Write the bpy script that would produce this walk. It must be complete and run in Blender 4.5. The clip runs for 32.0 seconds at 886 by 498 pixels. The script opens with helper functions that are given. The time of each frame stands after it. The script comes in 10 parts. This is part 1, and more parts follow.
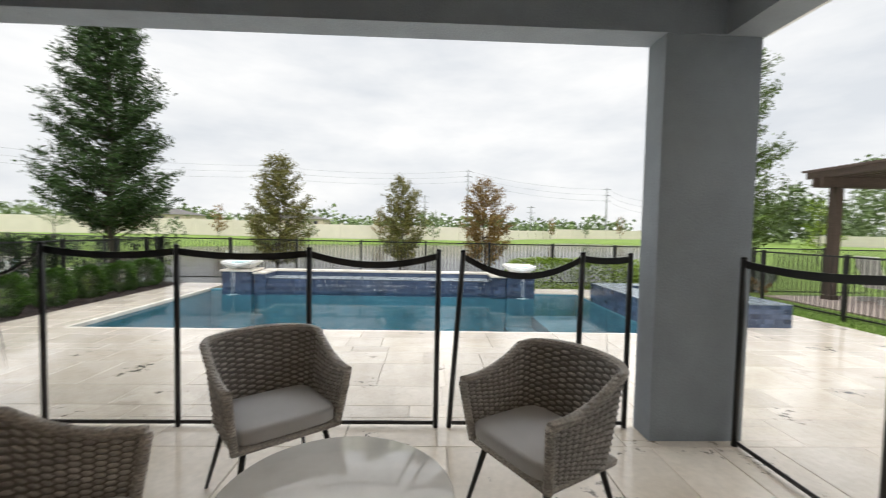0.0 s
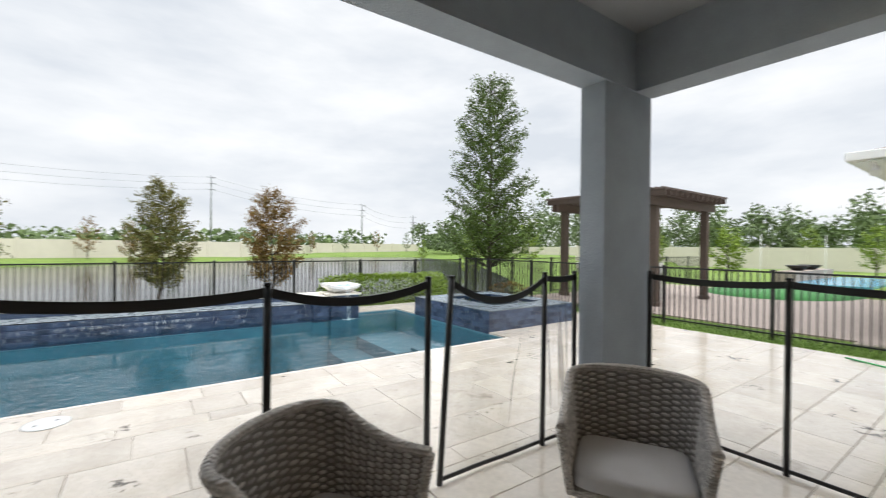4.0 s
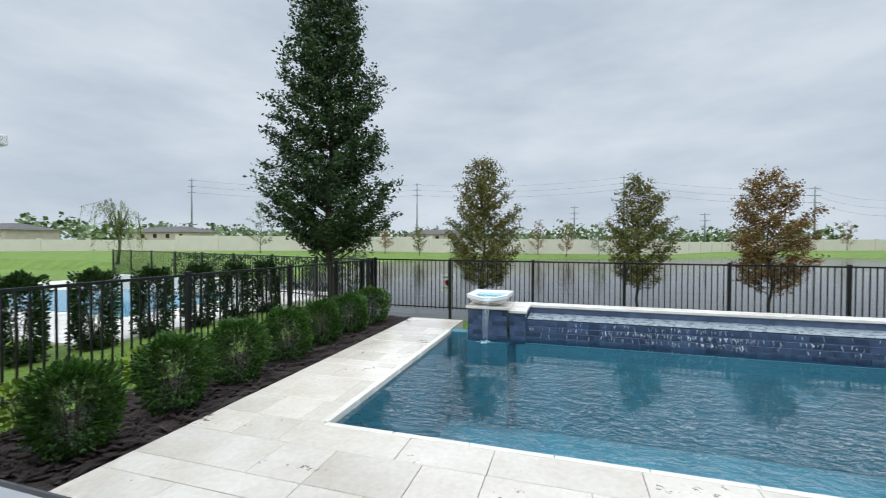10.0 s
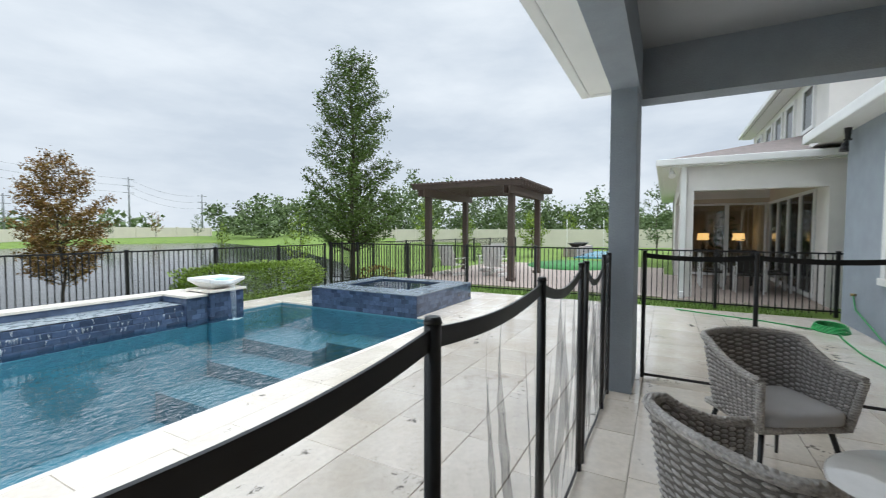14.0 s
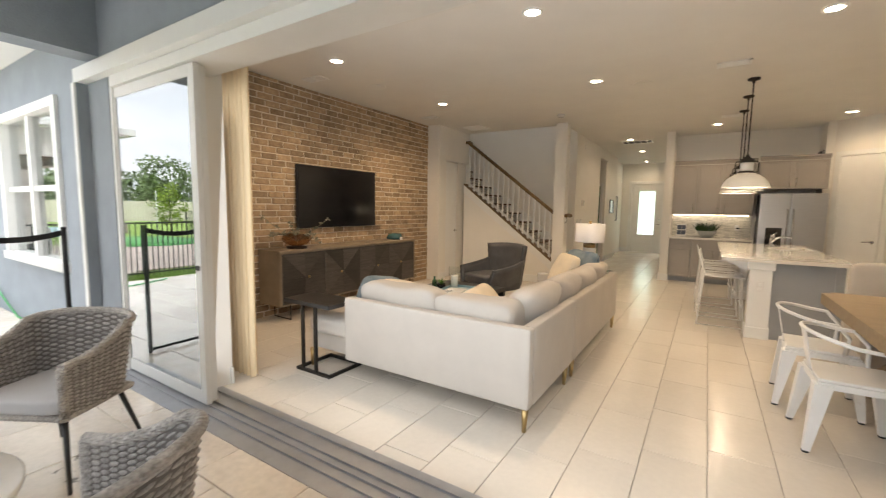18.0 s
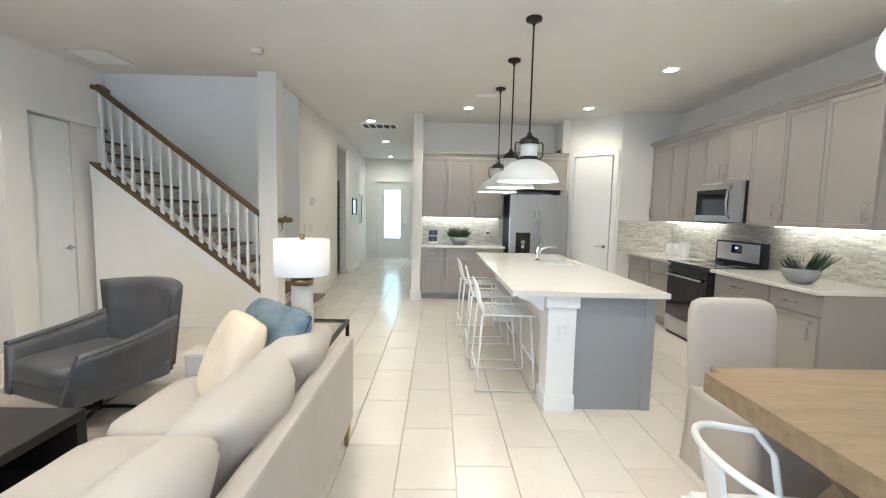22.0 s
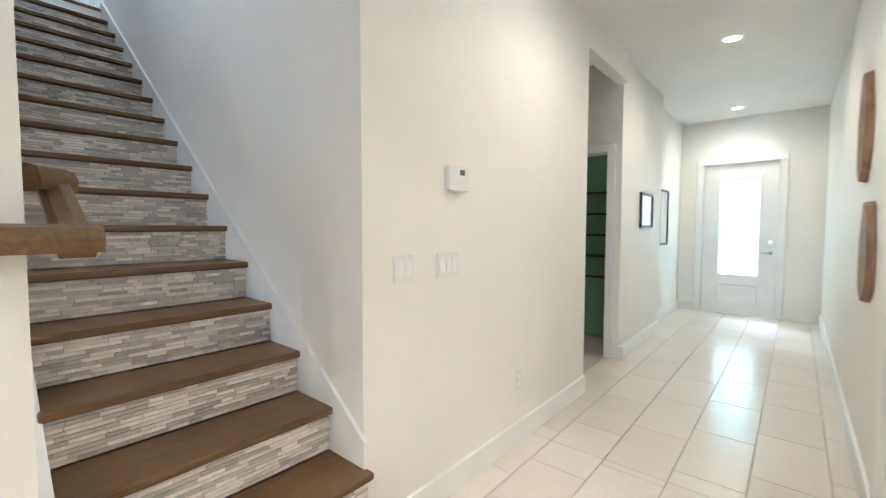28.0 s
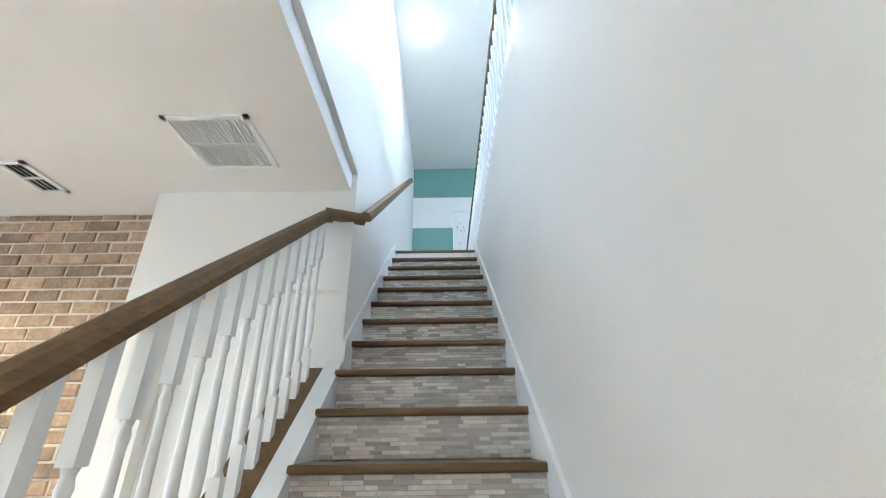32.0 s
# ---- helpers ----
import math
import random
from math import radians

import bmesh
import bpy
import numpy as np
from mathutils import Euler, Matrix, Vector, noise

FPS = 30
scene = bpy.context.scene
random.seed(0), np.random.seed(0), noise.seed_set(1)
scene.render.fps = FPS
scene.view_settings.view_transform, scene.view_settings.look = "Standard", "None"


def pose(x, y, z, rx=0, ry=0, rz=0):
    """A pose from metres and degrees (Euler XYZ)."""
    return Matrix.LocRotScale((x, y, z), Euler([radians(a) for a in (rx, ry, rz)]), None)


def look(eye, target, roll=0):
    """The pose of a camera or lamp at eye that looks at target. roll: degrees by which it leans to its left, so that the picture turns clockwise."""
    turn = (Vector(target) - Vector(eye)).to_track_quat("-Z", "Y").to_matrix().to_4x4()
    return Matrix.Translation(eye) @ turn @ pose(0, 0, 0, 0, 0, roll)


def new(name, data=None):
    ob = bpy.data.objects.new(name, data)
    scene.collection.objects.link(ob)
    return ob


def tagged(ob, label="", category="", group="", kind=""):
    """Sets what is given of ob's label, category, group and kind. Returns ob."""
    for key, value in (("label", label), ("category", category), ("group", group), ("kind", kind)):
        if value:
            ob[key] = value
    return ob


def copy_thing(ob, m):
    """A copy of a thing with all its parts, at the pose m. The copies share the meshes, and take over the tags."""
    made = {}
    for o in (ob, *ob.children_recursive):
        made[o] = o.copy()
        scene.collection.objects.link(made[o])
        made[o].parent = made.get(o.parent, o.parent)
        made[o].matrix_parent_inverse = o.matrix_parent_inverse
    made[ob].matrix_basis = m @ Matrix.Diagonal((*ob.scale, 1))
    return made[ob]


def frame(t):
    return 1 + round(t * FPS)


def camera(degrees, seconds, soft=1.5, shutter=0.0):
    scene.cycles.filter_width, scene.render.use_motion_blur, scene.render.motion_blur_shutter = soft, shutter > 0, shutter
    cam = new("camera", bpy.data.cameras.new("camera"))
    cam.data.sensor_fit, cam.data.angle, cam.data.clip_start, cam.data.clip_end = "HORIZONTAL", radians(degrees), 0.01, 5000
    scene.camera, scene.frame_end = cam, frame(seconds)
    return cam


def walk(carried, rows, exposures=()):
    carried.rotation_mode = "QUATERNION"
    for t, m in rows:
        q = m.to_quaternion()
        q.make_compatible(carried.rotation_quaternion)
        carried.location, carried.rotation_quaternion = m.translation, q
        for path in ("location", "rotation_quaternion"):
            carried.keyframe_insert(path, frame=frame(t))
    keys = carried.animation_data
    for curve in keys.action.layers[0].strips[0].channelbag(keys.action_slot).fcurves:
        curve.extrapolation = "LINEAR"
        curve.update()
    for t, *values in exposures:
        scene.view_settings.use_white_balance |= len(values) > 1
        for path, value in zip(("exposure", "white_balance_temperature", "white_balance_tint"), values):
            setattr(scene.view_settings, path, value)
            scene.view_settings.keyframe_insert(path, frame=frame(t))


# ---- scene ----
# ---------------------------------------------------------------- camera and walk
cam = camera(93.7, 32.0, 1.1, 0.2)
PATH = [
    (0, (0.658, 0.07, 1.373), (0.733, 2.066, 1.281), 1.2),
    (0.5, (0.609, 0.152, 1.392), (1.441, 1.968, 1.301), 1.0),
    (1, (0.575, 0.172, 1.417), (1.946, 1.625, 1.328), 0.8),
    (1.5, (0.462, 0.186, 1.425), (2.164, 1.234, 1.344), 0.7),
    (2, (0.331, 0.224, 1.41), (2.183, 0.977, 1.341), 0.7),
    (2.5, (0.194, 0.315, 1.404), (2.081, 0.973, 1.334), 0.7),
    (3, (0.005, 0.469, 1.405), (1.839, 1.266, 1.34), 0.7),
    (3.5, (-0.256, 0.725, 1.408), (1.366, 1.895, 1.378), 0.6),
    (4, (-0.577, 0.894, 1.409), (0.573, 2.529, 1.4), 0.6),
    (4.5, (-0.908, 1.064, 1.427), (-0.343, 2.983, 1.425), 0.7),
    (6.5, (-1.982, 2.03, 1.453), (-3.081, 3.701, 1.437), 1.2),
    (7, (-2.225, 2.335, 1.445), (-3.473, 3.898, 1.433), 0.5),
    (7.5, (-2.395, 2.57, 1.437), (-3.73, 4.059, 1.428), 0.4),
    (8, (-2.502, 2.759, 1.437), (-3.852, 4.235, 1.43), 0.3),
    (8.5, (-2.537, 2.813, 1.406), (-3.791, 4.37, 1.397), 0.3),
    (9, (-2.458, 2.844, 1.405), (-3.544, 4.523, 1.388), 0.3),
    (9.5, (-2.348, 2.831, 1.413), (-3.199, 4.641, 1.388), 0.2),
    (10, (-2.243, 2.811, 1.419), (-2.821, 4.725, 1.384), 0.2),
    (10.5, (-2.101, 2.762, 1.436), (-2.39, 4.741, 1.391), 0.4),
    (11, (-1.988, 2.718, 1.428), (-1.97, 4.717, 1.377), 0.1),
    (11.5, (-1.896, 2.689, 1.415), (-1.56, 4.659, 1.359), 0.2),
    (12, (-1.827, 2.677, 1.418), (-1.157, 4.561, 1.355), 0.2),
    (12.5, (-1.776, 2.666, 1.422), (-0.768, 4.391, 1.354), 0.3),
    (13, (-1.768, 2.611, 1.435), (-0.452, 4.115, 1.36), 0.3),
    (13.5, (-1.763, 2.545, 1.428), (-0.194, 3.783, 1.347), 0.3),
    (15.5, (-1.862, 2.227, 1.411), (0.133, 2.167, 1.29), 0.0),
    (16, (-1.901, 2.117, 1.412), (0.047, 1.688, 1.27), 0.4),
    (16.5, (-2.007, 1.966, 1.417), (-0.164, 1.206, 1.257), 0.3),
    (17, (-1.949, 1.887, 1.418), (-0.304, 0.764, 1.235), 0.7),
    (17.5, (-1.891, 1.684, 1.462), (-0.502, 0.259, 1.266), 0.6),
    (18, (-1.811, 1.484, 1.439), (-0.747, -0.197, 1.242), 0.8),
    (18.5, (-1.759, 1.209, 1.433), (-1.024, -0.641, 1.238), 1.2),
    (19, (-1.689, 0.97, 1.417), (-1.234, -0.968, 1.223), 1.4),
    (19.5, (-1.578, 0.644, 1.419), (-1.328, -1.331, 1.229), 1.5),
    (20, (-1.514, 0.292, 1.384), (-1.396, -1.696, 1.194), 1.5),
    (20.5, (-1.493, -0.113, 1.417), (-1.448, -2.103, 1.231), 1.5),
    (21, (-1.437, -0.522, 1.412), (-1.432, -2.514, 1.228), 1.4),
    (21.5, (-1.402, -0.921, 1.448), (-1.42, -2.913, 1.267), 1.3),
    (22, (-1.435, -1.383, 1.469), (-1.465, -3.375, 1.291), 1.3),
    (22.5, (-1.441, -1.822, 1.446), (-1.471, -3.815, 1.276), 1.1),
    (23, (-1.449, -2.272, 1.443), (-1.462, -4.266, 1.282), 1.0),
    (23.5, (-1.495, -2.74, 1.452), (-1.477, -4.735, 1.3), 1.0),
    (24, (-1.476, -3.199, 1.443), (-1.412, -5.193, 1.302), 1.0),
    (24.5, (-1.468, -3.66, 1.436), (-1.331, -5.651, 1.305), 0.6),
    (26.5, (-1.165, -5.407, 1.419), (-0.655, -7.337, 1.306), -0.2),
    (27, (-1.011, -5.817, 1.381), (-0.32, -7.691, 1.28), -0.2),
    (27.5, (-0.855, -6.185, 1.363), (0.11, -7.933, 1.26), 0.0),
    (28, (-0.714, -6.492, 1.351), (0.579, -8.014, 1.247), 0.1),
    (28.5, (-0.556, -6.708, 1.331), (1.03, -7.922, 1.227), -0.3),
    (29, (-0.357, -6.91, 1.319), (1.428, -7.809, 1.252), -0.2),
    (29.5, (-0.158, -7.088, 1.385), (1.741, -7.713, 1.349), -0.4),
    (30, (0.014, -7.171, 1.442), (1.975, -7.558, 1.509), -0.6),
    (30.5, (0.179, -7.147, 1.488), (2.152, -7.354, 1.736), -0.7),
    (31, (0.349, -7.133, 1.542), (2.292, -7.225, 2.008), -0.6),
    (31.5, (0.448, -7.166, 1.597), (2.332, -7.196, 2.266), -0.5),
    (32, (0.47, -7.172, 1.625), (2.289, -7.17, 2.458), -0.7),
]
walk(cam, [(t, look(eye, target, roll)) for t, eye, target, roll in PATH],
     [(0.0, 0.05, 6700, 10), (1.5, 0.12, 6650, 10), (3.0, 0.35, 6800, 10), (4.0, 0.05, 6500, 10), (4.5, -0.02, 6400, 9), (6.5, -0.14, 5950, 7), (8.0, -0.36, 5950, 7), (10.0, -0.46, 5900, 7), (13.0, -0.42, 5900, 6), (15.5, 0.6, 6400, 10), (17.0, 1.2, 6500, 10), (18.0, 1.27, 6600, 11),
      (19.0, 1.45, 6900, 10), (20.0, 1.55, 6650, 8), (21.0, 1.72, 5050, 5), (22.0, 1.93, 4850, 3), (24.5, 1.78, 4850, 4), (26.5, 2.13, 4850, 6), (29.0, 2.72, 4800, 6), (30.0, 2.74, 4750, 3), (31.0, 3.0, 4650, 3), (32.0, 2.98, 4700, 3)])

# ---------------------------------------------------------------- sky and sun: a bright overcast
world = bpy.data.worlds.new("overcast_sky")
scene.world = world
world.use_nodes = True
wn, wl = world.node_tree.nodes, world.node_tree.links
sky = wn.new("ShaderNodeTexSky")
sky.sky_type = "NISHITA"
sky.sun_disc = False
sky.sun_elevation, sky.sun_rotation = radians(50), radians(200)
sky.air_density, sky.dust_density = 1.0, 4.0
tc = wn.new("ShaderNodeTexCoord")
sep = wn.new("ShaderNodeSeparateXYZ")
wl.new(tc.outputs["Generated"], sep.inputs[0])
# The cloud deck: brighter overhead than at the horizon, as overcast skies are.
grad = wn.new("ShaderNodeMapRange")
grad.interpolation_type = "SMOOTHSTEP"
grad.inputs["From Min"].default_value, grad.inputs["From Max"].default_value = 0.48, 1.0
grad.inputs["To Min"].default_value, grad.inputs["To Max"].default_value = 1.0, 4.7
wl.new(sep.outputs["Z"], grad.inputs["Value"])
mp = wn.new("ShaderNodeMapping")
mp.inputs["Scale"].default_value = (1.3, 1.3, 4.2)
wl.new(tc.outputs["Generated"], mp.inputs["Vector"])
cl = wn.new("ShaderNodeTexNoise")
cl.inputs["Scale"].default_value, cl.inputs["Detail"].default_value = 1.9, 6.0
cl.inputs["Roughness"].default_value = 0.55
wl.new(mp.outputs["Vector"], cl.inputs["Vector"])
cr = wn.new("ShaderNodeValToRGB")
cr.color_ramp.elements[0].position, cr.color_ramp.elements[1].position = 0.34, 0.66
cr.color_ramp.elements[0].color, cr.color_ramp.elements[1].color = (0.765, 0.815, 0.88, 1), (1.045, 1.065, 1.085, 1)
wl.new(cl.outputs["Fac"], cr.inputs["Fac"])
lift = wn.new("ShaderNodeVectorMath")
lift.operation = "SCALE"
wl.new(cr.outputs["Color"], lift.inputs[0])
wl.new(grad.outputs[0], lift.inputs["Scale"])
blue = wn.new("ShaderNodeVectorMath")
blue.operation = "SCALE"
blue.inputs["Scale"].default_value = 0.06
wl.new(sky.outputs["Color"], blue.inputs[0])
both = wn.new("ShaderNodeMix")
both.data_type = "RGBA"
both.inputs["Factor"].default_value = 0.93
wl.new(blue.outputs[0], both.inputs["A"])
wl.new(lift.outputs[0], both.inputs["B"])
bg = wn["Background"]
bg.inputs["Strength"].default_value = 1.0
wl.new(both.outputs["Result"], bg.inputs["Color"])

sun = new("sun", bpy.data.lights.new("sun", "SUN"))
sun.data.energy, sun.data.angle, sun.data.color = 1.1, radians(25), (1.0, 0.97, 0.93)
sun.matrix_basis = pose(0, 0, 20, 40, 0, 20)

# ---------------------------------------------------------------- materials
def mat(name, color, rough=0.5, metal=0.0, var=0.12, scale=6.0, bump=0.0, bscale=60.0, color2=None, rand=0.0,
        island=0.0, coat=0.0, spec=0.5, stretch=(1, 1, 1), detail=6.0, rvar=0.08, grain=0.0, gscale=150.0):
    m = bpy.data.materials.new(name)
    m.use_nodes = True
    nt = m.node_tree
    n, l = nt.nodes, nt.links
    b = n["Principled BSDF"]
    b.inputs["Metallic"].default_value = metal
    b.inputs["Specular IOR Level"].default_value = spec
    b.inputs["Coat Weight"].default_value = coat
    b.inputs["Coat Roughness"].default_value = 0.08
    tc = n.new("ShaderNodeTexCoord")
    mp = n.new("ShaderNodeMapping")
    mp.inputs["Scale"].default_value = stretch
    l.new(tc.outputs["Object"], mp.inputs["Vector"])
    vec = mp.outputs["Vector"]
    if rand or island:
        add = n.new("ShaderNodeVectorMath")
        add.operation = "ADD"
        if rand:
            oi = n.new("ShaderNodeObjectInfo")
            src = oi.outputs["Random"]
        else:
            ge = n.new("ShaderNodeNewGeometry")
            src = ge.outputs["Random Per Island"]
        mul = n.new("ShaderNodeMath")
        mul.operation = "MULTIPLY"
        mul.inputs[1].default_value = 37.0
        l.new(src, mul.inputs[0])
        l.new(vec, add.inputs[0])
        l.new(mul.outputs[0], add.inputs[1])
        vec = add.outputs[0]
    nz = n.new("ShaderNodeTexNoise")
    nz.inputs["Scale"].default_value = scale
    nz.inputs["Detail"].default_value = detail
    nz.inputs["Roughness"].default_value = 0.6
    l.new(vec, nz.inputs["Vector"])
    ramp = n.new("ShaderNodeValToRGB")
    c2 = color2 or tuple(max(0.0, c * (1 - var)) for c in color)
    c1 = color if color2 else tuple(min(1.0, c * (1 + var * 0.6)) for c in color)
    ramp.color_ramp.elements[0].position, ramp.color_ramp.elements[1].position = 0.32, 0.68
    ramp.color_ramp.elements[0].color, ramp.color_ramp.elements[1].color = (*c2, 1), (*c1, 1)
    l.new(nz.outputs["Fac"], ramp.inputs["Fac"])
    col = ramp.outputs["Color"]
    amount = rand or island
    if amount:
        hs = n.new("ShaderNodeHueSaturation")
        mr = n.new("ShaderNodeMapRange")
        mr.inputs["To Min"].default_value, mr.inputs["To Max"].default_value = 1 - amount, 1 + amount * 0.6
        l.new(src, mr.inputs["Value"])
        l.new(mr.outputs[0], hs.inputs["Value"])
        l.new(col, hs.inputs["Color"])
        col = hs.outputs["Color"]
    if grain:
        g = n.new("ShaderNodeTexNoise")
        g.inputs["Scale"].default_value, g.inputs["Detail"].default_value = gscale, 3.0
        l.new(vec, g.inputs["Vector"])
        gm = n.new("ShaderNodeMapRange")
        gm.inputs["From Min"].default_value, gm.inputs["From Max"].default_value = 0.3, 0.7
        gm.inputs["To Min"].default_value, gm.inputs["To Max"].default_value = 1 - grain, 1 + grain * 0.5
        l.new(g.outputs["Fac"], gm.inputs["Value"])
        hs2 = n.new("ShaderNodeHueSaturation")
        l.new(gm.outputs[0], hs2.inputs["Value"])
        l.new(col, hs2.inputs["Color"])
        col = hs2.outputs["Color"]
    l.new(col, b.inputs["Base Color"])
    rr = n.new("ShaderNodeMapRange")
    rr.inputs["To Min"].default_value, rr.inputs["To Max"].default_value = max(0.0, rough - rvar), min(1.0, rough + rvar)
    l.new(nz.outputs["Fac"], rr.inputs["Value"])
    l.new(rr.outputs[0], b.inputs["Roughness"])
    if bump:
        bn = n.new("ShaderNodeTexNoise")
        bn.inputs["Scale"].default_value, bn.inputs["Detail"].default_value = bscale, 4.0
        l.new(vec, bn.inputs["Vector"])
        bp = n.new("ShaderNodeBump")
        bp.inputs["Strength"].default_value, bp.inputs["Distance"].default_value = bump, 0.01
        l.new(bn.outputs["Fac"], bp.inputs["Height"])
        l.new(bp.outputs["Normal"], b.inputs["Normal"])
    return m


def weave(name, color, color2, size=0.012, rough=0.7, bump=0.8):
    """Crossed strands, for wicker and cloth."""
    m = mat(name, color, rough, color2=color2, scale=9, var=0.3, grain=0.35, gscale=90)
    n, l = m.node_tree.nodes, m.node_tree.links
    tc = n.new("ShaderNodeTexCoord")
    waves = []
    for d in ("Z", "DIAGONAL"):
        w = n.new("ShaderNodeTexWave")
        w.bands_direction = d
        w.inputs["Scale"].default_value = 0.314 / size
        w.inputs["Distortion"].default_value = 1.2
        w.inputs["Detail"].default_value = 1.0
        l.new(tc.outputs["Object"], w.inputs["Vector"])
        waves.append(w)
    mu = n.new("ShaderNodeMath")
    mu.operation = "MULTIPLY"
    l.new(waves[0].outputs["Fac"], mu.inputs[0])
    l.new(waves[1].outputs["Fac"], mu.inputs[1])
    bp = n.new("ShaderNodeBump")
    bp.inputs["Strength"].default_value, bp.inputs["Distance"].default_value = bump, 0.008
    l.new(mu.outputs[0], bp.inputs["Height"])
    l.new(bp.outputs["Normal"], n["Principled BSDF"].inputs["Normal"])
    return m


def glass(name, tint=(1, 1, 1), rough=0.0, ior=1.45, coated=0.0):
    m = bpy.data.materials.new(name)
    m.use_nodes = True
    n, l = m.node_tree.nodes, m.node_tree.links
    n.remove(n["Principled BSDF"])
    tr, gl, mx, lw, pw_, lift = (n.new("ShaderNode" + k) for k in ("BsdfTransparent", "BsdfGlossy", "MixShader", "LayerWeight", "Math", "MapRange"))
    tr.inputs["Color"].default_value = (*tint, 1)
    gl.inputs["Roughness"].default_value = rough
    lw.inputs["Blend"].default_value = 0.5
    pw_.operation = "POWER"
    pw_.inputs[1].default_value = 5.0
    lift.inputs["To Min"].default_value = coated or ((ior - 1) / (ior + 1)) ** 2
    l.new(lw.outputs["Facing"], pw_.inputs[0])
    l.new(pw_.outputs[0], lift.inputs["Value"])
    l.new(lift.outputs[0], mx.inputs[0])
    l.new(tr.outputs[0], mx.inputs[1])
    l.new(gl.outputs[0], mx.inputs[2])
    l.new(mx.outputs[0], n["Material Output"].inputs["Surface"])
    return m


def water(name, tint, scale, strength, rough=0.03, ior=1.33):
    m = glass(name, tint, rough, ior)
    n, l = m.node_tree.nodes, m.node_tree.links
    tc = n.new("ShaderNodeTexCoord")
    mp = n.new("ShaderNodeMapping")
    mp.inputs["Scale"].default_value = (1, 1.8, 1)
    nz = n.new("ShaderNodeTexNoise")
    nz.inputs["Scale"].default_value, nz.inputs["Detail"].default_value = scale, 3.0
    nz.inputs["Distortion"].default_value = 0.6
    bp = n.new("ShaderNodeBump")
    bp.inputs["Strength"].default_value, bp.inputs["Distance"].default_value = min(1.0, strength), 0.05 * max(1.0, strength)
    l.new(tc.outputs["Object"], mp.inputs["Vector"])
    l.new(mp.outputs["Vector"], nz.inputs["Vector"])
    l.new(nz.outputs["Fac"], bp.inputs["Height"])
    for k in n:
        if k.bl_idname in ("ShaderNodeBsdfGlossy", "ShaderNodeLayerWeight"):
            l.new(bp.outputs["Normal"], k.inputs["Normal"])
    return m


def netting(name, color, cover):
    m = bpy.data.materials.new(name)
    m.use_nodes = True
    n, l = m.node_tree.nodes, m.node_tree.links
    b = n["Principled BSDF"]
    b.inputs["Base Color"].default_value = (*color, 1)
    b.inputs["Roughness"].default_value = 0.6
    tr, mx = n.new("ShaderNodeBsdfTransparent"), n.new("ShaderNodeMixShader")
    tc, nz, mr = n.new("ShaderNodeTexCoord"), n.new("ShaderNodeTexNoise"), n.new("ShaderNodeMapRange")
    nz.inputs["Scale"].default_value = 5.0
    mr.inputs["To Min"].default_value, mr.inputs["To Max"].default_value = cover * 0.4, cover * 1.6
    l.new(tc.outputs["Object"], nz.inputs["Vector"])
    l.new(nz.outputs["Fac"], mr.inputs["Value"])
    l.new(mr.outputs[0], mx.inputs[0])
    l.new(tr.outputs[0], mx.inputs[1])
    l.new(b.outputs[0], mx.inputs[2])
    l.new(mx.outputs[0], n["Material Output"].inputs["Surface"])
    return m


def lamp_mat(name, color, strength):
    m = bpy.data.materials.new(name)
    m.use_nodes = True
    b = m.node_tree.nodes["Principled BSDF"]
    b.inputs["Base Color"].default_value = (0.8, 0.8, 0.8, 1)
    b.inputs["Emission Color"].default_value = (*color, 1)
    b.inputs["Emission Strength"].default_value = strength
    return m


M = {}
M["stucco"] = mat("grey_stucco", (0.30, 0.335, 0.375), 0.85, var=0.10, scale=3, bump=0.35, bscale=70, grain=0.06)
M["soffit"] = mat("lanai_ceiling_paint", (0.36, 0.375, 0.39), 0.8, var=0.06, scale=2, bump=0.25, bscale=110)
M["stucco_white"] = mat("cream_stucco", (0.78, 0.755, 0.715), 0.85, var=0.05, scale=2, bump=0.3, bscale=60)
M["trim"] = mat("white_paint", (0.80, 0.80, 0.78), 0.4, var=0.03, scale=4)
M["wall"] = mat("warm_white_wall_paint", (0.80, 0.775, 0.725), 0.6, var=0.03, scale=1.5, bump=0.06, bscale=220)
M["ceil"] = mat("ceiling_paint", (0.76, 0.74, 0.70), 0.75, var=0.03, scale=2, bump=0.15, bscale=140)
M["green_wall"] = mat("green_wall_paint", (0.20, 0.36, 0.22), 0.6, var=0.04, scale=2)
M["teal_wall"] = mat("teal_wall_paint", (0.19, 0.34, 0.29), 0.6, var=0.04, scale=2)
M["travertine"] = mat("wet_travertine", (0.80, 0.725, 0.63), 0.13, color2=(0.69, 0.605, 0.50), scale=2.2, bump=0.05, bscale=40, coat=0.5, rand=0.10, rvar=0.08, grain=0.07, gscale=26)
M["travertine_far"] = mat("travertine_laid", (0.80, 0.725, 0.63), 0.13, color2=(0.69, 0.605, 0.50), scale=2.2, bump=0.05, bscale=40, coat=0.5, island=0.10, rvar=0.08, grain=0.07, gscale=26)


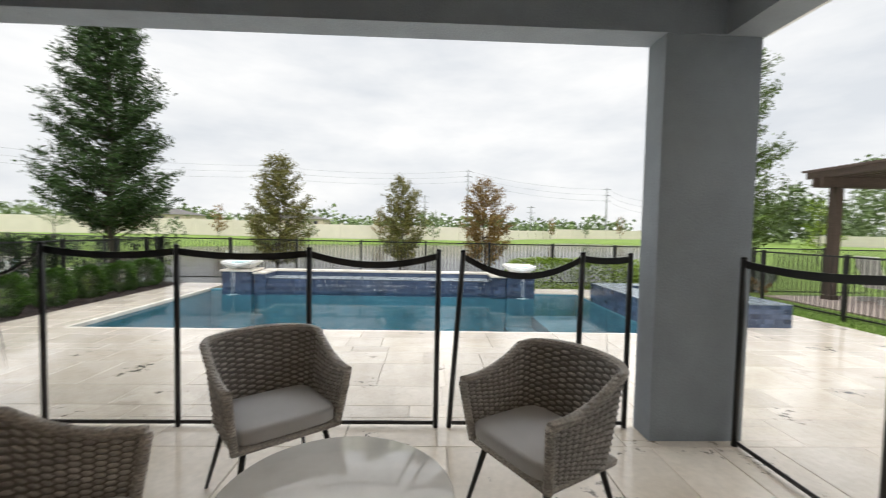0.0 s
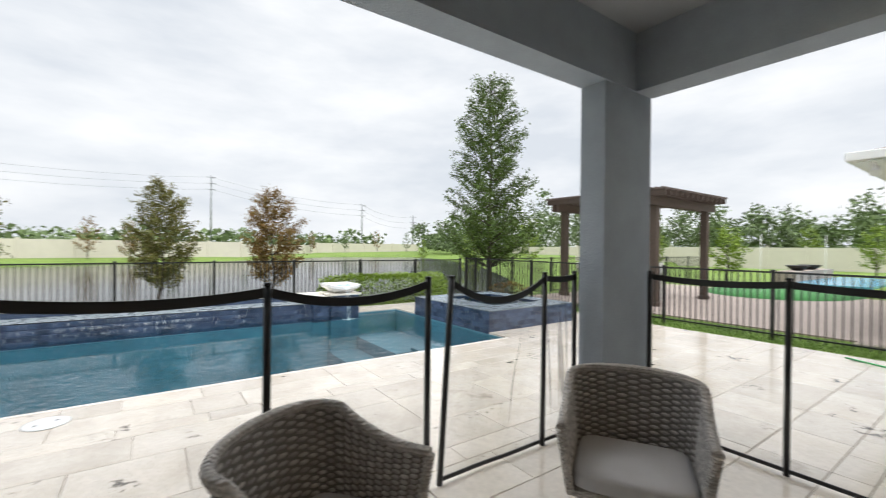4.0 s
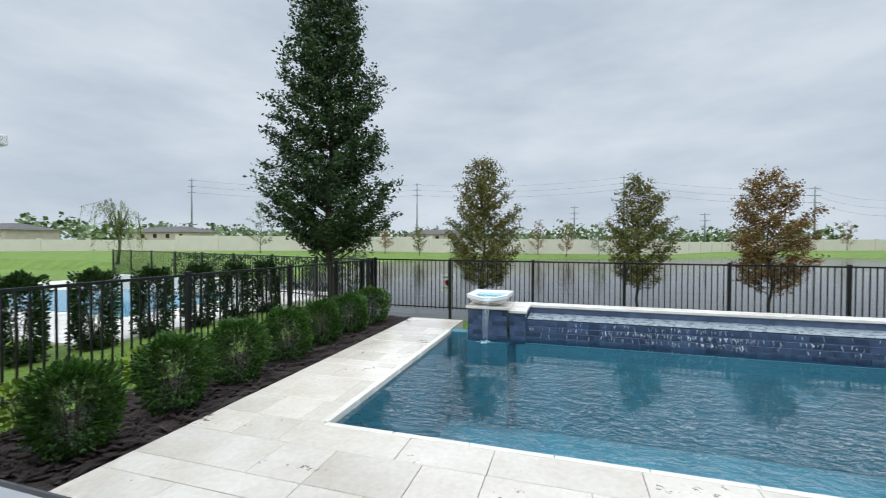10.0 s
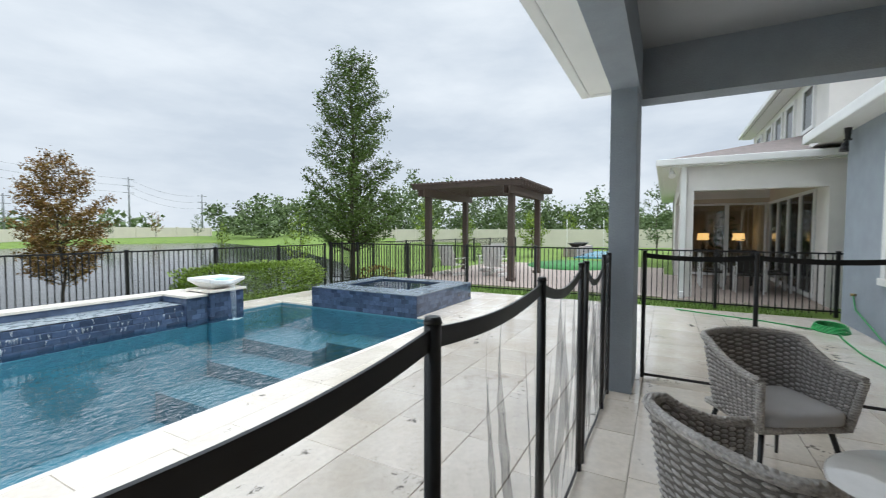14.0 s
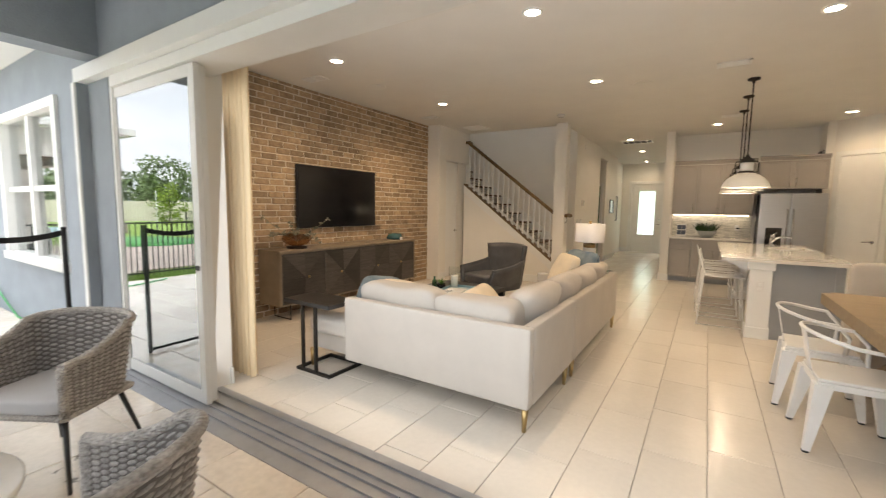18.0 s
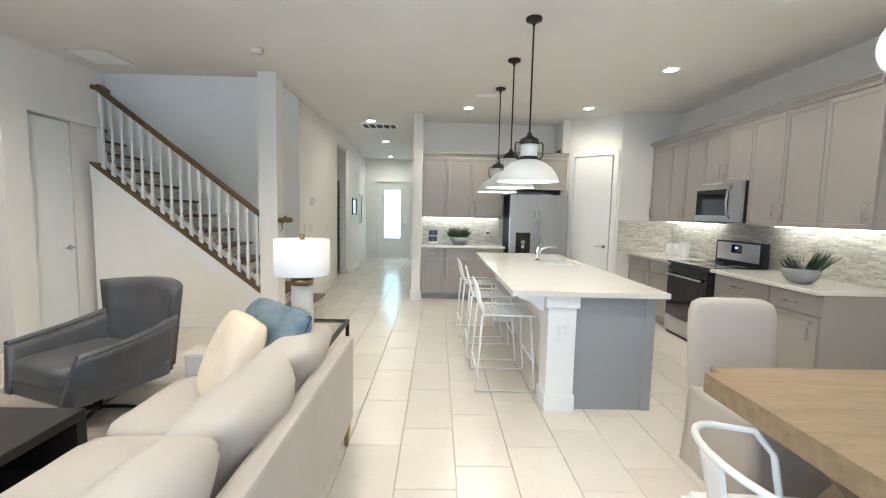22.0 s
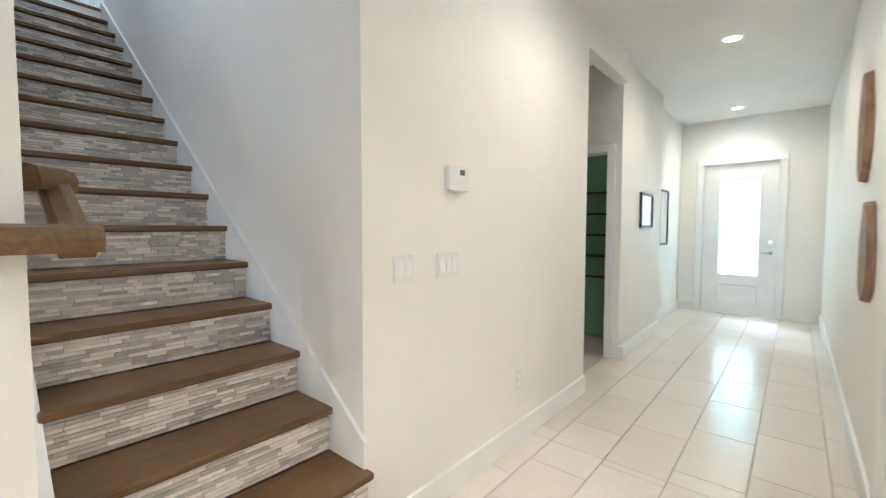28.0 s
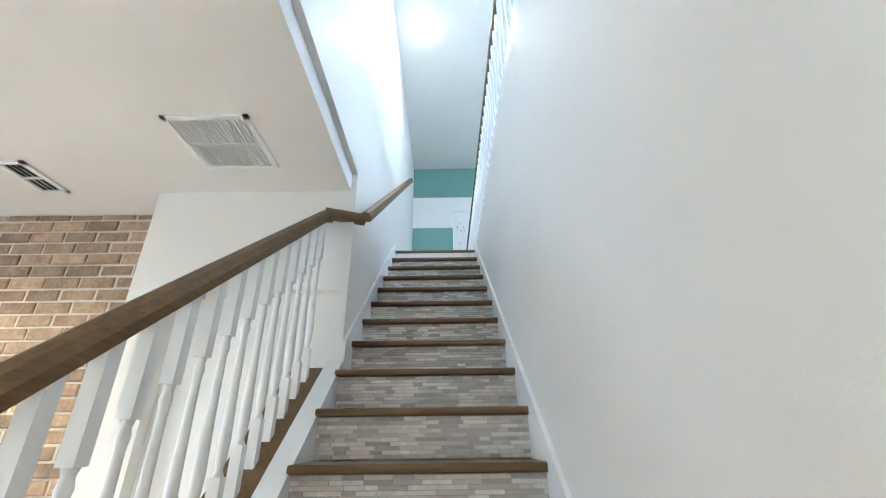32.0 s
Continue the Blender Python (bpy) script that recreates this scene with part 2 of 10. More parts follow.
def pits(m, scale, low, high, shade):
    """Dark open pores and dirt that travertine carries, in clusters."""
    n, l = m.node_tree.nodes, m.node_tree.links
    b = n["Principled BSDF"]
    src = b.inputs["Base Color"].links[0].from_socket
    tc = n.new("ShaderNodeTexCoord")
    ge = n.new("ShaderNodeNewGeometry")
    big, small = n.new("ShaderNodeTexNoise"), n.new("ShaderNodeTexNoise")
    big.inputs["Scale"].default_value, big.inputs["Detail"].default_value = scale * 0.16, 2.0
    small.inputs["Scale"].default_value, small.inputs["Detail"].default_value = scale, 8.0
    small.inputs["Roughness"].default_value = 0.7
    for k in (big, small):
        l.new(ge.outputs["Position"], k.inputs["Vector"])
    ad = n.new("ShaderNodeMath")
    ad.operation = "MULTIPLY"
    l.new(big.outputs["Fac"], ad.inputs[0])
    l.new(small.outputs["Fac"], ad.inputs[1])
    mr = n.new("ShaderNodeMapRange")
    mr.inputs["From Min"].default_value, mr.inputs["From Max"].default_value = low, high
    l.new(ad.outputs[0], mr.inputs["Value"])
    mx = n.new("ShaderNodeMix")
    mx.data_type = "RGBA"
    mx.inputs["B"].default_value = (*shade, 1)
    l.new(mr.outputs[0], mx.inputs["Factor"])
    l.new(src, mx.inputs["A"])
    l.new(mx.outputs["Result"], b.inputs["Base Color"])


for k in ("travertine", "travertine_far"):
    pits(M[k], 5.0, 0.345, 0.45, (0.46, 0.40, 0.33))
    pits(M[k], 13.0, 0.365, 0.40, (0.17, 0.15, 0.125))
M["grout_out"] = mat("sandy_joint", (0.64, 0.58, 0.49), 0.7)
M["tile"] = mat("cream_porcelain", (0.70, 0.65, 0.575), 0.22, color2=(0.665, 0.615, 0.543), scale=1.6, detail=2.0, grain=0.03, gscale=30, rand=0.045, rvar=0.015, bump=0.03, bscale=30)
M["tile_far"] = mat("cream_porcelain_laid", (0.70, 0.65, 0.575), 0.22, color2=(0.665, 0.615, 0.543), scale=1.6, detail=2.0, grain=0.03, gscale=30, island=0.045, rvar=0.015)
M["grout_in"] = mat("tile_grout", (0.58, 0.535, 0.47), 0.8)
M["brick"] = mat("tumbled_brick", (0.50, 0.37, 0.235), 0.9, color2=(0.31, 0.21, 0.125), scale=9, bump=0.8, bscale=55, rand=0.34, grain=0.2, gscale=40)
M["brick_far"] = mat("tumbled_brick_laid", (0.50, 0.37, 0.235), 0.9, color2=(0.31, 0.21, 0.125), scale=9, bump=0.8, bscale=55, island=0.34, grain=0.2, gscale=40)
M["mortar"] = mat("buff_mortar", (0.66, 0.59, 0.48), 0.95, var=0.15, scale=14, bump=0.6, bscale=90)
M["tread"] = mat("dark_stained_wood", (0.165, 0.092, 0.030), 0.42, color2=(0.095, 0.052, 0.016), scale=5, stretch=(14, 1, 14), bump=0.05, bscale=40)
M["rail"] = mat("stained_oak", (0.175, 0.100, 0.030), 0.5, color2=(0.085, 0.048, 0.013), scale=7, stretch=(1, 12, 12), bump=0.08, bscale=40)
M["mosaic"] = mat("stone_mosaic", (0.74, 0.69, 0.61), 0.25, var=0.12, scale=20, island=0.42)
M["mosaic_bed"] = mat("mosaic_grout", (0.55, 0.52, 0.47), 0.8)
M["sofa"] = mat("ivory_linen", (0.50, 0.46, 0.412), 0.9, var=0.06, scale=4, bump=0.35, bscale=420, grain=0.05, gscale=300)
M["cushion_grey"] = mat("grey_outdoor_cloth", (0.50, 0.495, 0.50), 0.9, var=0.07, scale=4, bump=0.3, bscale=420)
M["navy"] = mat("blue_grey_velvet", (0.045, 0.09, 0.14), 0.5, color2=(0.20, 0.25, 0.28), scale=4.5, detail=3.0, bump=0.3, bscale=20)
M["navy_edge"] = mat("dark_blue_piping", (0.03, 0.06, 0.10), 0.6)
M["cream_pillow"] = mat("cream_cloth", (0.72, 0.62, 0.47), 0.9, var=0.08, scale=5, bump=0.3, bscale=300)
M["leather"] = mat("grey_leather", (0.088, 0.088, 0.092), 0.34, var=0.25, scale=6, bump=0.15, bscale=160)
M["wicker"] = weave("grey_wicker", (0.60, 0.565, 0.525), (0.36, 0.335, 0.305), 0.014)
M["strand"] = mat("wicker_strand", (0.56, 0.53, 0.50), 0.6, color2=(0.30, 0.28, 0.26), scale=24, rand=0.22, grain=0.25, gscale=160, bump=0.3, bscale=220)
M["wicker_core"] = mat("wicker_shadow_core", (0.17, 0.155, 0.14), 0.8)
M["dark_metal"] = mat("dark_bronze_metal", (0.045, 0.040, 0.036), 0.4, metal=0.7, var=0.2)
M["black"] = mat("black_powder_coat", (0.012, 0.012, 0.013), 0.4, var=0.2, scale=12)
M["brass"] = mat("aged_brass", (0.42, 0.30, 0.14), 0.3, metal=1.0, var=0.2)
M["white_metal"] = mat("white_enamel", (0.78, 0.78, 0.77), 0.3, var=0.03, scale=6)
M["cabinet"] = mat("greige_lacquer", (0.33, 0.305, 0.28), 0.42, var=0.04, scale=3)
M["island"] = mat("grey_island_paint", (0.30, 0.31, 0.32), 0.45, var=0.04, scale=3)
M["quartz"] = mat("white_quartz", (0.70, 0.675, 0.62), 0.12, var=0.03, scale=30, coat=0.3)
M["steel"] = mat("brushed_stainless", (0.62, 0.62, 0.63), 0.32, metal=1.0, var=0.08, scale=4, stretch=(1, 1, 60), rvar=0.06)
M["chrome"] = mat("brushed_nickel", (0.60, 0.60, 0.60), 0.16, metal=1.0, var=0.05)
M["black_glass"] = mat("black_glass", (0.008, 0.008, 0.009), 0.06, var=0.1, coat=1.0)
M["table"] = mat("weathered_oak", (0.32, 0.235, 0.135), 0.45, color2=(0.215, 0.152, 0.085), scale=3, stretch=(1, 9, 9), bump=0.12, bscale=30, grain=0.12, gscale=60)
M["sideboard"] = mat("limed_oak", (0.30, 0.24, 0.17), 0.55, color2=(0.22, 0.17, 0.12), scale=4, stretch=(10, 1, 1), bump=0.08, bscale=40)
M["charcoal_wood"] = mat("charcoal_wood", (0.075, 0.066, 0.060), 0.45, var=0.35, scale=5, stretch=(1, 1, 9), rand=0.65, bump=0.05)
M["black_wood"] = mat("ebony_wood", (0.020, 0.018, 0.017), 0.35, var=0.3, scale=5)
M["granite"] = mat("black_granite", (0.012, 0.012, 0.013), 0.06, var=0.6, scale=90, coat=0.0, rvar=0.02)
M["granite"].node_tree.nodes["Principled BSDF"].inputs["IOR"].default_value = 1.5
M["granite"].node_tree.nodes["Principled BSDF"].inputs["Coat IOR"].default_value = 1.5
M["granite"].node_tree.nodes["Principled BSDF"].inputs["Coat Roughness"].default_value = 0.02
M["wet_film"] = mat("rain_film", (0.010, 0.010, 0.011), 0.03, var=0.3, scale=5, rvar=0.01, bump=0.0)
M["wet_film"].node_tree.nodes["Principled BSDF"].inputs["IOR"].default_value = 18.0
M["ledger"] = mat("ledger_stone", (0.46, 0.38, 0.31), 0.75, color2=(0.29, 0.24, 0.20), scale=5, bump=0.5, bscale=45, island=0.30, stretch=(2, 2, 6))
M["concrete"] = mat("grey_concrete", (0.32, 0.33, 0.33), 0.75, var=0.12, scale=9, bump=0.2, bscale=60)
M["white_stone"] = mat("white_cast_stone", (0.72, 0.71, 0.68), 0.5, var=0.08, scale=7, bump=0.1)
M["teal_glaze"] = mat("teal_glaze", (0.022, 0.085, 0.075), 0.12, var=0.35, scale=9, coat=0.8)
M["white_ceramic"] = mat("white_ceramic", (0.80, 0.79, 0.77), 0.2, var=0.03)
M["pool_plaster"] = mat("blue_pool_plaster", (0.085, 0.25, 0.32), 0.6, var=0.2, scale=2)
# Pool plaster with shade put into its colour, as the steps catch more sky.
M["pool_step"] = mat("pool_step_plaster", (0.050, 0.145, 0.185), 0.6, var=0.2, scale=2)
M["pool_tile"] = mat("blue_glass_tile", (0.085, 0.12, 0.20), 0.14, color2=(0.05, 0.07, 0.12), scale=7, rand=0.40, coat=0.3)
M["pool_tile_far"] = mat("blue_glass_tile_laid", (0.085, 0.12, 0.20), 0.14, color2=(0.05, 0.07, 0.12), scale=7, island=0.40, coat=0.3)
M["coping"] = mat("white_travertine_coping", (0.80, 0.75, 0.67), 0.25, color2=(0.70, 0.64, 0.55), scale=3, bump=0.1, bscale=40, rvar=0.12)
M["pool_water"] = water("pool_water", (0.78, 0.92, 0.94), 8.0, 2.6, 0.05, 1.36)
M["lake_water"] = water("lake_water", (0.10, 0.12, 0.12), 0.9, 0.25, 0.12)
M["grass"] = mat("wet_lawn", (0.185, 0.265, 0.052), 0.8, spec=0.2, color2=(0.115, 0.185, 0.034), scale=1.3, bump=0.9, bscale=60, grain=0.35, gscale=25)
M["mulch"] = mat("dark_mulch", (0.042, 0.025, 0.019), 0.85, color2=(0.016, 0.010, 0.008), scale=18, bump=1.0, bscale=45, island=0.5)
M["leaf_dark"] = mat("dark_leaf", (0.040, 0.080, 0.020), 0.45, spec=0.25, var=0.35, scale=3, island=0.45)
M["leaf_oak"] = mat("oak_leaf", (0.105, 0.165, 0.035), 0.5, spec=0.2, var=0.35, scale=3, island=0.45)
M["leaf_hedge"] = mat("hedge_leaf", (0.058, 0.130, 0.020), 0.35, spec=0.35, var=0.35, scale=4, island=0.5)
M["leaf_box"] = mat("box_hedge_leaf", (0.21, 0.31, 0.045), 0.45, spec=0.3, var=0.35, scale=4, island=0.5)
M["leaf_lime"] = mat("lime_leaf", (0.22, 0.31, 0.040), 0.5, spec=0.2, var=0.3, scale=4, island=0.4)
M["leaf_rust"] = mat("rusting_leaf", (0.20, 0.16, 0.045), 0.6, spec=0.2, color2=(0.26, 0.12, 0.04), scale=0.9, island=0.4)
M["leaf_olive"] = mat("olive_leaf", (0.13, 0.16, 0.045), 0.6, spec=0.2, color2=(0.20, 0.15, 0.04), scale=0.8, island=0.4)
# Paler and greyer than near leaves: the haze of distance is in the colour.
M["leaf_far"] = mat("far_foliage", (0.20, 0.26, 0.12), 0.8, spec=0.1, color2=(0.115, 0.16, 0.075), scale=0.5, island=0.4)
M["bark"] = mat("grey_bark", (0.085, 0.068, 0.052), 0.9, var=0.35, scale=14, bump=0.7, bscale=40, stretch=(3, 3, 0.6))
M["plant"] = mat("succulent_leaf", (0.070, 0.20, 0.030), 0.35, var=0.3, scale=6, rand=0.25)
M["plant_dark"] = mat("dark_grass_leaf", (0.035, 0.075, 0.022), 0.45, var=0.3, scale=6, island=0.4)
M["shingle"] = mat("asphalt_shingle", (0.125, 0.115, 0.11), 0.9, var=0.25, scale=8, island=0.25, bump=0.4)
M["roof_brown"] = mat("brown_grey_shingle", (0.20, 0.165, 0.15), 0.9, var=0.25, scale=8, bump=0.4)
M["pergola"] = mat("brown_stained_pergola", (0.085, 0.058, 0.045), 0.6, var=0.25, scale=6, stretch=(1, 1, 5))
M["vinyl"] = mat("almond_vinyl", (0.66, 0.61, 0.52), 0.5, var=0.05, scale=1)
M["patio_wall"] = mat("tan_stucco", (0.60, 0.52, 0.40), 0.85, var=0.05, scale=2, bump=0.3, bscale=60)
M["paver"] = mat("brick_paver", (0.36, 0.29, 0.25), 0.7, var=0.3, scale=14, bump=0.3)
M["turf"] = mat("putting_turf", (0.055, 0.20, 0.055), 0.9, var=0.15, scale=3, bump=0.3, bscale=120)
M["net"] = netting("pool_fence_mesh", (0.03, 0.03, 0.032), 0.15)
M["net_slack"] = netting("slack_fence_mesh", (0.03, 0.03, 0.032), 0.24)
M["glass"] = glass("clear_glass", (0.93, 0.96, 0.94), 0.0, 1.5, 0.12)
M["low_e"] = glass("coated_door_glass", (0.62, 0.68, 0.67), 0.0, 1.6, 0.50)
M["window_glass"] = glass("coated_window_glass", (0.92, 0.95, 0.94), 0.0, 1.5, 0.35)
M["blind"] = mat("white_blind_slat", (0.74, 0.73, 0.70), 0.5, var=0.04)
M["thin_glass"] = glass("thin_clear_glass", (0.95, 0.97, 0.96), 0.0, 1.3)
M["glass_dark"] = glass("tinted_glass", (0.30, 0.32, 0.31), 0.0, 1.6)
M["screen"] = mat("tv_screen", (0.006, 0.006, 0.007), 0.12, var=0.2, scale=2)
M["lampshade"] = mat("white_lampshade", (0.80, 0.79, 0.80), 0.8, var=0.03, bump=0.1, bscale=300)
M["opal"] = lamp_mat("opal_glass", (1.0, 0.93, 0.82), 0.16)
M["led"] = lamp_mat("lit_downlight", (1.0, 0.86, 0.66), 30.0)
M["under"] = lamp_mat("lit_strip", (1.0, 0.84, 0.60), 5.0)
M["rug"] = mat("abstract_wool_rug", (0.55, 0.50, 0.43), 0.95, color2=(0.22, 0.20, 0.18), scale=1.6, bump=0.5, bscale=160, stretch=(1, 2.5, 1))
M["hose"] = mat("green_rubber_hose", (0.02, 0.32, 0.07), 0.4, var=0.1)
M["curtain"] = mat("beige_curtain", (0.76, 0.60, 0.38), 0.9, var=0.1, scale=5, stretch=(6, 6, 0.4))
M["pvc"] = mat("white_pvc", (0.76, 0.76, 0.75), 0.35, var=0.05)
M["far_wall"] = mat("far_house_render", (0.52, 0.44, 0.37), 0.9, var=0.15, scale=0.6)
M["tower_steel"] = mat("grey_galvanised", (0.20, 0.21, 0.22), 0.6, metal=0.2, var=0.15)
M["bar_ink"] = mat("printed_ink", (0.10, 0.12, 0.17), 0.6, var=0.2)
M["slice_wood"] = mat("sliced_log_wood", (0.30, 0.19, 0.105), 0.6, color2=(0.14, 0.085, 0.045), scale=8, stretch=(1, 1, 3), bump=0.3)

# ---------------------------------------------------------------- tools
def box(bm, x0, x1, y0, y1, z0, z1, bevel=0.0, seg=2):
    r = bmesh.ops.create_cube(bm, size=1.0)
    for v in r["verts"]:
        v.co = Vector((x0 if v.co.x < 0 else x1, y0 if v.co.y < 0 else y1, z0 if v.co.z < 0 else z1))
    if bevel > 0:
        es = list({e for v in r["verts"] for e in v.link_edges})
        bmesh.ops.bevel(bm, geom=es, offset=bevel, segments=seg, affect="EDGES", profile=0.6)
    return r


def cyl(bm, a, b, r0, r1=None, seg=12, caps=True):
    a, b = Vector(a), Vector(b)
    r1 = r0 if r1 is None else r1
    d = b - a
    q = d.to_track_quat("Z", "Y").to_matrix()
    rings = []
    for p, r in ((a, r0), (b, r1)):
        rings.append([bm.verts.new(p + q @ Vector((r * math.cos(i * math.tau / seg), r * math.sin(i * math.tau / seg), 0))) for i in range(seg)])
    for i in range(seg):
        f = bm.faces.new((rings[0][i], rings[0][(i + 1) % seg], rings[1][(i + 1) % seg], rings[1][i]))
        f.smooth = True
    if caps:
        bm.faces.new(list(reversed(rings[0])))
        bm.faces.new(rings[1])


def tube(bm, pts, r, seg=8, closed=False, r2=None):
    """A round bar along points; r2: the radius at the far end."""
    pts = [Vector(p) for p in pts]
    k = len(pts)
    rings, up = [], None
    for i, p in enumerate(pts):
        t = (pts[(i + 1) % k] - pts[i - 1]) if closed or 0 < i < k - 1 else (pts[1] - pts[0] if i == 0 else pts[-1] - pts[-2])
        t.normalize()
        if up is None:
            up = t.orthogonal().normalized()
        up = (up - t * up.dot(t)).normalized()
        side = t.cross(up)
        rad = r if r2 is None else r + (r2 - r) * i / (k - 1)
        rings.append([bm.verts.new(p + rad * (up * math.cos(j * math.tau / seg) + side * math.sin(j * math.tau / seg))) for j in range(seg)])
    for i in range(k if closed else k - 1):
        a, b = rings[i], rings[(i + 1) % k]
        for j in range(seg):
            f = bm.faces.new((a[j], a[(j + 1) % seg], b[(j + 1) % seg], b[j]))
            f.smooth = True
    if not closed:
        bm.faces.new(list(reversed(rings[0])))
        bm.faces.new(rings[-1])


def lathe(bm, prof, c=(0, 0, 0), seg=24, squash=1.0, caps=True):
    c = Vector(c)
    rings = [[bm.verts.new(c + Vector((r * math.cos(i * math.tau / seg), r * squash * math.sin(i * math.tau / seg), z))) for i in range(seg)] for r, z in prof]
    for a, b in zip(rings, rings[1:]):
        for i in range(seg):
            f = bm.faces.new((a[i], a[(i + 1) % seg], b[(i + 1) % seg], b[i]))
            f.smooth = True
    if caps and prof[0][0] > 1e-4:
        bm.faces.new(list(reversed(rings[0])))
    if caps and prof[-1][0] > 1e-4:
        bm.faces.new(rings[-1])


def pad(bm, x0, x1, y0, y1, z0, z1, e=0.35, n=12, crown=0.0):
    """A stuffed block with rounded corners (a superellipsoid). e: 0.1 boxy, 1 round."""
    c = Vector(((x0 + x1) / 2, (y0 + y1) / 2, (z0 + z1) / 2))
    h = Vector(((x1 - x0) / 2, (y1 - y0) / 2, (z1 - z0) / 2))
    k, grid = n // 2 + 1, {}

    def at(q):
        key = tuple(round(t, 4) for t in q)
        if key not in grid:
            grid[key] = bm.verts.new(q)
        return grid[key]

    for ax in range(3):
        for sg in (-1, 1):
            for i in range(k):
                for j in range(k):
                    quad = []
                    for di, dj in ((0, 0), (1, 0), (1, 1), (0, 1)):
                        q = [0, 0, 0]
                        q[ax], q[(ax + 1) % 3], q[(ax + 2) % 3] = sg, -1 + 2 * (i + di) / k, -1 + 2 * (j + dj) / k
                        quad.append(at(q))
                    bm.faces.new(quad)
    vs = list(grid.values())
    p = 2.0 / e
    for v in vs:
        d = v.co.copy()
        s = (abs(d.x) ** p + abs(d.y) ** p + abs(d.z) ** p) ** (1 / p)
        d = d / s
        v.co = c + Vector((d.x * h.x, d.y * h.y, d.z * (h.z + crown * (1 - min(1, abs(d.x))) * (1 - min(1, abs(d.y))))))
        for f in v.link_faces:
            f.smooth = True
    return vs


def done(bm, name):
    bmesh.ops.recalc_face_normals(bm, faces=bm.faces)
    me = bpy.data.meshes.new(name)
    bm.to_mesh(me)
    bm.free()
    return me


def part(name, bm, material, parent, label="", at=None):
    me = bm if isinstance(bm, bpy.types.Mesh) else done(bm, name)
    if not me.materials:
        me.materials.append(material)
    ob = new(name, me)
    ob.parent = parent
    if at is not None:
        ob.matrix_basis = at
    if label:
        tagged(ob, label)
    return ob


def thing(name, label, category, at=None, group="", kind=""):
    ob = new(name)
    ob.empty_display_size = 0.1
    if at is not None:
        ob.matrix_basis = at
    return tagged(ob, label, category, group, kind)


def solid(name, bm, material, label, category="", kind="structure", group="", at=None):
    ob = new(name, done(bm, name))
    ob.data.materials.append(material)
    if at is not None:
        ob.matrix_basis = at
    return tagged(ob, label, category, group, kind)


def B():
    return bmesh.new()


def one(x0, x1, y0, y1, z0, z1, bevel=0.0, seg=2):
    bm = B()
    box(bm, x0, x1, y0, y1, z0, z1, bevel, seg)
    return bm


def pieces(rects, depth, name, near, parent, m_one, m_rest, limit=300, axis="z", base=0.0, bevel=0.004, jitter=0.0, rest_label=""):
    """Rects (u0, v0, u1, v1) on a plane: those that near() picks become parts on shared meshes, the rest one joined part.
    axis z: u is x, v is y, faces up. x: u is y, v is z, faces towards minus x. y: u is x, v is z, faces towards plus y."""
    def verts(w, h, d):
        a, b, c = bevel, w - bevel, h - bevel
        pts = [(0, 0, 0), (w, 0, 0), (w, h, 0), (0, h, 0), (0, 0, d - a), (w, 0, d - a), (w, h, d - a), (0, h, d - a), (a, a, d), (b, a, d), (b, c, d), (a, c, d)]
        fs = [(0, 1, 5, 4), (1, 2, 6, 5), (2, 3, 7, 6), (3, 0, 4, 7), (4, 5, 9, 8), (5, 6, 10, 9), (6, 7, 11, 10), (7, 4, 8, 11), (8, 9, 10, 11)]
        return pts, fs

    def place(p, u, v, lift):
        if axis == "z":
            return (u + p[0], v + p[1], base + p[2] + lift)
        if axis == "x":
            return (base - p[2] - lift, u + p[0], v + p[1])
        return (u + p[0], base + p[2] + lift, v + p[1])

    shared, count, vs, fs = {}, 0, [], []
    rng = random.Random(5)
    for u0, v0, u1, v1 in rects:
        w, h = u1 - u0, v1 - v0
        if w < 2.5 * bevel or h < 2.5 * bevel:
            continue
        lift = (rng.random() - 0.5) * jitter
        if count < limit and near(u0, v0, u1, v1):
            key = (round(w, 3), round(h, 3))
            if key not in shared:
                pts, ff = verts(w, h, depth)
                me = bpy.data.meshes.new(name)
                me.from_pydata([place(p, 0, 0, -base if axis != "x" else base) for p in pts], [], ff)
                me.materials.append(m_one)
                shared[key] = me
            ob = new(name, shared[key])
            ob.parent = parent
            ob.location = {"z": (u0, v0, base + lift), "x": (base - lift, u0, v0), "y": (u0, base + lift, v0)}[axis]
            count += 1
        else:
            pts, ff = verts(w, h, depth)
            k = len(vs)
            vs += [place(p, u0, v0, lift) for p in pts]
            fs += [tuple(i + k for i in f) for f in ff]
    if vs:
        me = bpy.data.meshes.new(name + "_field")
        me.from_pydata(vs, [], fs)
        me.materials.append(m_rest)
        ob = new(name + "_field", me)
        ob.parent = parent
        return tagged(ob, rest_label, kind="stuff")


# ---------------------------------------------------------------- the ground, lake and deck
LAKE = [(-13, 12.7), (-15, 18), (-22, 40), (-13, 51), (8, 60.5), (28, 78), (44, 72), (33, 42), (19, 21), (11.5, 13.2)]


def lake_depth(x, y):
    """Metres inside the lake's outline (negative outside)."""
    inside, best = False, 1e9
    for (ax, ay), (bx, by) in zip(LAKE, LAKE[1:] + LAKE[:1]):
        if (ay > y) != (by > y) and x < (bx - ax) * (y - ay) / (by - ay) + ax:
            inside = not inside
        dx, dy = bx - ax, by - ay
        s = max(0, min(1, ((x - ax) * dx + (y - ay) * dy) / (dx * dx + dy * dy)))
        best = min(best, math.hypot(x - ax - s * dx, y - ay - s * dy))
    return best if inside else -best


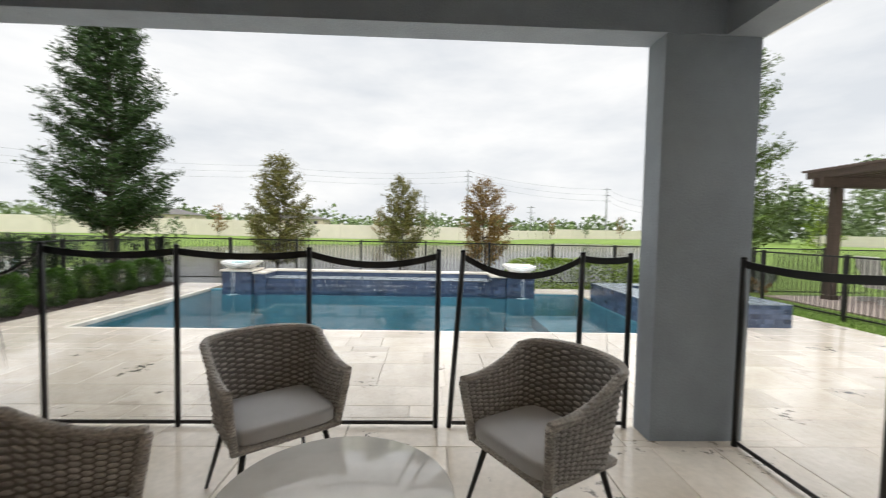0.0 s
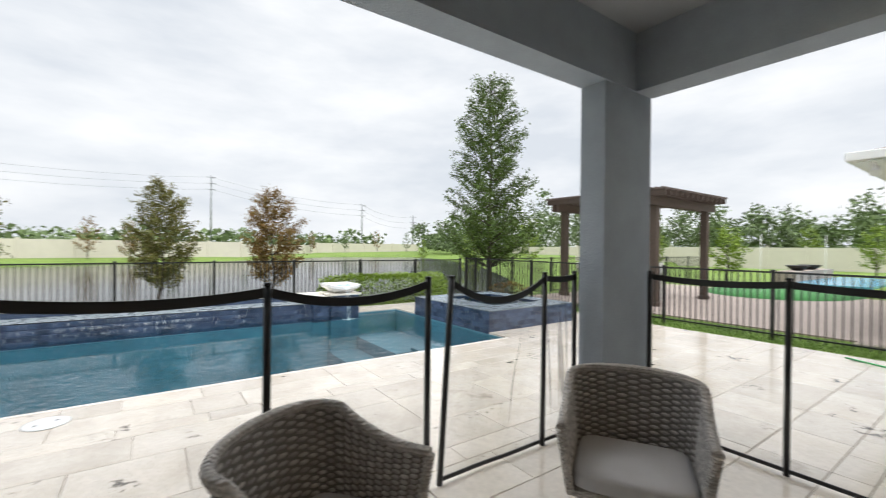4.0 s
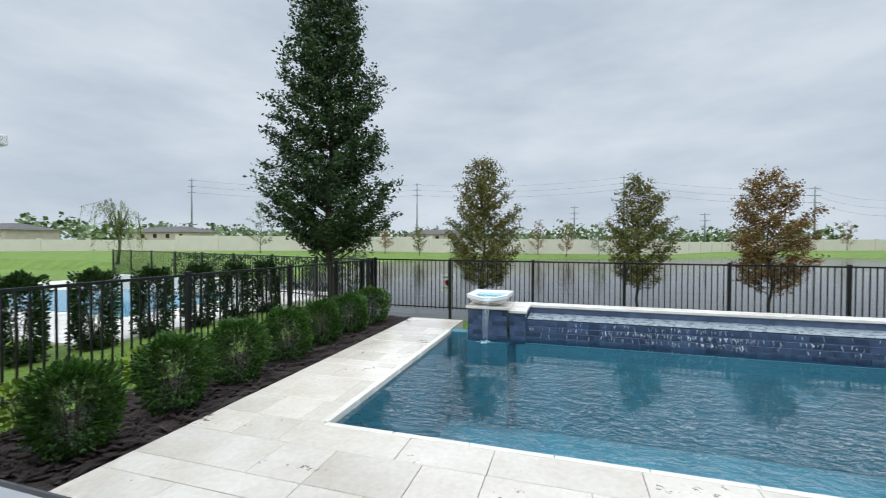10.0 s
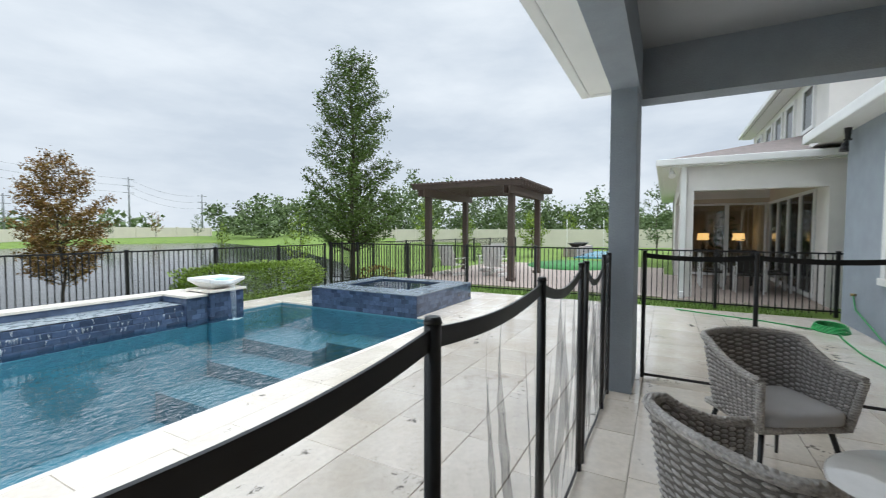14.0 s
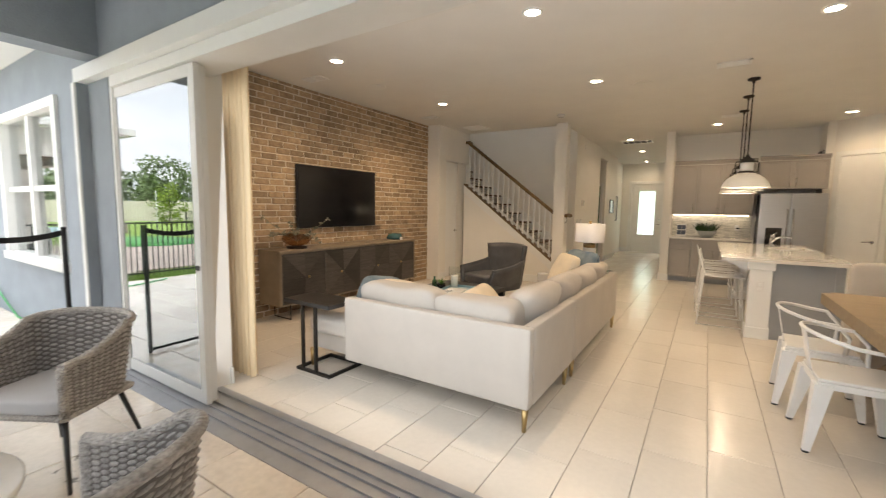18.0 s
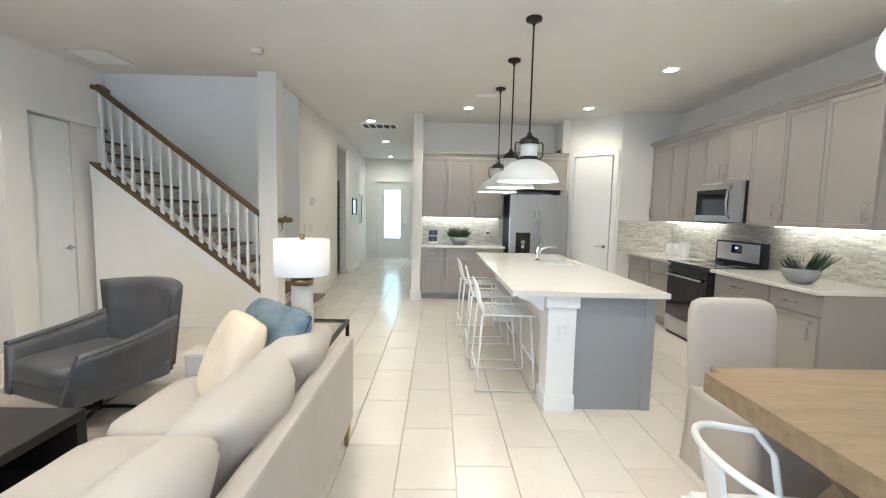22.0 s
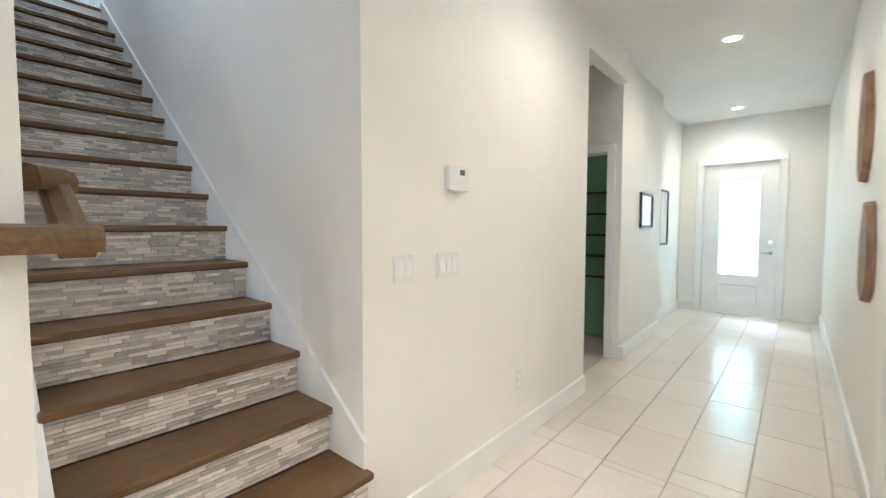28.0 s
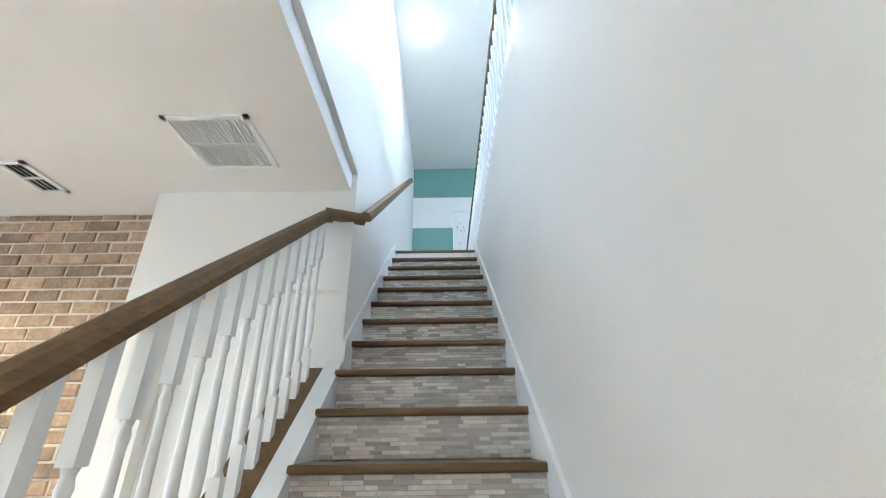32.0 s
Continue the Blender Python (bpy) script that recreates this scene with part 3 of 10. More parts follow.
def ground_z(x, y):
    if -4.25 < x < 6.35 and 5.6 < y < 10.35:
        return -2.4
    d = lake_depth(x, y)
    z = -0.09
    if y > 10.5:
        z -= 0.25 * min(1, (y - 10.5) / 3.0)
    if d > -2.5:
        z -= 0.42 * (min(2.5, d + 2.5) / 2.5)
    if d > 0:
        z -= min(1.0, d * 0.4)
    if d < -2.5 and y > 20:
        z += min(0.55, (-d - 2.5) * 0.05)
    return z


far = [80, 120, 200, 350, 700, 1500]
gx = [-v for v in reversed(far)] + list(range(-45, -12)) + [-11, -9, -7, -5.1, -4.3, -4.2, -2, 0, 2, 4, 6.3, 6.4, 8, 10] + list(range(12, 60)) + far
gy = [-v for v in reversed(far)] + [-30, -16, -8, 0, 3, 5.55, 5.65, 8, 10.3, 10.4] + [10.5 + 0.75 * i for i in range(90)] + far
verts = [(x, y, ground_z(x, y)) for y in gy for x in gx]
w = len(gx)
faces = [(j * w + i, j * w + i + 1, (j + 1) * w + i + 1, (j + 1) * w + i) for j in range(len(gy) - 1) for i in range(w - 1)]
me = bpy.data.meshes.new("ground")
me.from_pydata(verts, [], faces)
me.materials.append(M["grass"])
for p in me.polygons:
    p.use_smooth = True
ground = tagged(new("ground", me), "wet green lawn sloping to the lake and far field", "ground", kind="structure")

me = bpy.data.meshes.new("water")
me.from_pydata([(x, y, -0.66) for x, y in LAKE], [], [tuple(range(len(LAKE)))])
me.materials.append(M["lake_water"])
lake = tagged(new("water", me), "grey rippled lake behind the garden fence", "lake", kind="structure")
me = bpy.data.meshes.new("lake_bed")
me.from_pydata([(x, y, -0.72) for x, y in LAKE], [], [tuple(range(len(LAKE)))])
me.materials.append(mat("lake_mud", (0.05, 0.055, 0.05), 0.9))
tagged(new("lake_bed", me), "dark muddy bed of the lake", "lake bed", kind="structure")

POOL = (-4.05, 5.635, 4.02, 9.28)
SPA = (4.02, 6.08, 6.18, 8.45)


def minus(rects, hole):
    """Rects with a rectangular hole cut out of them."""
    out = []
    hx0, hy0, hx1, hy1 = hole
    for x0, y0, x1, y1 in rects:
        if x1 <= hx0 or x0 >= hx1 or y1 <= hy0 or y0 >= hy1:
            out.append((x0, y0, x1, y1))
            continue
        if y0 < hy0:
            out.append((x0, y0, x1, hy0))
        if y1 > hy1:
            out.append((x0, hy1, x1, y1))
        a, b = max(y0, hy0), min(y1, hy1)
        if x0 < hx0:
            out.append((x0, a, hx0, b))
        if x1 > hx1:
            out.append((hx1, a, x1, b))
    return [r for r in out if r[2] - r[0] > 0.01 and r[3] - r[1] > 0.01]


DECK = [(-5.05, 0.0, 7.15, 5.625), (-5.05, 5.625, -4.06, 10.1), (4.03, 5.625, 7.15, 9.95), (3.05, 9.29, 4.03, 9.95)]
bm = B()
for x0, y0, x1, y1 in DECK:
    for r in minus([(x0, y0, x1, y1)], SPA):
        box(bm, r[0], r[2], r[1], r[3], -0.30, -0.022)
deck = solid("pavement", bm, M["grout_out"], "wet cream travertine pool deck laid in mixed sizes", "pool deck")
holes = [SPA, (2.15, 2.72, 2.78, 2.92), (-4.85, 2.9, -3.05, 3.4)]
rng = random.Random(3)
deck_tiles = []
for x0, y0, x1, y1 in DECK:
    y, k = y0, 0
    while y < y1 - 0.02:
        h = (0.406, 0.61, 0.406, 0.203)[k % 4]
        x = x0 - rng.choice((0, 0.2, 0.3, 0.45))
        while x < x1:
            wd = rng.choice((0.406, 0.61, 0.61, 0.914))
            r = [(max(x, x0) + 0.002, y + 0.002, min(x + wd, x1) - 0.002, min(y + h, y1) - 0.002)]
            for hole in holes:
                r = minus(r, hole)
            deck_tiles += r
            x += wd
        y += h
        k += 1

# pool shell, water, raised rear wall
bm = B()
x0, y0, x1, y1 = POOL
D = -1.45
for a, b, c, d, e, f in ((x0 - 0.2, x1 + 0.2, y0 - 0.2, y1 + 0.2, D - 0.2, D), (x0 - 0.2, x0, y0, y1, D, -0.03), (x0 - 0.2, x1, y0 - 0.2, y0, D, -0.03),
                         (x1, x1 + 0.2, y0, y1, D, -0.03), (x0 - 0.2, x1 + 0.2, y1, y1 + 0.2, D, -0.03)):
    box(bm, a, b, c, d, e, f)
pool = solid("swimming_pool", bm, M["pool_plaster"], "blue plastered swimming pool with steps at one end", "pool", kind="structure")
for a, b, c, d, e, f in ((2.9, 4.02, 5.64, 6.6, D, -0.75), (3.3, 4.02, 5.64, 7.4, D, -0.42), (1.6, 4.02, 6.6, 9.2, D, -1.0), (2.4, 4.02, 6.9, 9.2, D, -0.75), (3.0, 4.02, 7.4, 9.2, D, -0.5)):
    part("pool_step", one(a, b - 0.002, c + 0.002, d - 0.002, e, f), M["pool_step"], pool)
me = bpy.data.meshes.new("pool_surface")
n = 40
me.from_pydata([(x0, y0, -0.05), (x1, y0, -0.05), (x1, y1, -0.05), (x0, y1, -0.05)], [], [(0, 1, 2, 3)])
me.materials.append(M["pool_water"])
ps = tagged(new("pool_water", me), "rippled teal pool water in light rain", "pool water", kind="structure")
ps.visible_shadow = False

# ---------------------------------------------------------------- walls of the house
CEIL, LAN = 3.04, 3.10


def walls(name, boxes, material, label, category="wall"):
    bm = B()
    for b in boxes:
        box(bm, *b)
    return solid(name, bm, material, label, category)


# rear wall between lanai and living room; outer skin grey, inner skin white
SL0, SL1, SLZ = -2.50, 2.38, 2.46
W0, W1, WZ0, WZ1 = 3.66, 5.48, 0.83, 2.38
walls("wall_rear_outside", [(-5.2, SL0, -0.10, 0.0, -0.1, 3.4), (SL0, SL1, -0.10, 0.0, SLZ, 3.4), (SL1, W0, -0.10, 0.0, -0.1, 3.4),
                            (W0, W1, -0.10, 0.0, -0.1, WZ0), (W0, W1, -0.10, 0.0, WZ1, 3.4), (W1, 7.0, -0.10, 0.0, -0.1, 3.4)],
      M["stucco"], "blue grey stucco rear wall of the house")
walls("wall_rear_inside", [(-5.2, SL0, -0.28, -0.10, 0, CEIL), (SL0, SL1, -0.28, -0.10, SLZ, CEIL), (1.36, 2.93, -0.36, -0.17, 0, CEIL), (3.1, W0, -0.28, -0.1, 0, CEIL),
                           (W1, 7.0, -0.28, -0.1, 0, CEIL), (W0, W1, -0.28, -0.1, 0, WZ0), (W0, W1, -0.28, -0.1, WZ1, CEIL)],
      M["wall"], "warm white inner face of the rear wall")
walls("wall_house_side", [(6.9, 7.0, -14.5, -0.10, -0.1, 3.4)], M["stucco"], "grey stucco side wall of the house")
brick_wall = walls("wall_brick", [(2.938, 3.1, -5.41, -0.34, 0, CEIL)], M["mortar"], "tumbled brick feature wall with buff mortar behind the television")
walls("wall_jog", [(2.667, 3.6, -5.55, -5.41, 0, CEIL)], M["wall"], "white return beside the brick wall")
walls("wall_bedroom_door", [(2.667, 2.80, -5.67, -5.55, 0, CEIL), (2.667, 2.80, -6.60, -5.67, 2.39, CEIL), (2.667, 2.80, -6.635, -6.60, 0, 3.0), (2.667, 2.80, -6.635, -6.601, 3.0, 6.3), (2.80, 9.5, -6.635, -6.50, 0, 6.3)],
      M["wall"], "white wall with an opening beside the stairs")
walls("wall_vestibule", [(2.80, 2.92, -6.50, -5.55, 0, CEIL), (2.735, 2.799, -6.60, -6.24, 0, 2.39)], M["wall"], "white wall at the back of the bedroom opening")
walls("wall_kitchen_right", [(-5.30, -5.15, -9.0, -0.28, 0, CEIL)], M["wall"], "warm white dining and kitchen wall")
walls("wall_kitchen_rear", [(-5.3, -1.0, -9.05, -8.90, 0, CEIL)], M["wall"], "white wall behind the kitchen cabinets")
walls("wall_hall_right", [(-1.17, -1.02, -14.5, -8.25, 0, CEIL)], M["wall"], "white hall wall ending at the kitchen")
walls("wall_hall_left", [(0.585, 0.72, -9.67, -7.67, 0, CEIL), (0.64, 0.78, -12.45, -10.86, 0, CEIL), (0.585, 0.70, -10.86, -9.81, 2.78, CEIL), (0.78, 2.3, -11.0, -10.86, 2.12, CEIL), (2.3, 2.4, -12.5, -9.67, 0, CEIL),
                        (0.585, 2.3, -9.81, -9.67, 0, CEIL), (0.78, 0.95, -14.5, -12.45, 0, CEIL)], M["wall"], "white hall wall with thermostat and switches")
walls("wall_front", [(-1.2, -0.56, -14.55, -14.35, 0, CEIL), (0.50, 1.0, -14.55, -14.35, 0, CEIL), (-0.56, 0.50, -14.55, -14.35, 2.40, CEIL)], M["wall"], "white wall round the front door")
walls("wall_stair_right", [(0.585, 9.5, -7.67, -7.53, 0, 3.45)], M["wall"], "tall white wall along the stairs")
walls("wall_green_room", [(0.78, 2.3, -11.7, -11.6, 0, CEIL)], M["green_wall"], "dark green wall of the room off the hall")
# corner pantry
bm = B()
p0, p1 = Vector((-3.62, -8.42, 0)), Vector((-4.27, -7.89, 0))
for z0, z1, s0, s1 in ((0, CEIL, 0, 0.13), (0, CEIL, 0.87, 1.0), (2.46, CEIL, 0.13, 0.87)):
    a, b = p0.lerp(p1, s0), p0.lerp(p1, s1)
    nrm = Vector((-0.09, -0.09, 0))
    vs = [bm.verts.new(v + Vector((0, 0, z))) for z in (z0, z1) for v in (a, b, b + nrm, a + nrm)]
    for f in ((0, 1, 5, 4), (1, 2, 6, 5), (2, 3, 7, 6), (3, 0, 4, 7), (0, 3, 2, 1), (4, 5, 6, 7)):
        bm.faces.new([vs[i] for i in f])
box(bm, -3.62, -3.50, -8.90, -8.42, 0, CEIL)
box(bm, -5.15, -4.27, -8.01, -7.89, 0, CEIL)
solid("wall_pantry", bm, M["wall"], "white angled pantry wall in the kitchen corner", "wall")

# floors and ceilings
FLOOR = [(-5.15, -8.9, 2.96, -0.06), (-1.02, -14.4, 0.80, -8.9), (2.667, -8.9, 6.9, -0.1)]
walls("floor", [(-5.3, 7.0, -14.6, -0.06, -0.25, -0.010)], M["grout_in"], "cream porcelain floor tiles in a staggered bond", "floor")
floor = bpy.data.objects["floor"]
walls("ceiling", [(-5.3, 6.9, -6.60, -0.10, CEIL, CEIL + 0.12), (-5.3, 0.585, -14.6, -6.60, CEIL, CEIL + 0.12), (0.585, 7.0, -14.6, -7.67, CEIL, CEIL + 0.12)],
      M["ceil"], "off-white textured ceiling", "ceiling")
walls("ceiling_lanai", [(-5.2, 2.53, 0.0, 2.70, LAN, LAN + 0.1)], M["soffit"], "grey painted lanai ceiling", "ceiling")
walls("floor_upstairs", [(-5.3, 9.5, -6.50, -0.1, CEIL + 0.12, 3.49), (4.58, 9.5, -7.53, -6.635, 3.3, 3.49), (-5.3, 9.5, -14.6, -7.67, CEIL + 0.12, 3.49), (-5.3, 0.585, -7.67, -6.5, CEIL + 0.12, 3.49)],
      M["wall"], "floor of the upper storey", "floor")
walls("wall_stairwell_upper", [(0.45, 2.667, -6.635, -6.50, CEIL + 0.12, 6.3), (0.30, 0.45, -14.6, -6.5, 3.49, 6.3), (0.45, 9.5, -10.4, -10.3, 3.49, 6.3)], M["wall"], "white upper wall of the stairwell")
walls("ceiling_upstairs", [(0.3, 7.2, -10.4, -6.5, 6.25, 6.4)], M["ceil"], "off-white upstairs ceiling", "ceiling")
walls("wall_upstairs_end", [(6.95, 7.1, -10.4, -6.635, 3.49, 5.0)], M["teal_wall"], "teal striped wall at the head of the stairs")
walls("wall_upstairs_stripe", [(6.95, 7.1, -10.4, -6.635, 5.0, 5.62)], M["wall"], "white stripe of the upstairs end wall")
walls("wall_upstairs_top", [(6.95, 7.1, -10.4, -6.635, 5.62, 6.3)], M["teal_wall"], "teal stripe of the upstairs end wall")

# lanai beams, columns, eaves
walls("pilaster", [(2.80, 2.88, 0.0005, 0.08, 0, 2.459)], M["stucco"], "narrow grey stucco pilaster beside the sliding door", "pilaster")
walls("beam_front", [(-5.2, 2.78, 2.70, 2.922, 2.65, 3.35)], M["stucco"], "grey stucco front beam of the lanai", "beam")
walls("beam_side", [(2.53, 2.78, 0.0, 2.70, 2.645, 3.35)], M["stucco"], "grey stucco side beam of the lanai", "beam")
walls("column_right", [(2.15, 2.782, 2.715, 2.925, 0, 2.95)], M["stucco"], "square grey stucco lanai column", "column")
walls("column_left", [(-5.35, -4.88, 2.87, 3.13, 0, 2.95)], M["stucco"], "square grey stucco column beside the outdoor kitchen", "column")
ledger_wall = walls("wall_lanai_end", [(-5.2, -4.92, 0.0, 2.86, 0, 2.648), (-5.2, -4.92, 0.0, 2.70, 2.648, LAN)], M["concrete"], "end wall of the lanai clad in stone ledger", "wall")

# ---------------------------------------------------------------- eaves and roofs
bm = B()
box(bm, -5.6, 3.27, 2.922, 3.29, 2.985, 3.02)
box(bm, 2.782, 3.27, 0.27, 2.922, 2.987, 3.022)
box(bm, 2.782, 7.8, 0.0, 0.27, 2.986, 3.021)
solid("soffit", bm, M["trim"], "white vented soffit under the eaves", "soffit")
bm = B()
for a, b, c, d in ((-5.6, 3.37, 3.29, 3.39), (3.27, 3.37, 0.37, 3.29), (3.27, 7.9, 0.27, 0.37)):
    box(bm, a, b, c, d, 2.975, 3.14, 0.02)
solid("gutter", bm, M["trim"], "white seamless gutter along the eave", "gutter")
bm = B()
for vs in (((-5.7, 3.4, 3.14), (3.36, 3.4, 3.14), (3.36, -0.5, 4.5), (-5.7, -0.5, 4.5)), ((3.36, 3.4, 3.141), (3.36, 0.36, 3.142), (1.5, -0.5, 4.4)), ((3.36, 0.36, 3.14), (7.9, 0.36, 3.14), (7.9, -4, 4.9), (3.36, -4, 4.9))):
    bm.faces.new([bm.verts.new(v) for v in vs])
solid("roof", bm, M["shingle"], "grey shingle roof of the house", "roof")
walls("wall_upper_storey", [(-5.3, 7.25, -0.9, -0.7, 3.5, 6.3), (7.13, 7.25, -14.5, -0.9, 3.4, 6.3), (-5.45, -5.3, -14.6, -0.1, -0.1, 6.3), (-5.3, 7.0, -14.75, -14.56, 3.1, 6.3), (-5.3, -1.2, -14.6, -14.45, 0, 3.4), (1.0, 7.0, -14.6, -14.45, 0, 3.4)], M["stucco_white"], "plain pale upper walls of the house")
walls("roof_upper", [(-5.8, 7.4, -15.0, -0.4, 6.3, 6.5)], M["shingle"], "plain upper roof of the house", "roof")

# ---------------------------------------------------------------- lamps that the place has, with one added unseen
def spot_disc(name, x, y, z, watts, warm, group, label, ring=0.085):
    t = thing(name, label, "downlight", pose(x, y, z), group)
    bm = B()
    lathe(bm, [(ring, 0.0), (ring, -0.008), (ring - 0.02, -0.012), (ring - 0.025, -0.004)], seg=24, caps=False)
    part("trim_ring", bm, M["trim"], t)
    bm = B()
    lathe(bm, [(ring - 0.022, -0.004), (0.0, -0.006)], seg=20)
    part("lens", bm, M["led"], t, "lit diffuser")
    la = bpy.data.lights.new(name, "SPOT")
    la.energy, la.color, la.spot_size, la.spot_blend, la.shadow_soft_size = watts, warm, radians(150), 0.7, 0.06
    ob = new("glow", la)
    ob.parent = t
    ob.matrix_basis = pose(0, 0, -0.03)
    return t


WARM = (1.0, 0.72, 0.44)
# The last downlight, in the green room, is added unseen to brighten it.
LIGHTS = [(1.76, -1.9), (1.75, -4.08), (-0.50, -1.9), (-0.53, -4.05), (-2.55, -3.03), (-3.85, -3.05), (-3.9, -5.95), (-3.9, -4.4), (-3.63, -7.63), (-1.87, -7.8), (-0.23, -8.9), (-0.22, -11.05), (-0.02, -13.7), (1.55, -10.95)]
for x, y in LIGHTS:
    watts = 34 if y < -8.5 and x > 1 else 10 if y < -8.5 else 15 if x < -3 else 20 if y < -7 else 42 if x > 1 and y < -3 else 34 if x > 1 else 30
    spot_disc("downlight", x, y, CEIL, watts * 0.87, WARM, "recessed lights in the ceiling", "round recessed downlight glowing warm in the ceiling")
spot_disc("lanai_light", 1.71, 1.28, LAN, 10, WARM, "", "round surface light glowing on the lanai ceiling")
spot_disc("stair_light", 4.02, -7.03, 6.23, 11, (1.0, 0.85, 0.65), "", "round downlight in the upstairs ceiling")

# daylight from the upstairs window over the landing
wl_ = bpy.data.lights.new("window_light", "AREA")
wl_.shape, wl_.size, wl_.size_y, wl_.energy, wl_.color = "RECTANGLE", 2.4, 1.5, 27, (0.95, 0.97, 1.0)
ob = new("window_light", wl_)
ob.matrix_basis = look((2.2, -10.25, 5.2), (2.2, -6.6, 3.4))

# daylight of the overcast sky through the open sliding door
dl_ = bpy.data.lights.new("door_daylight", "AREA")
dl_.shape, dl_.size, dl_.size_y, dl_.energy, dl_.color = "RECTANGLE", 5.0, 2.2, 19, (0.93, 0.97, 1.0)
ob = new("door_daylight", dl_)
ob.matrix_basis = look((0.14, -0.29, 1.25), (0.14, -3.0, 1.05))

# ---------------------------------------------------------------- stairs
RISE, RUN, SY0, SY1 = 0.194, 0.2535, -7.53, -6.635


def nose(n):
    return 0.517 + RUN * (n - 2)


stairs = thing("staircase", "staircase with dark wood treads and stone mosaic risers", "staircase", pose(0, 0, 0))
rng = random.Random(11)
mv, mf = [], []


def mosaic_rows(rows_z, spans, put):
    """Small stone strips: put(u0, u1, z0, z1, depth) appends one."""
    for z0, z1 in rows_z:
        u = spans[0] - rng.random() * 0.08
        while u < spans[1]:
            wd = rng.choice((0.045, 0.07, 0.10, 0.13))
            a, b = max(u, spans[0]), min(u + wd, spans[1])
            if b - a > 0.008:
                put(a, b - 0.002, z0, z1 - 0.002, rng.random() * 0.0015)
            u += wd


def block(vs, fs, x0, x1, y0, y1, z0, z1):
    k = len(vs)
    vs += [(x0, y0, z0), (x1, y0, z0), (x1, y1, z0), (x0, y1, z0), (x0, y0, z1), (x1, y0, z1), (x1, y1, z1), (x0, y1, z1)]
    fs += [tuple(i + k for i in f) for f in ((0, 1, 5, 4), (1, 2, 6, 5), (2, 3, 7, 6), (3, 0, 4, 7), (4, 5, 6, 7), (3, 2, 1, 0))]


def field(name, vs, fs, material, parent, label):
    me = bpy.data.meshes.new(name)
    me.from_pydata(vs, [], fs)
    me.materials.append(material)
    ob = new(name, me)
    ob.parent = parent
    return tagged(ob, label, kind="stuff")


for n in range(1, 18):
    x, z = nose(n) if n > 1 else 0.24, RISE * n
    y0, y1 = (SY0, SY1 + (0.16 if n == 1 else 0))
    back = nose(n + 1) + 0.03
    if n == 1:
        y0, back = -7.645, 0.56
    bm = B()
    box(bm, x, back, y0 if n > 1 else -7.645, y1, z - 0.032, z, 0.012, 3)
    part("tread", bm, M["tread"], stairs)
    part("riser", one(x + 0.035, x + 0.06, y0 + 0.01, y1 - 0.002, z - RISE + 0.001, z - 0.033), M["mosaic_bed"], stairs)
    rows = [(z - RISE + 0.004 + i * 0.0157, z - RISE + 0.004 + (i + 1) * 0.0157) for i in range(10)]
    mosaic_rows(rows, (y0 + 0.012, y1 - 0.004), lambda a, b, c, d, t: block(mv, mf, x + 0.0295 - t, x + 0.0352, a, b, c, d))
    if n == 1:
        mosaic_rows(rows, (x + 0.036, 0.55), lambda a, b, c, d, t: block(mv, mf, a, b, y1 - 0.006, y1 - 0.0005 + t, c, d))
        mosaic_rows(rows, (x + 0.036, 0.55), lambda a, b, c, d, t: block(mv, mf, a, b, -7.6435 - t, -7.638, c, d))
        part("riser", one(x + 0.06, 0.55, y0 + 0.02, y1 - 0.006, 0, z - 0.033), M["mosaic_bed"], stairs)
field("mosaic", mv, mf, M["mosaic"], stairs, "strips of grey and cream stone mosaic on the risers")
bm = B()
box(bm, nose(18) - 0.0, nose(18) + 0.3, SY0, SY1, RISE * 18 - 0.032, RISE * 18 + 0.001, 0.01)
part("landing_nosing", bm, M["tread"], stairs)
part("riser", one(nose(18) + 0.035, nose(18) + 0.06, SY0, SY1, RISE * 17, RISE * 18 - 0.033), M["mosaic_bed"], stairs)


def slanted(bm, x0, x1, y0, y1, f0, f1):
    """A slab between two sloping lines: f0(x), f1(x) give bottom and top."""
    vs = [bm.verts.new((x, y, f(x))) for x in (x0, x1) for y in (y0, y1) for f in (f0, f1)]
    for f in ((0, 1, 3, 2), (4, 6, 7, 5), (0, 4, 5, 1), (2, 3, 7, 6), (0, 2, 6, 4), (1, 5, 7, 3)):
        bm.faces.new([vs[i] for i in f])


SL = RISE / RUN


def pitch(x):
    return RISE * 2 + (x - nose(2)) * SL


# skirt boards on both sides, the closed wall under the open side and the shoe rail
bm = B()
slanted(bm, 0.56, nose(18), -7.529, -7.512, lambda x: pitch(x) - 0.25, lambda x: pitch(x) + 0.075)
part("skirt_board", bm, M["trim"], stairs, "white skirt board")
bm = B()
slanted(bm, 2.66, nose(18), -6.652, -6.634, lambda x: pitch(x) - 0.25, lambda x: pitch(x) + 0.075)
part("skirt_board", bm, M["trim"], stairs, "white skirt board")
bm = B()
slanted(bm, 0.68, 2.665, -6.634, -6.40, lambda x: 0.0, lambda x: pitch(x) - 0.095)
solid("wall_under_stairs", bm, M["wall"], "white wall under the open side of the stairs", "wall")
bm = B()
slanted(bm, 0.68, 2.664, -6.398, -6.382, lambda x: pitch(x) - 0.26, lambda x: pitch(x) - 0.096)
part("stringer_board", bm, M["trim"], stairs, "white stringer board")
bm = B()
slanted(bm, 0.68, 2.664, -6.56, -6.385, lambda x: pitch(x) - 0.093, lambda x: pitch(x) - 0.065)
bm2 = B()
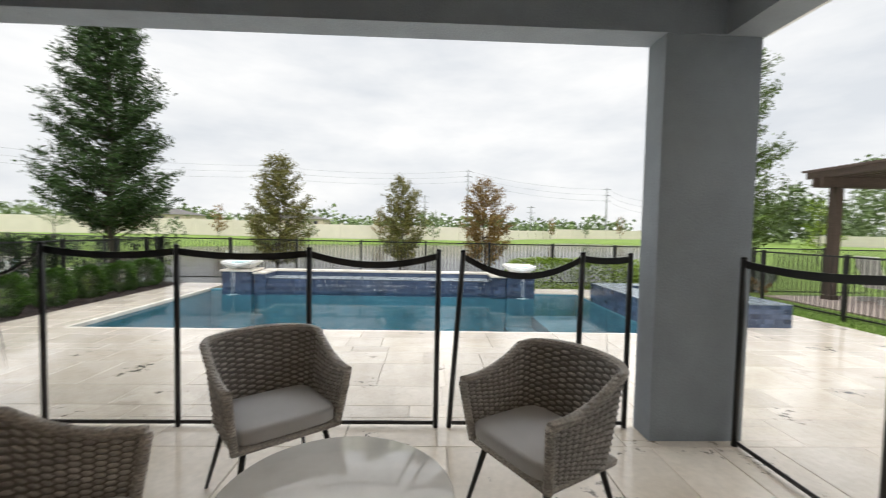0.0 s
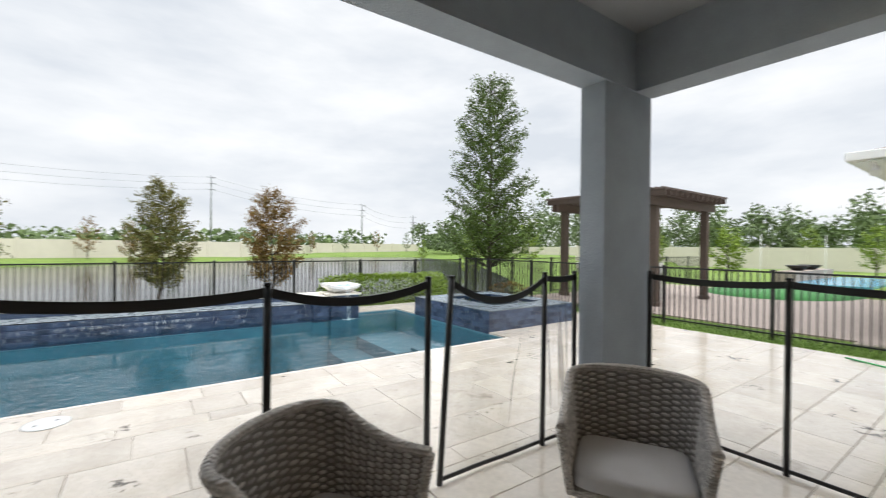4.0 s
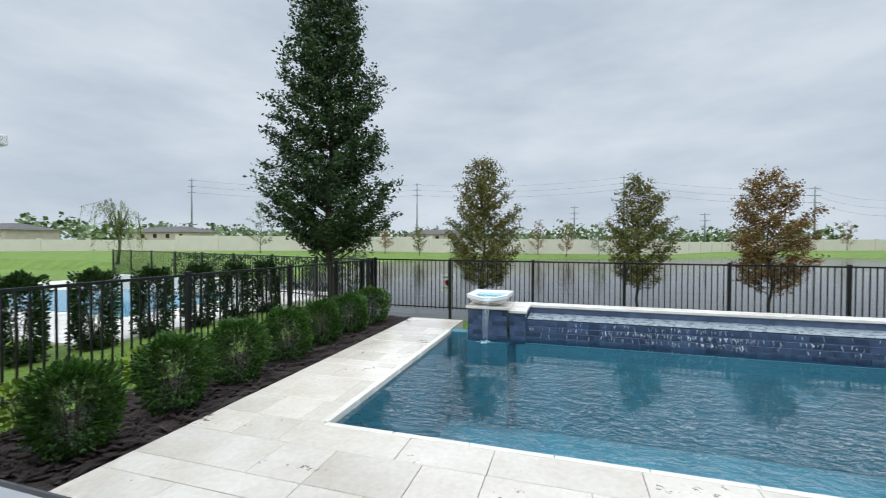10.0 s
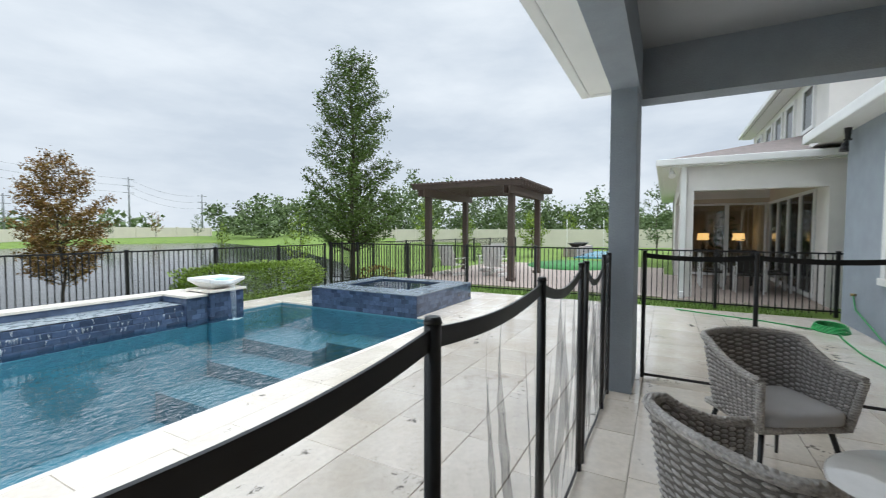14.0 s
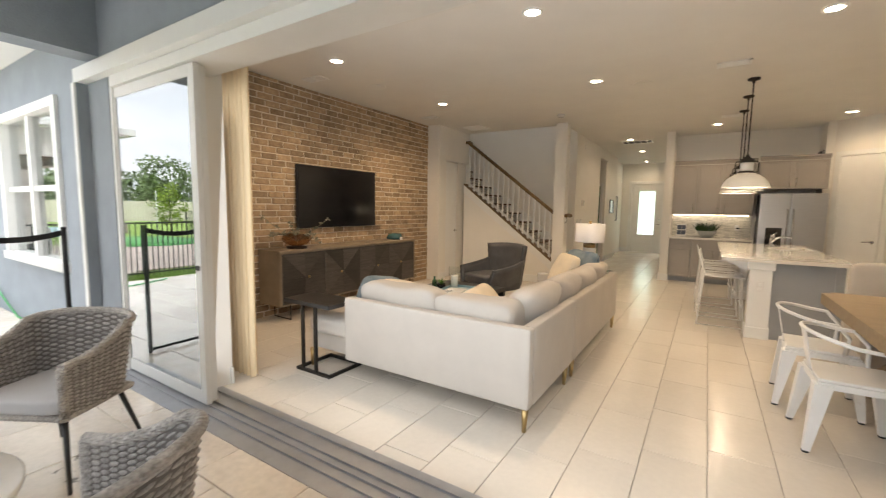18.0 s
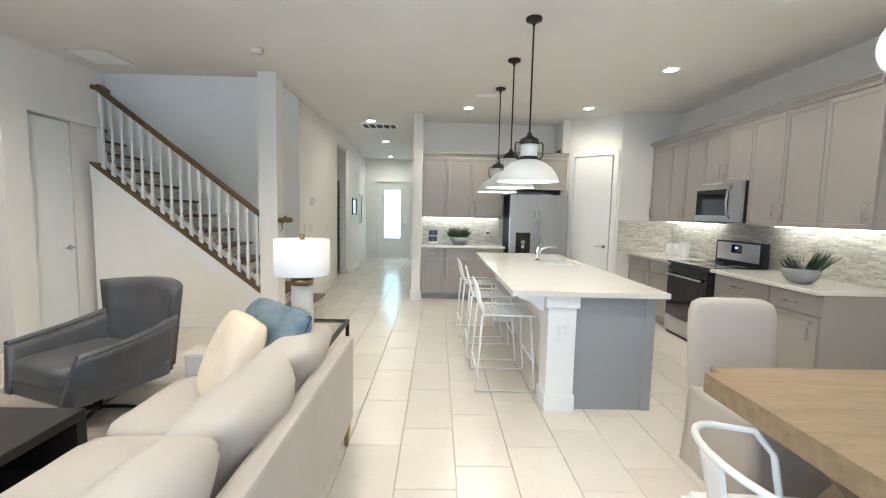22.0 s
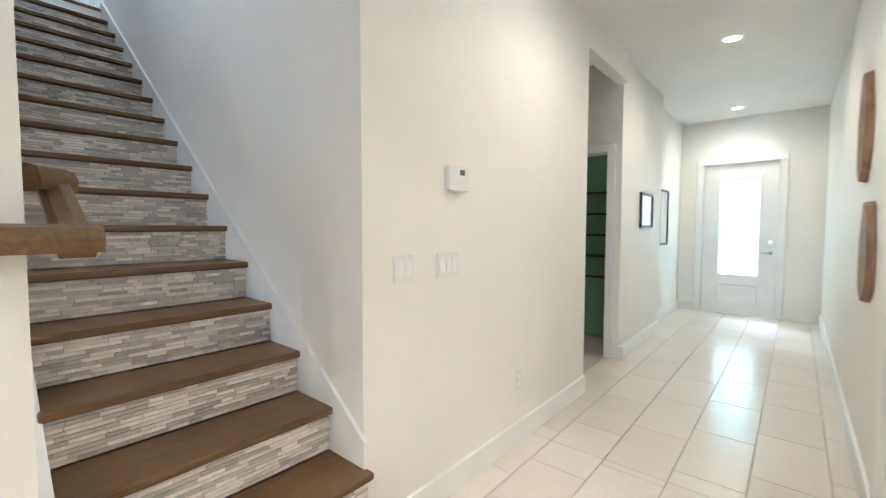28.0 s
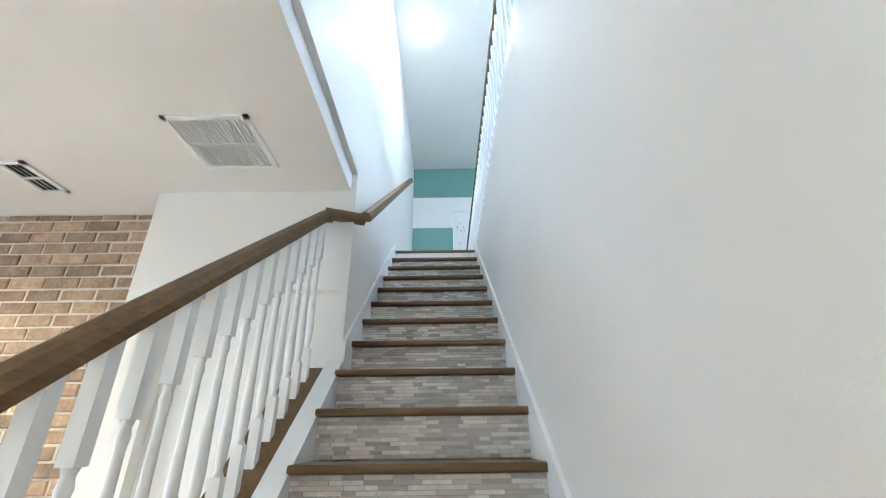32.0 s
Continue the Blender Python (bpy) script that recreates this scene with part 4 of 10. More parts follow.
slanted(bm2, 0.68, 2.664, -6.645, -6.562, lambda x: pitch(x) - 0.3, lambda x: pitch(x) - 0.03)
part("skirt_board", bm2, M["trim"], stairs, "white skirt board")
part("shoe_rail", bm, M["rail"], stairs, "dark stained shoe rail")
walls("column_stair", [(0.47, 0.685, -6.585, -6.37, 0, CEIL)], M["wall"], "square white post at the foot of the stairs", "column")
walls("baseboard_post", [(0.452, 0.70, -6.60, -6.355, 0, 0.135)], M["trim"], "white base moulding of the post", "baseboard")
balustrade = thing("stair_balustrade", "white turned balusters under a stained oak handrail", "balustrade", pose(0, 0, 0))
prof = [(0.017, 0), (0.017, 0.0), (0.018, 0.0), (0.011, 0.02), (0.016, 0.04), (0.019, 0.10), (0.014, 0.26), (0.012, 0.42), (0.016, 0.44), (0.012, 0.46), (0.017, 0.48)]
bal = None
RY = -6.48
for i in range(17):
    x = 0.765 + i * 0.113
    b0, h = pitch(x) - 0.085, 0.905
    if bal is None:
        bm = B()
        box(bm, -0.018, 0.018, -0.018, 0.018, 0, 0.17)
        lathe(bm, [(r, 0.17 + z * 1.03) for r, z in prof[2:]], seg=10)
        box(bm, -0.018, 0.018, -0.018, 0.018, 0.66, h)
        bal = done(bm, "baluster")
        bal.materials.append(M["trim"])
    part("baluster", bal, M["trim"], balustrade, at=pose(x, RY, b0))


def rail_bar(pts, name, parent, label=""):
    """A moulded handrail along points: an oval bar with a flat underside."""
    bm = B()
    sec = [(-0.030, -0.028), (-0.033, 0.0), (-0.024, 0.024), (0, 0.032), (0.024, 0.024), (0.033, 0.0), (0.030, -0.028)]
    rings = []
    for i, p in enumerate(pts):
        p = Vector(p)
        t = (Vector(pts[min(i + 1, len(pts) - 1)]) - Vector(pts[max(i - 1, 0)])).normalized()
        side = Vector((0, 0, 1)).cross(t).normalized()
        up = t.cross(side)
        rings.append([bm.verts.new(p + side * a + up * b) for a, b in sec])
    for a, b in zip(rings, rings[1:]):
        for i in range(len(sec)):
            f = bm.faces.new((a[i], a[(i + 1) % len(sec)], b[(i + 1) % len(sec)], b[i]))
    bm.faces.new(rings[0])
    bm.faces.new(list(reversed(rings[-1])))
    return part(name, bm, M["rail"], parent, label)


rail_bar([(0.69, RY, pitch(0.69) + 0.845), (2.61, RY, pitch(2.61) + 0.845), (2.69, RY, pitch(2.61) + 0.855)], "handrail", balustrade, "stained oak handrail")
rail_bar([(2.60, RY, pitch(2.61) + 0.855), (2.69, -6.70, pitch(2.61) + 0.855)], "rail_return", balustrade)
wallrail = thing("wall_handrail", "stained oak handrail fixed to the stairwell wall", "handrail", pose(0, 0, 0))
rail_bar([(2.66, -6.705, pitch(2.61) + 0.855), (5.6, -6.705, pitch(5.55) + 0.855)], "handrail", wallrail)
for x in (3.2, 4.4, 5.4):
    bm = B()
    tube(bm, [(x, -6.64, pitch(x) + 0.76), (x, -6.70, pitch(x) + 0.76), (x, -6.705, pitch(x) + 0.82)], 0.008)
    part("bracket", bm, M["dark_metal"], wallrail)
shortrail = thing("short_handrail", "short return of oak handrail on the white post", "handrail", pose(0, 0, 0))
rail_bar([(0.435, -6.36, 1.325), (0.435, -6.70, 1.325)], "cap_rail", shortrail)
rail_bar([(0.43, -6.66, 1.31), (0.72, -6.66, 1.455)], "handrail", shortrail)
rail_bar([(0.72, -6.68, 1.465), (0.62, -6.60, 1.465)], "rail_return", shortrail)
bm = B()
tube(bm, [(0.468, -6.42, 1.18), (0.435, -6.42, 1.21), (0.435, -6.42, 1.31)], 0.009)
part("bracket", bm, M["chrome"], shortrail, "nickel bracket")
# upstairs railing over the stairs
up = thing("upstairs_railing", "dark handrail with white balusters along the landing", "railing", pose(0, 0, 0))
part("curb", one(0.6, 9.0, -7.62, -7.54, 3.452, 3.60), M["trim"], up, "white curb")
bm = B()
box(bm, 0.6, 9.0, -7.61, -7.55, 4.42, 4.48, 0.015)
part("handrail", bm, M["rail"], up, "stained handrail")
for i in range(64):
    part("baluster", bal, M["trim"], up, at=pose(0.7 + i * 0.13, -7.58, 3.6))
frame_pic = thing("framed_print", "white framed print of scattered small marks", "picture", pose(6.94, -7.75, 4.35))
part("mat_board", one(-0.012, 0, -0.38, 0.38, 0, 0.95), M["white_ceramic"], frame_pic, "pale print")
bm = B()
for a, b, c, d in ((-0.40, 0.40, -0.03, 0), (-0.40, 0.40, 0.95, 0.98), (-0.41, -0.38, -0.03, 0.98), (0.38, 0.41, -0.03, 0.98)):
    box(bm, -0.025, 0.0, a, b, c, d)
part("picture_rim", bm, M["trim"], frame_pic)
bm = B()
for i in range(46):
    a, b = rng.uniform(-0.34, 0.34), rng.uniform(0.08, 0.75)
    box(bm, -0.0145, -0.0125, a, a + 0.008, b, b + rng.uniform(0.02, 0.05))
tagged(part("printed_marks", bm, M["bar_ink"], frame_pic, "small dark printed marks"), kind="stuff")

# ---------------------------------------------------------------- doors and trims
def panel_door(name, label, w, h, at, arch=False, handle_side=1, glass_box=None, slab=None):
    """A door 4 cm thick; local x along it, y towards the viewer's side, hinge at x = 0."""
    d = thing(name, label, "door", at)
    st = 0.12
    if glass_box:
        gx0, gx1, gz0, gz1 = glass_box
        bm = B()
        box(bm, 0, gx0, -0.04, 0, 0, h)
        box(bm, gx1, w, -0.04, 0, 0, h)
        box(bm, gx0, gx1, -0.04, 0, 0, gz0)
        box(bm, gx0, gx1, -0.04, 0, gz1, h)
        part("slab", bm, M["trim"], d)
        bm = B()
        for a, b, c, e in ((gx0 - 0.03, gx0 + 0.01, gz0 - 0.03, gz1 + 0.03), (gx1 - 0.01, gx1 + 0.03, gz0 - 0.03, gz1 + 0.03), (gx0, gx1, gz0 - 0.03, gz0 + 0.01), (gx0, gx1, gz1 - 0.01, gz1 + 0.03)):
            box(bm, a, b, -0.05, 0.012, c, e, 0.004)
        part("glazing_bead", bm, M["trim"], d)
        g = part("pane", one(gx0, gx1, -0.024, -0.016, gz0, gz1), M["frost"], d, "obscured glass")
        g.visible_shadow = False
        part("lower_panel", one(gx0, gx1, 0.0, 0.01, 0.15, gz0 - 0.15, 0.008), M["trim"], d)
    else:
        part("slab", one(0, w, -0.035, 0, 0, h, 0.003), M["trim"], d)
        for z0, z1 in ((0.16, 0.72), (0.90, h - 0.15)):
            bm = B()
            n = 10
            x0, x1 = st, w - st
            tops = []
            for i in range(n + 1):
                x = x0 + (x1 - x0) * i / n
                tops.append((x, z1 - (0.10 * (2 * i / n - 1) ** 2 if arch and z1 > 1.5 else 0)))
            pts = [(x0, z0), (x1, z0)] + list(reversed(tops))
            vs = [bm.verts.new((x, 0.001, z)) for x, z in pts]
            f = bm.faces.new(vs)
            r = bmesh.ops.inset_region(bm, faces=[f], thickness=0.018, depth=-0.008)
            bmesh.ops.inset_region(bm, faces=[f], thickness=0.03, depth=0.009)
            part("panel", bm, M["trim"], d)
    hx = w - 0.07 if handle_side > 0 else 0.07
    bm = B()
    cyl(bm, (hx, 0, 0.96), (hx, 0.012, 0.96), 0.027)
    cyl(bm, (hx, 0.01, 0.96), (hx, 0.05, 0.96), 0.009)
    tube(bm, [(hx, 0.05, 0.96), (hx - 0.05 * handle_side, 0.053, 0.965), (hx - 0.11 * handle_side, 0.05, 0.96)], 0.009)
    part("door_handle", bm, M["chrome"], d, "nickel lever handle")
    return d


M["frost"] = glass("obscured_glass", (0.26, 0.33, 0.30), 0.25)
fn_, fl_ = M["frost"].node_tree.nodes, M["frost"].node_tree.links
tl_, mx_ = fn_.new("ShaderNodeBsdfTranslucent"), fn_.new("ShaderNodeMixShader")
tl_.inputs["Color"].default_value, mx_.inputs[0].default_value = (0.9, 0.97, 0.95, 1), 0.75
old_ = fn_["Material Output"].inputs["Surface"].links[0].from_socket
fl_.new(old_, mx_.inputs[1])
fl_.new(tl_.outputs[0], mx_.inputs[2])
fl_.new(mx_.outputs[0], fn_["Material Output"].inputs["Surface"])
fd = panel_door("door_1", "white front door with a tall obscured glass light", 0.94, 2.33, pose(-0.50, -14.40, 0.01), glass_box=(0.21, 0.73, 0.60, 2.12), handle_side=-1)
bm = B()
cyl(bm, (0.07, 0, 1.13), (0.07, 0.03, 1.13), 0.03)
part("deadbolt", bm, M["chrome"], fd, "nickel deadbolt")
panel_door("door_2", "white two panel pantry door with an arched top panel", 0.60, 2.40, Matrix.Translation((-4.168, -7.963, 0.01)) @ pose(0, 0, 0, 0, 0, -39.2), arch=True, handle_side=-1)
panel_door("door_3", "white panelled door standing just inside the opening", 0.66, 2.36, Matrix.Translation((2.745, -6.225, 0.01)) @ pose(0, 0, 0, 0, 0, 90), arch=True, handle_side=-1)


def casing(name, boxes, label):
    bm = B()
    for b in boxes:
        box(bm, *b, 0.006)
    return solid(name, bm, M["trim"], label, "door casing")


casing("trim_front_door", [(-0.56, -0.502, -14.44, -14.353, 0, 2.40), (0.442, 0.50, -14.44, -14.353, 0, 2.40), (-0.502, 0.442, -14.44, -14.353, 2.342, 2.40), (-0.502, 0.442, -14.44, -14.36, 0.0, 0.009), (-0.60, -0.51, -14.352, -14.325, 0, 2.44), (0.45, 0.54, -14.352, -14.325, 0, 2.44), (-0.60, 0.54, -14.353, -14.323, 2.35, 2.44)], "white casing round the front door")
bm = B()
m = Matrix.Translation((-3.62, -8.42, 0)) @ pose(0, 0, 0, 0, 0, 140.8)
for a, b, c, e in ((0.03, 0.11, 0, 2.42), (0.73, 0.81, 0, 2.42), (0.03, 0.81, 2.42, 2.5)):
    r = box(bm, a, b, -0.018, 0.0, c, e)
    for v in r["verts"]:
        v.co = m @ v.co
solid("trim_pantry", bm, M["trim"], "white casing round the pantry door", "door casing")
base = [(2.94, 2.955, -5.41, -4.45), (2.65, 2.667, -5.66, -5.41), (0.70, 2.65, -6.40, -6.384), (0.565, 0.585, -9.81, -7.62), (0.62, 0.64, -12.45, -10.86), (0.76, 0.78, -14.34, -12.45), (0.54, 0.76, -14.35, -14.33),
        (-1.02, -1.002, -14.3, -8.26), (-1.19, -1.002, -8.25, -8.232), (-5.15, -5.13, -4.35, -0.3), (0.585, 2.3, -9.83, -9.81), (1.34, 1.9, -0.362, -0.34), (0.585, 0.95, -7.53, -7.513), (0.58, 0.64, -10.86, -10.842)]
bm = B()
for a, b, c, d in base:
    box(bm, a, b, c, d, 0, 0.135, 0.004)
solid("baseboard", bm, M["trim"], "tall white baseboards along the walls", "baseboard")
# the green room seen from the hall: casing, shelf edges
casing("trim_green_room", [(0.70, 0.778, -10.86, -10.83, 0, 2.12), (0.70, 1.65, -10.86, -10.825, 2.12, 2.2)], "white casing of the green room doorway")
shelf = thing("wall_shelf", "dark shelves on the green room wall", "shelf", Matrix.Translation((1.2, -11.6, 0)) @ pose(0, 0, 0, 0, 0, 90))
for z in (0.75, 1.0, 1.25, 1.5, 1.75):
    part("shelf_board", one(0.0, 0.14, -0.4, 0.4, z, z + 0.025), M["black_wood"], shelf)


# ---------------------------------------------------------------- small fittings
def plate(name, label, cat, at, w, h, material, extra=()):
    t = thing(name, label, cat, at)
    part("cover_plate", one(-w / 2, w / 2, 0, 0.008, -h / 2, h / 2, 0.003), material, t)
    for nm, a, b, c, d, m2 in extra:
        part(nm, one(a, b, 0.0065, 0.013, c, d, 0.002), m2, t)
    return t


face_hall = lambda y, z: Matrix.Translation((0.584, y, z)) @ pose(0, 0, 0, 0, 0, 90)
th = thing("thermostat", "white wall thermostat with a small grey display", "thermostat", face_hall(-8.11, 1.59))
part("housing", one(-0.075, 0.075, 0, 0.028, -0.06, 0.06, 0.006), M["white_ceramic"], th)
part("display", one(-0.045, -0.005, 0.0275, 0.0285, 0.018, 0.045), M["bar_ink"], th, "grey display")
plate("light_switch", "white double rocker light switch", "light switch", face_hall(-7.75, 1.17), 0.115, 0.115, M["white_ceramic"], [("rocker", -0.045, -0.008, -0.035, 0.035, M["trim"]), ("rocker", 0.008, 0.045, -0.035, 0.035, M["trim"])])
plate("light_switch", "white triple rocker light switch", "light switch", face_hall(-8.05, 1.17), 0.16, 0.115, M["white_ceramic"], [("rocker", -0.065, -0.028, -0.035, 0.035, M["trim"]), ("rocker", -0.018, 0.018, -0.035, 0.035, M["trim"]), ("rocker", 0.028, 0.065, -0.035, 0.035, M["trim"])])
plate("wall_outlet", "white wall outlet near the floor", "outlet", face_hall(-8.75, 0.40), 0.07, 0.115, M["white_ceramic"], [("socket", -0.017, 0.017, 0.008, 0.04, M["trim"]), ("socket", -0.017, 0.017, -0.04, -0.008, M["trim"])])
plate("wall_outlet", "white wall outlet on the brick wall", "outlet", Matrix.Translation((2.928, -4.85, 0.36)) @ pose(0, 0, 0, 0, 0, 90), 0.07, 0.115, M["white_ceramic"], [("socket", -0.017, 0.017, 0.008, 0.04, M["trim"])])
plate("motion_sensor", "white motion sensor on the hall wall", "sensor", face_hall(-8.2, 2.84), 0.05, 0.10, M["white_ceramic"], [("sensor_lens", -0.018, 0.018, -0.03, 0.01, M["trim"])])
for y0, z0, hh, ww in ((-11.75, 1.55, 0.40, 0.5), (-13.2, 1.5, 0.8, 0.5)):
    x = 0.639 if y0 > -12 else 0.779
    pf = thing("framed_picture", "dark framed picture on the hall wall", "picture", Matrix.Translation((x, y0, z0)) @ pose(0, 0, 0, 0, 0, 90))
    bm = B()
    for a, b, c, d in ((-ww / 2, ww / 2, -hh / 2, -hh / 2 + 0.03), (-ww / 2, ww / 2, hh / 2 - 0.03, hh / 2), (-ww / 2, -ww / 2 + 0.03, -hh / 2, hh / 2), (ww / 2 - 0.03, ww / 2, -hh / 2, hh / 2)):
        box(bm, a, b, 0, 0.025, c, d)
    part("picture_rim", bm, M["black"], pf)
    part("print", one(-ww / 2 + 0.03, ww / 2 - 0.03, 0, 0.01, -hh / 2 + 0.03, hh / 2 - 0.03), M["white_ceramic"], pf, "pale print")
for y0, z0, hh in ((-9.95, 1.93, 0.62), (-9.6, 1.22, 0.52)):
    lg = thing("log_slice", "oval slice of log hung on the hall wall", "wall decoration", Matrix.Translation((-1.018, y0, z0)) @ pose(0, 0, 0, 90, 0, 90))
    bm = B()
    prof_n = 28
    top, bot = [], []
    for i in range(prof_n):
        a = i * math.tau / prof_n
        k = 1 + 0.06 * math.sin(3 * a + y0) + 0.04 * math.sin(7 * a)
        top.append(bm.verts.new((0.17 * k * math.cos(a), hh / 2 * k * math.sin(a), 0.035)))
        bot.append(bm.verts.new((0.18 * k * math.cos(a), hh / 2 * 1.03 * k * math.sin(a), 0)))
    bm.faces.new(top)
    bm.faces.new(list(reversed(bot)))
    for i in range(prof_n):
        bm.faces.new((bot[i], bot[(i + 1) % prof_n], top[(i + 1) % prof_n], top[i]))
    part("slab", bm, M["slice_wood"], lg)


M["vent_dark"] = mat("dark_duct", (0.07, 0.07, 0.072), 0.8)


def ceiling_vent(x, y, w, h, n, label, cols=2):
    v = thing("ceiling_vent", label, "vent", Matrix.Translation((x, y, CEIL)) @ pose(0, 0, 0))
    bm = B()
    bars = [(-w / 2 + w * k / cols - 0.008, -w / 2 + w * k / cols + 0.008, -h / 2 + 0.025, h / 2 - 0.025) for k in range(1, cols)]
    for a, b, c, d in ((-w / 2, w / 2, -h / 2, -h / 2 + 0.025), (-w / 2, w / 2, h / 2 - 0.025, h / 2), (-w / 2, -w / 2 + 0.025, -h / 2, h / 2), (w / 2 - 0.025, w / 2, -h / 2, h / 2), *bars):
        box(bm, a, b, c, d, -0.012, 0)
    part("vent_frame", bm, M["trim"], v)
    part("backing", one(-w / 2 + 0.02, w / 2 - 0.02, -h / 2 + 0.02, h / 2 - 0.02, -0.002, 0), M["vent_dark"] if w > h else M["trim"], v, "dark backing")
    sl = None
    for i in range(n):
        if sl is None:
            bm = B()
            r = box(bm, -w / 2 + 0.02, w / 2 - 0.02, -0.008, 0.008, -0.0015, 0.0015)
            bmesh.ops.rotate(bm, verts=bm.verts, cent=(0, 0, 0), matrix=Matrix.Rotation(radians(35), 3, "X"))
            sl = done(bm, "slat")
            sl.materials.append(M["trim"])
        part("slat", sl, M["trim"], v, at=pose(0, -h / 2 + 0.035 + (h - 0.07) * i / max(1, n - 1), -0.007))
    return v


ceiling_vent(2.20, -6.04, 0.42, 0.42, 20, "large white louvred return air grille in the ceiling")
ceiling_vent(-0.32, -9.34, 0.66, 0.42, 0, "wide white ceiling vent with five dark bays in the hall", 5)
for x, y in ((2.48, -2.22), (2.48, -4.79), (-1.95, -4.13), (-2.07, -7.1)):
    ceiling_vent(x, y, 0.32, 0.17, 4, "small white louvred ceiling vent")
for x, y in ((2.04, -2.88), (-1.0, -4.47)):
    sp = thing("ceiling_speaker", "round white speaker grille flush in the ceiling", "speaker", pose(x, y, CEIL), "speakers in the ceiling")
    bm = B()
    lathe(bm, [(0.125, 0), (0.125, -0.006), (0.118, -0.008), (0, -0.007)], seg=28)
    part("grille", bm, M["ceil"], sp)
sm = thing("smoke_alarm", "round white smoke alarm on the ceiling", "smoke alarm", pose(0.40, -5.7, CEIL))
bm = B()
lathe(bm, [(0.065, 0), (0.065, -0.012), (0.055, -0.035), (0.02, -0.04), (0, -0.04)], seg=24)
part("housing", bm, M["white_ceramic"], sm)

# ---------------------------------------------------------------- sofa
sofa = thing("sectional_sofa", "ivory linen L-shaped sectional sofa with loose back cushions", "sofa", pose(-0.93, -0.94, 0))
# local x to the east along the short run, local y runs south as negative
part("back_panel", one(0.0, 1.62, -0.085, 0.0, 0.155, 0.69, 0.022), M["sofa"], sofa)
part("side_panel", one(0.0, 0.085, -1.055, -0.087, 0.155, 0.69, 0.022), M["sofa"], sofa)
part("side_panel", one(0.0, 0.085, -2.98, -1.063, 0.155, 0.69, 0.022), M["sofa"], sofa)
part("arm_panel", one(0.087, 0.98, -2.98, -2.85, 0.155, 0.60, 0.022), M["sofa"], sofa)
part("seat_base", one(0.087, 2.13, -0.97, -0.087, 0.155, 0.315, 0.02), M["sofa"], sofa)
part("seat_base", one(0.087, 0.98, -2.848, -0.972, 0.155, 0.315, 0.02), M["sofa"], sofa)


def soft(vs, seed, amount):
    for v in vs:
        v.co += Vector(noise.noise_vector(v.co * 4 + Vector((seed, seed * 2, 0)))) * amount


for i, (a, b, c, d) in enumerate(((1.42, 2.14, -0.98, -0.01), (0.75, 1.42, -0.98, -0.15), (0.15, 0.99, -1.55, -0.15), (0.15, 0.99, -2.2, -1.55), (0.15, 0.99, -2.85, -2.2))):
    bm = B()
    soft(pad(bm, a, b, c, d, 0.31, 0.49, 0.30, 14, 0.02), i, 0.006)
    part("seat_cushion", bm, M["sofa"], sofa)
for i, (a, b) in enumerate(((0.78, 1.56), (0.16, 0.82))):
    bm = B()
    soft(pad(bm, a, b, -0.36, -0.09, 0.47, 0.82 - 0.02 * i, 0.34, 16), 10 + i, 0.022)
    part("back_cushion", bm, M["sofa"], sofa)
for i, (a, b) in enumerate(((-1.02, -0.30), (-1.62, -0.98), (-2.26, -1.58), (-2.84, -2.22))):
    bm = B()
    vs = pad(bm, 0.07, 0.39, a, b, 0.475, 0.86 - 0.01 * i, 0.40, 18)
    yc, zc, hy, hz = (a + b) / 2, 0.665, (b - a) / 2, 0.19
    for v in vs:
        # loose pillows: full in the middle, thin at the seams, leaning on the side panel
        k = max(min(1, abs(v.co.y - yc) / hy), min(1, abs(v.co.z - zc) / hz)) ** 3
        v.co.x = 0.235 + (v.co.x - 0.235) * (1 - 0.62 * k) - 0.30 * (v.co.z - zc)
    soft(vs, 20 + i, 0.022)
    part("back_cushion", bm, M["sofa"], sofa)
for x, y in ((0.03, -0.03), (0.03, -0.92), (0.03, -1.12), (0.03, -2.93), (2.07, -0.05), (2.07, -0.9), (0.92, -2.93), (1.5, -0.9)):
    bm = B()
    cyl(bm, (x, y, 0.158), (x + 0.004, y, 0), 0.024, 0.014, 8)
    part("leg", bm, M["brass"], sofa, "aged brass leg")


def pillow(label, material, at, w=0.5, h=0.46, piping=None):
    p = thing("throw_pillow", label, "pillow", at)
    bm = B()
    vs = pad(bm, -w / 2, w / 2, -0.08, 0.08, 0, h, 0.42, 16)
    for v in vs:
        k = (abs(v.co.x) / (w / 2)) ** 2 * (abs(v.co.z - h / 2) / (h / 2)) ** 2
        v.co.x *= 1 + 0.10 * k
        v.co.z += (v.co.z - h / 2) * 0.10 * k
        v.co.y *= 1 - 0.55 * k
    soft(vs, w * 31, 0.012)
    part("cover", bm, material, p)
    if piping:
        bm = B()
        tube(bm, [(-w / 2 * 1.0, 0, 0.02), (w / 2, 0, 0.02), (w / 2 * 1.02, 0, h - 0.02), (-w / 2 * 1.02, 0, h - 0.02)], 0.006, 6, True)
        part("piping", bm, piping, p)
    return p


def lean(x, y, z, yaw, tilt):
    return Matrix.Translation((x, y, z)) @ pose(0, 0, 0, tilt, 0, yaw)


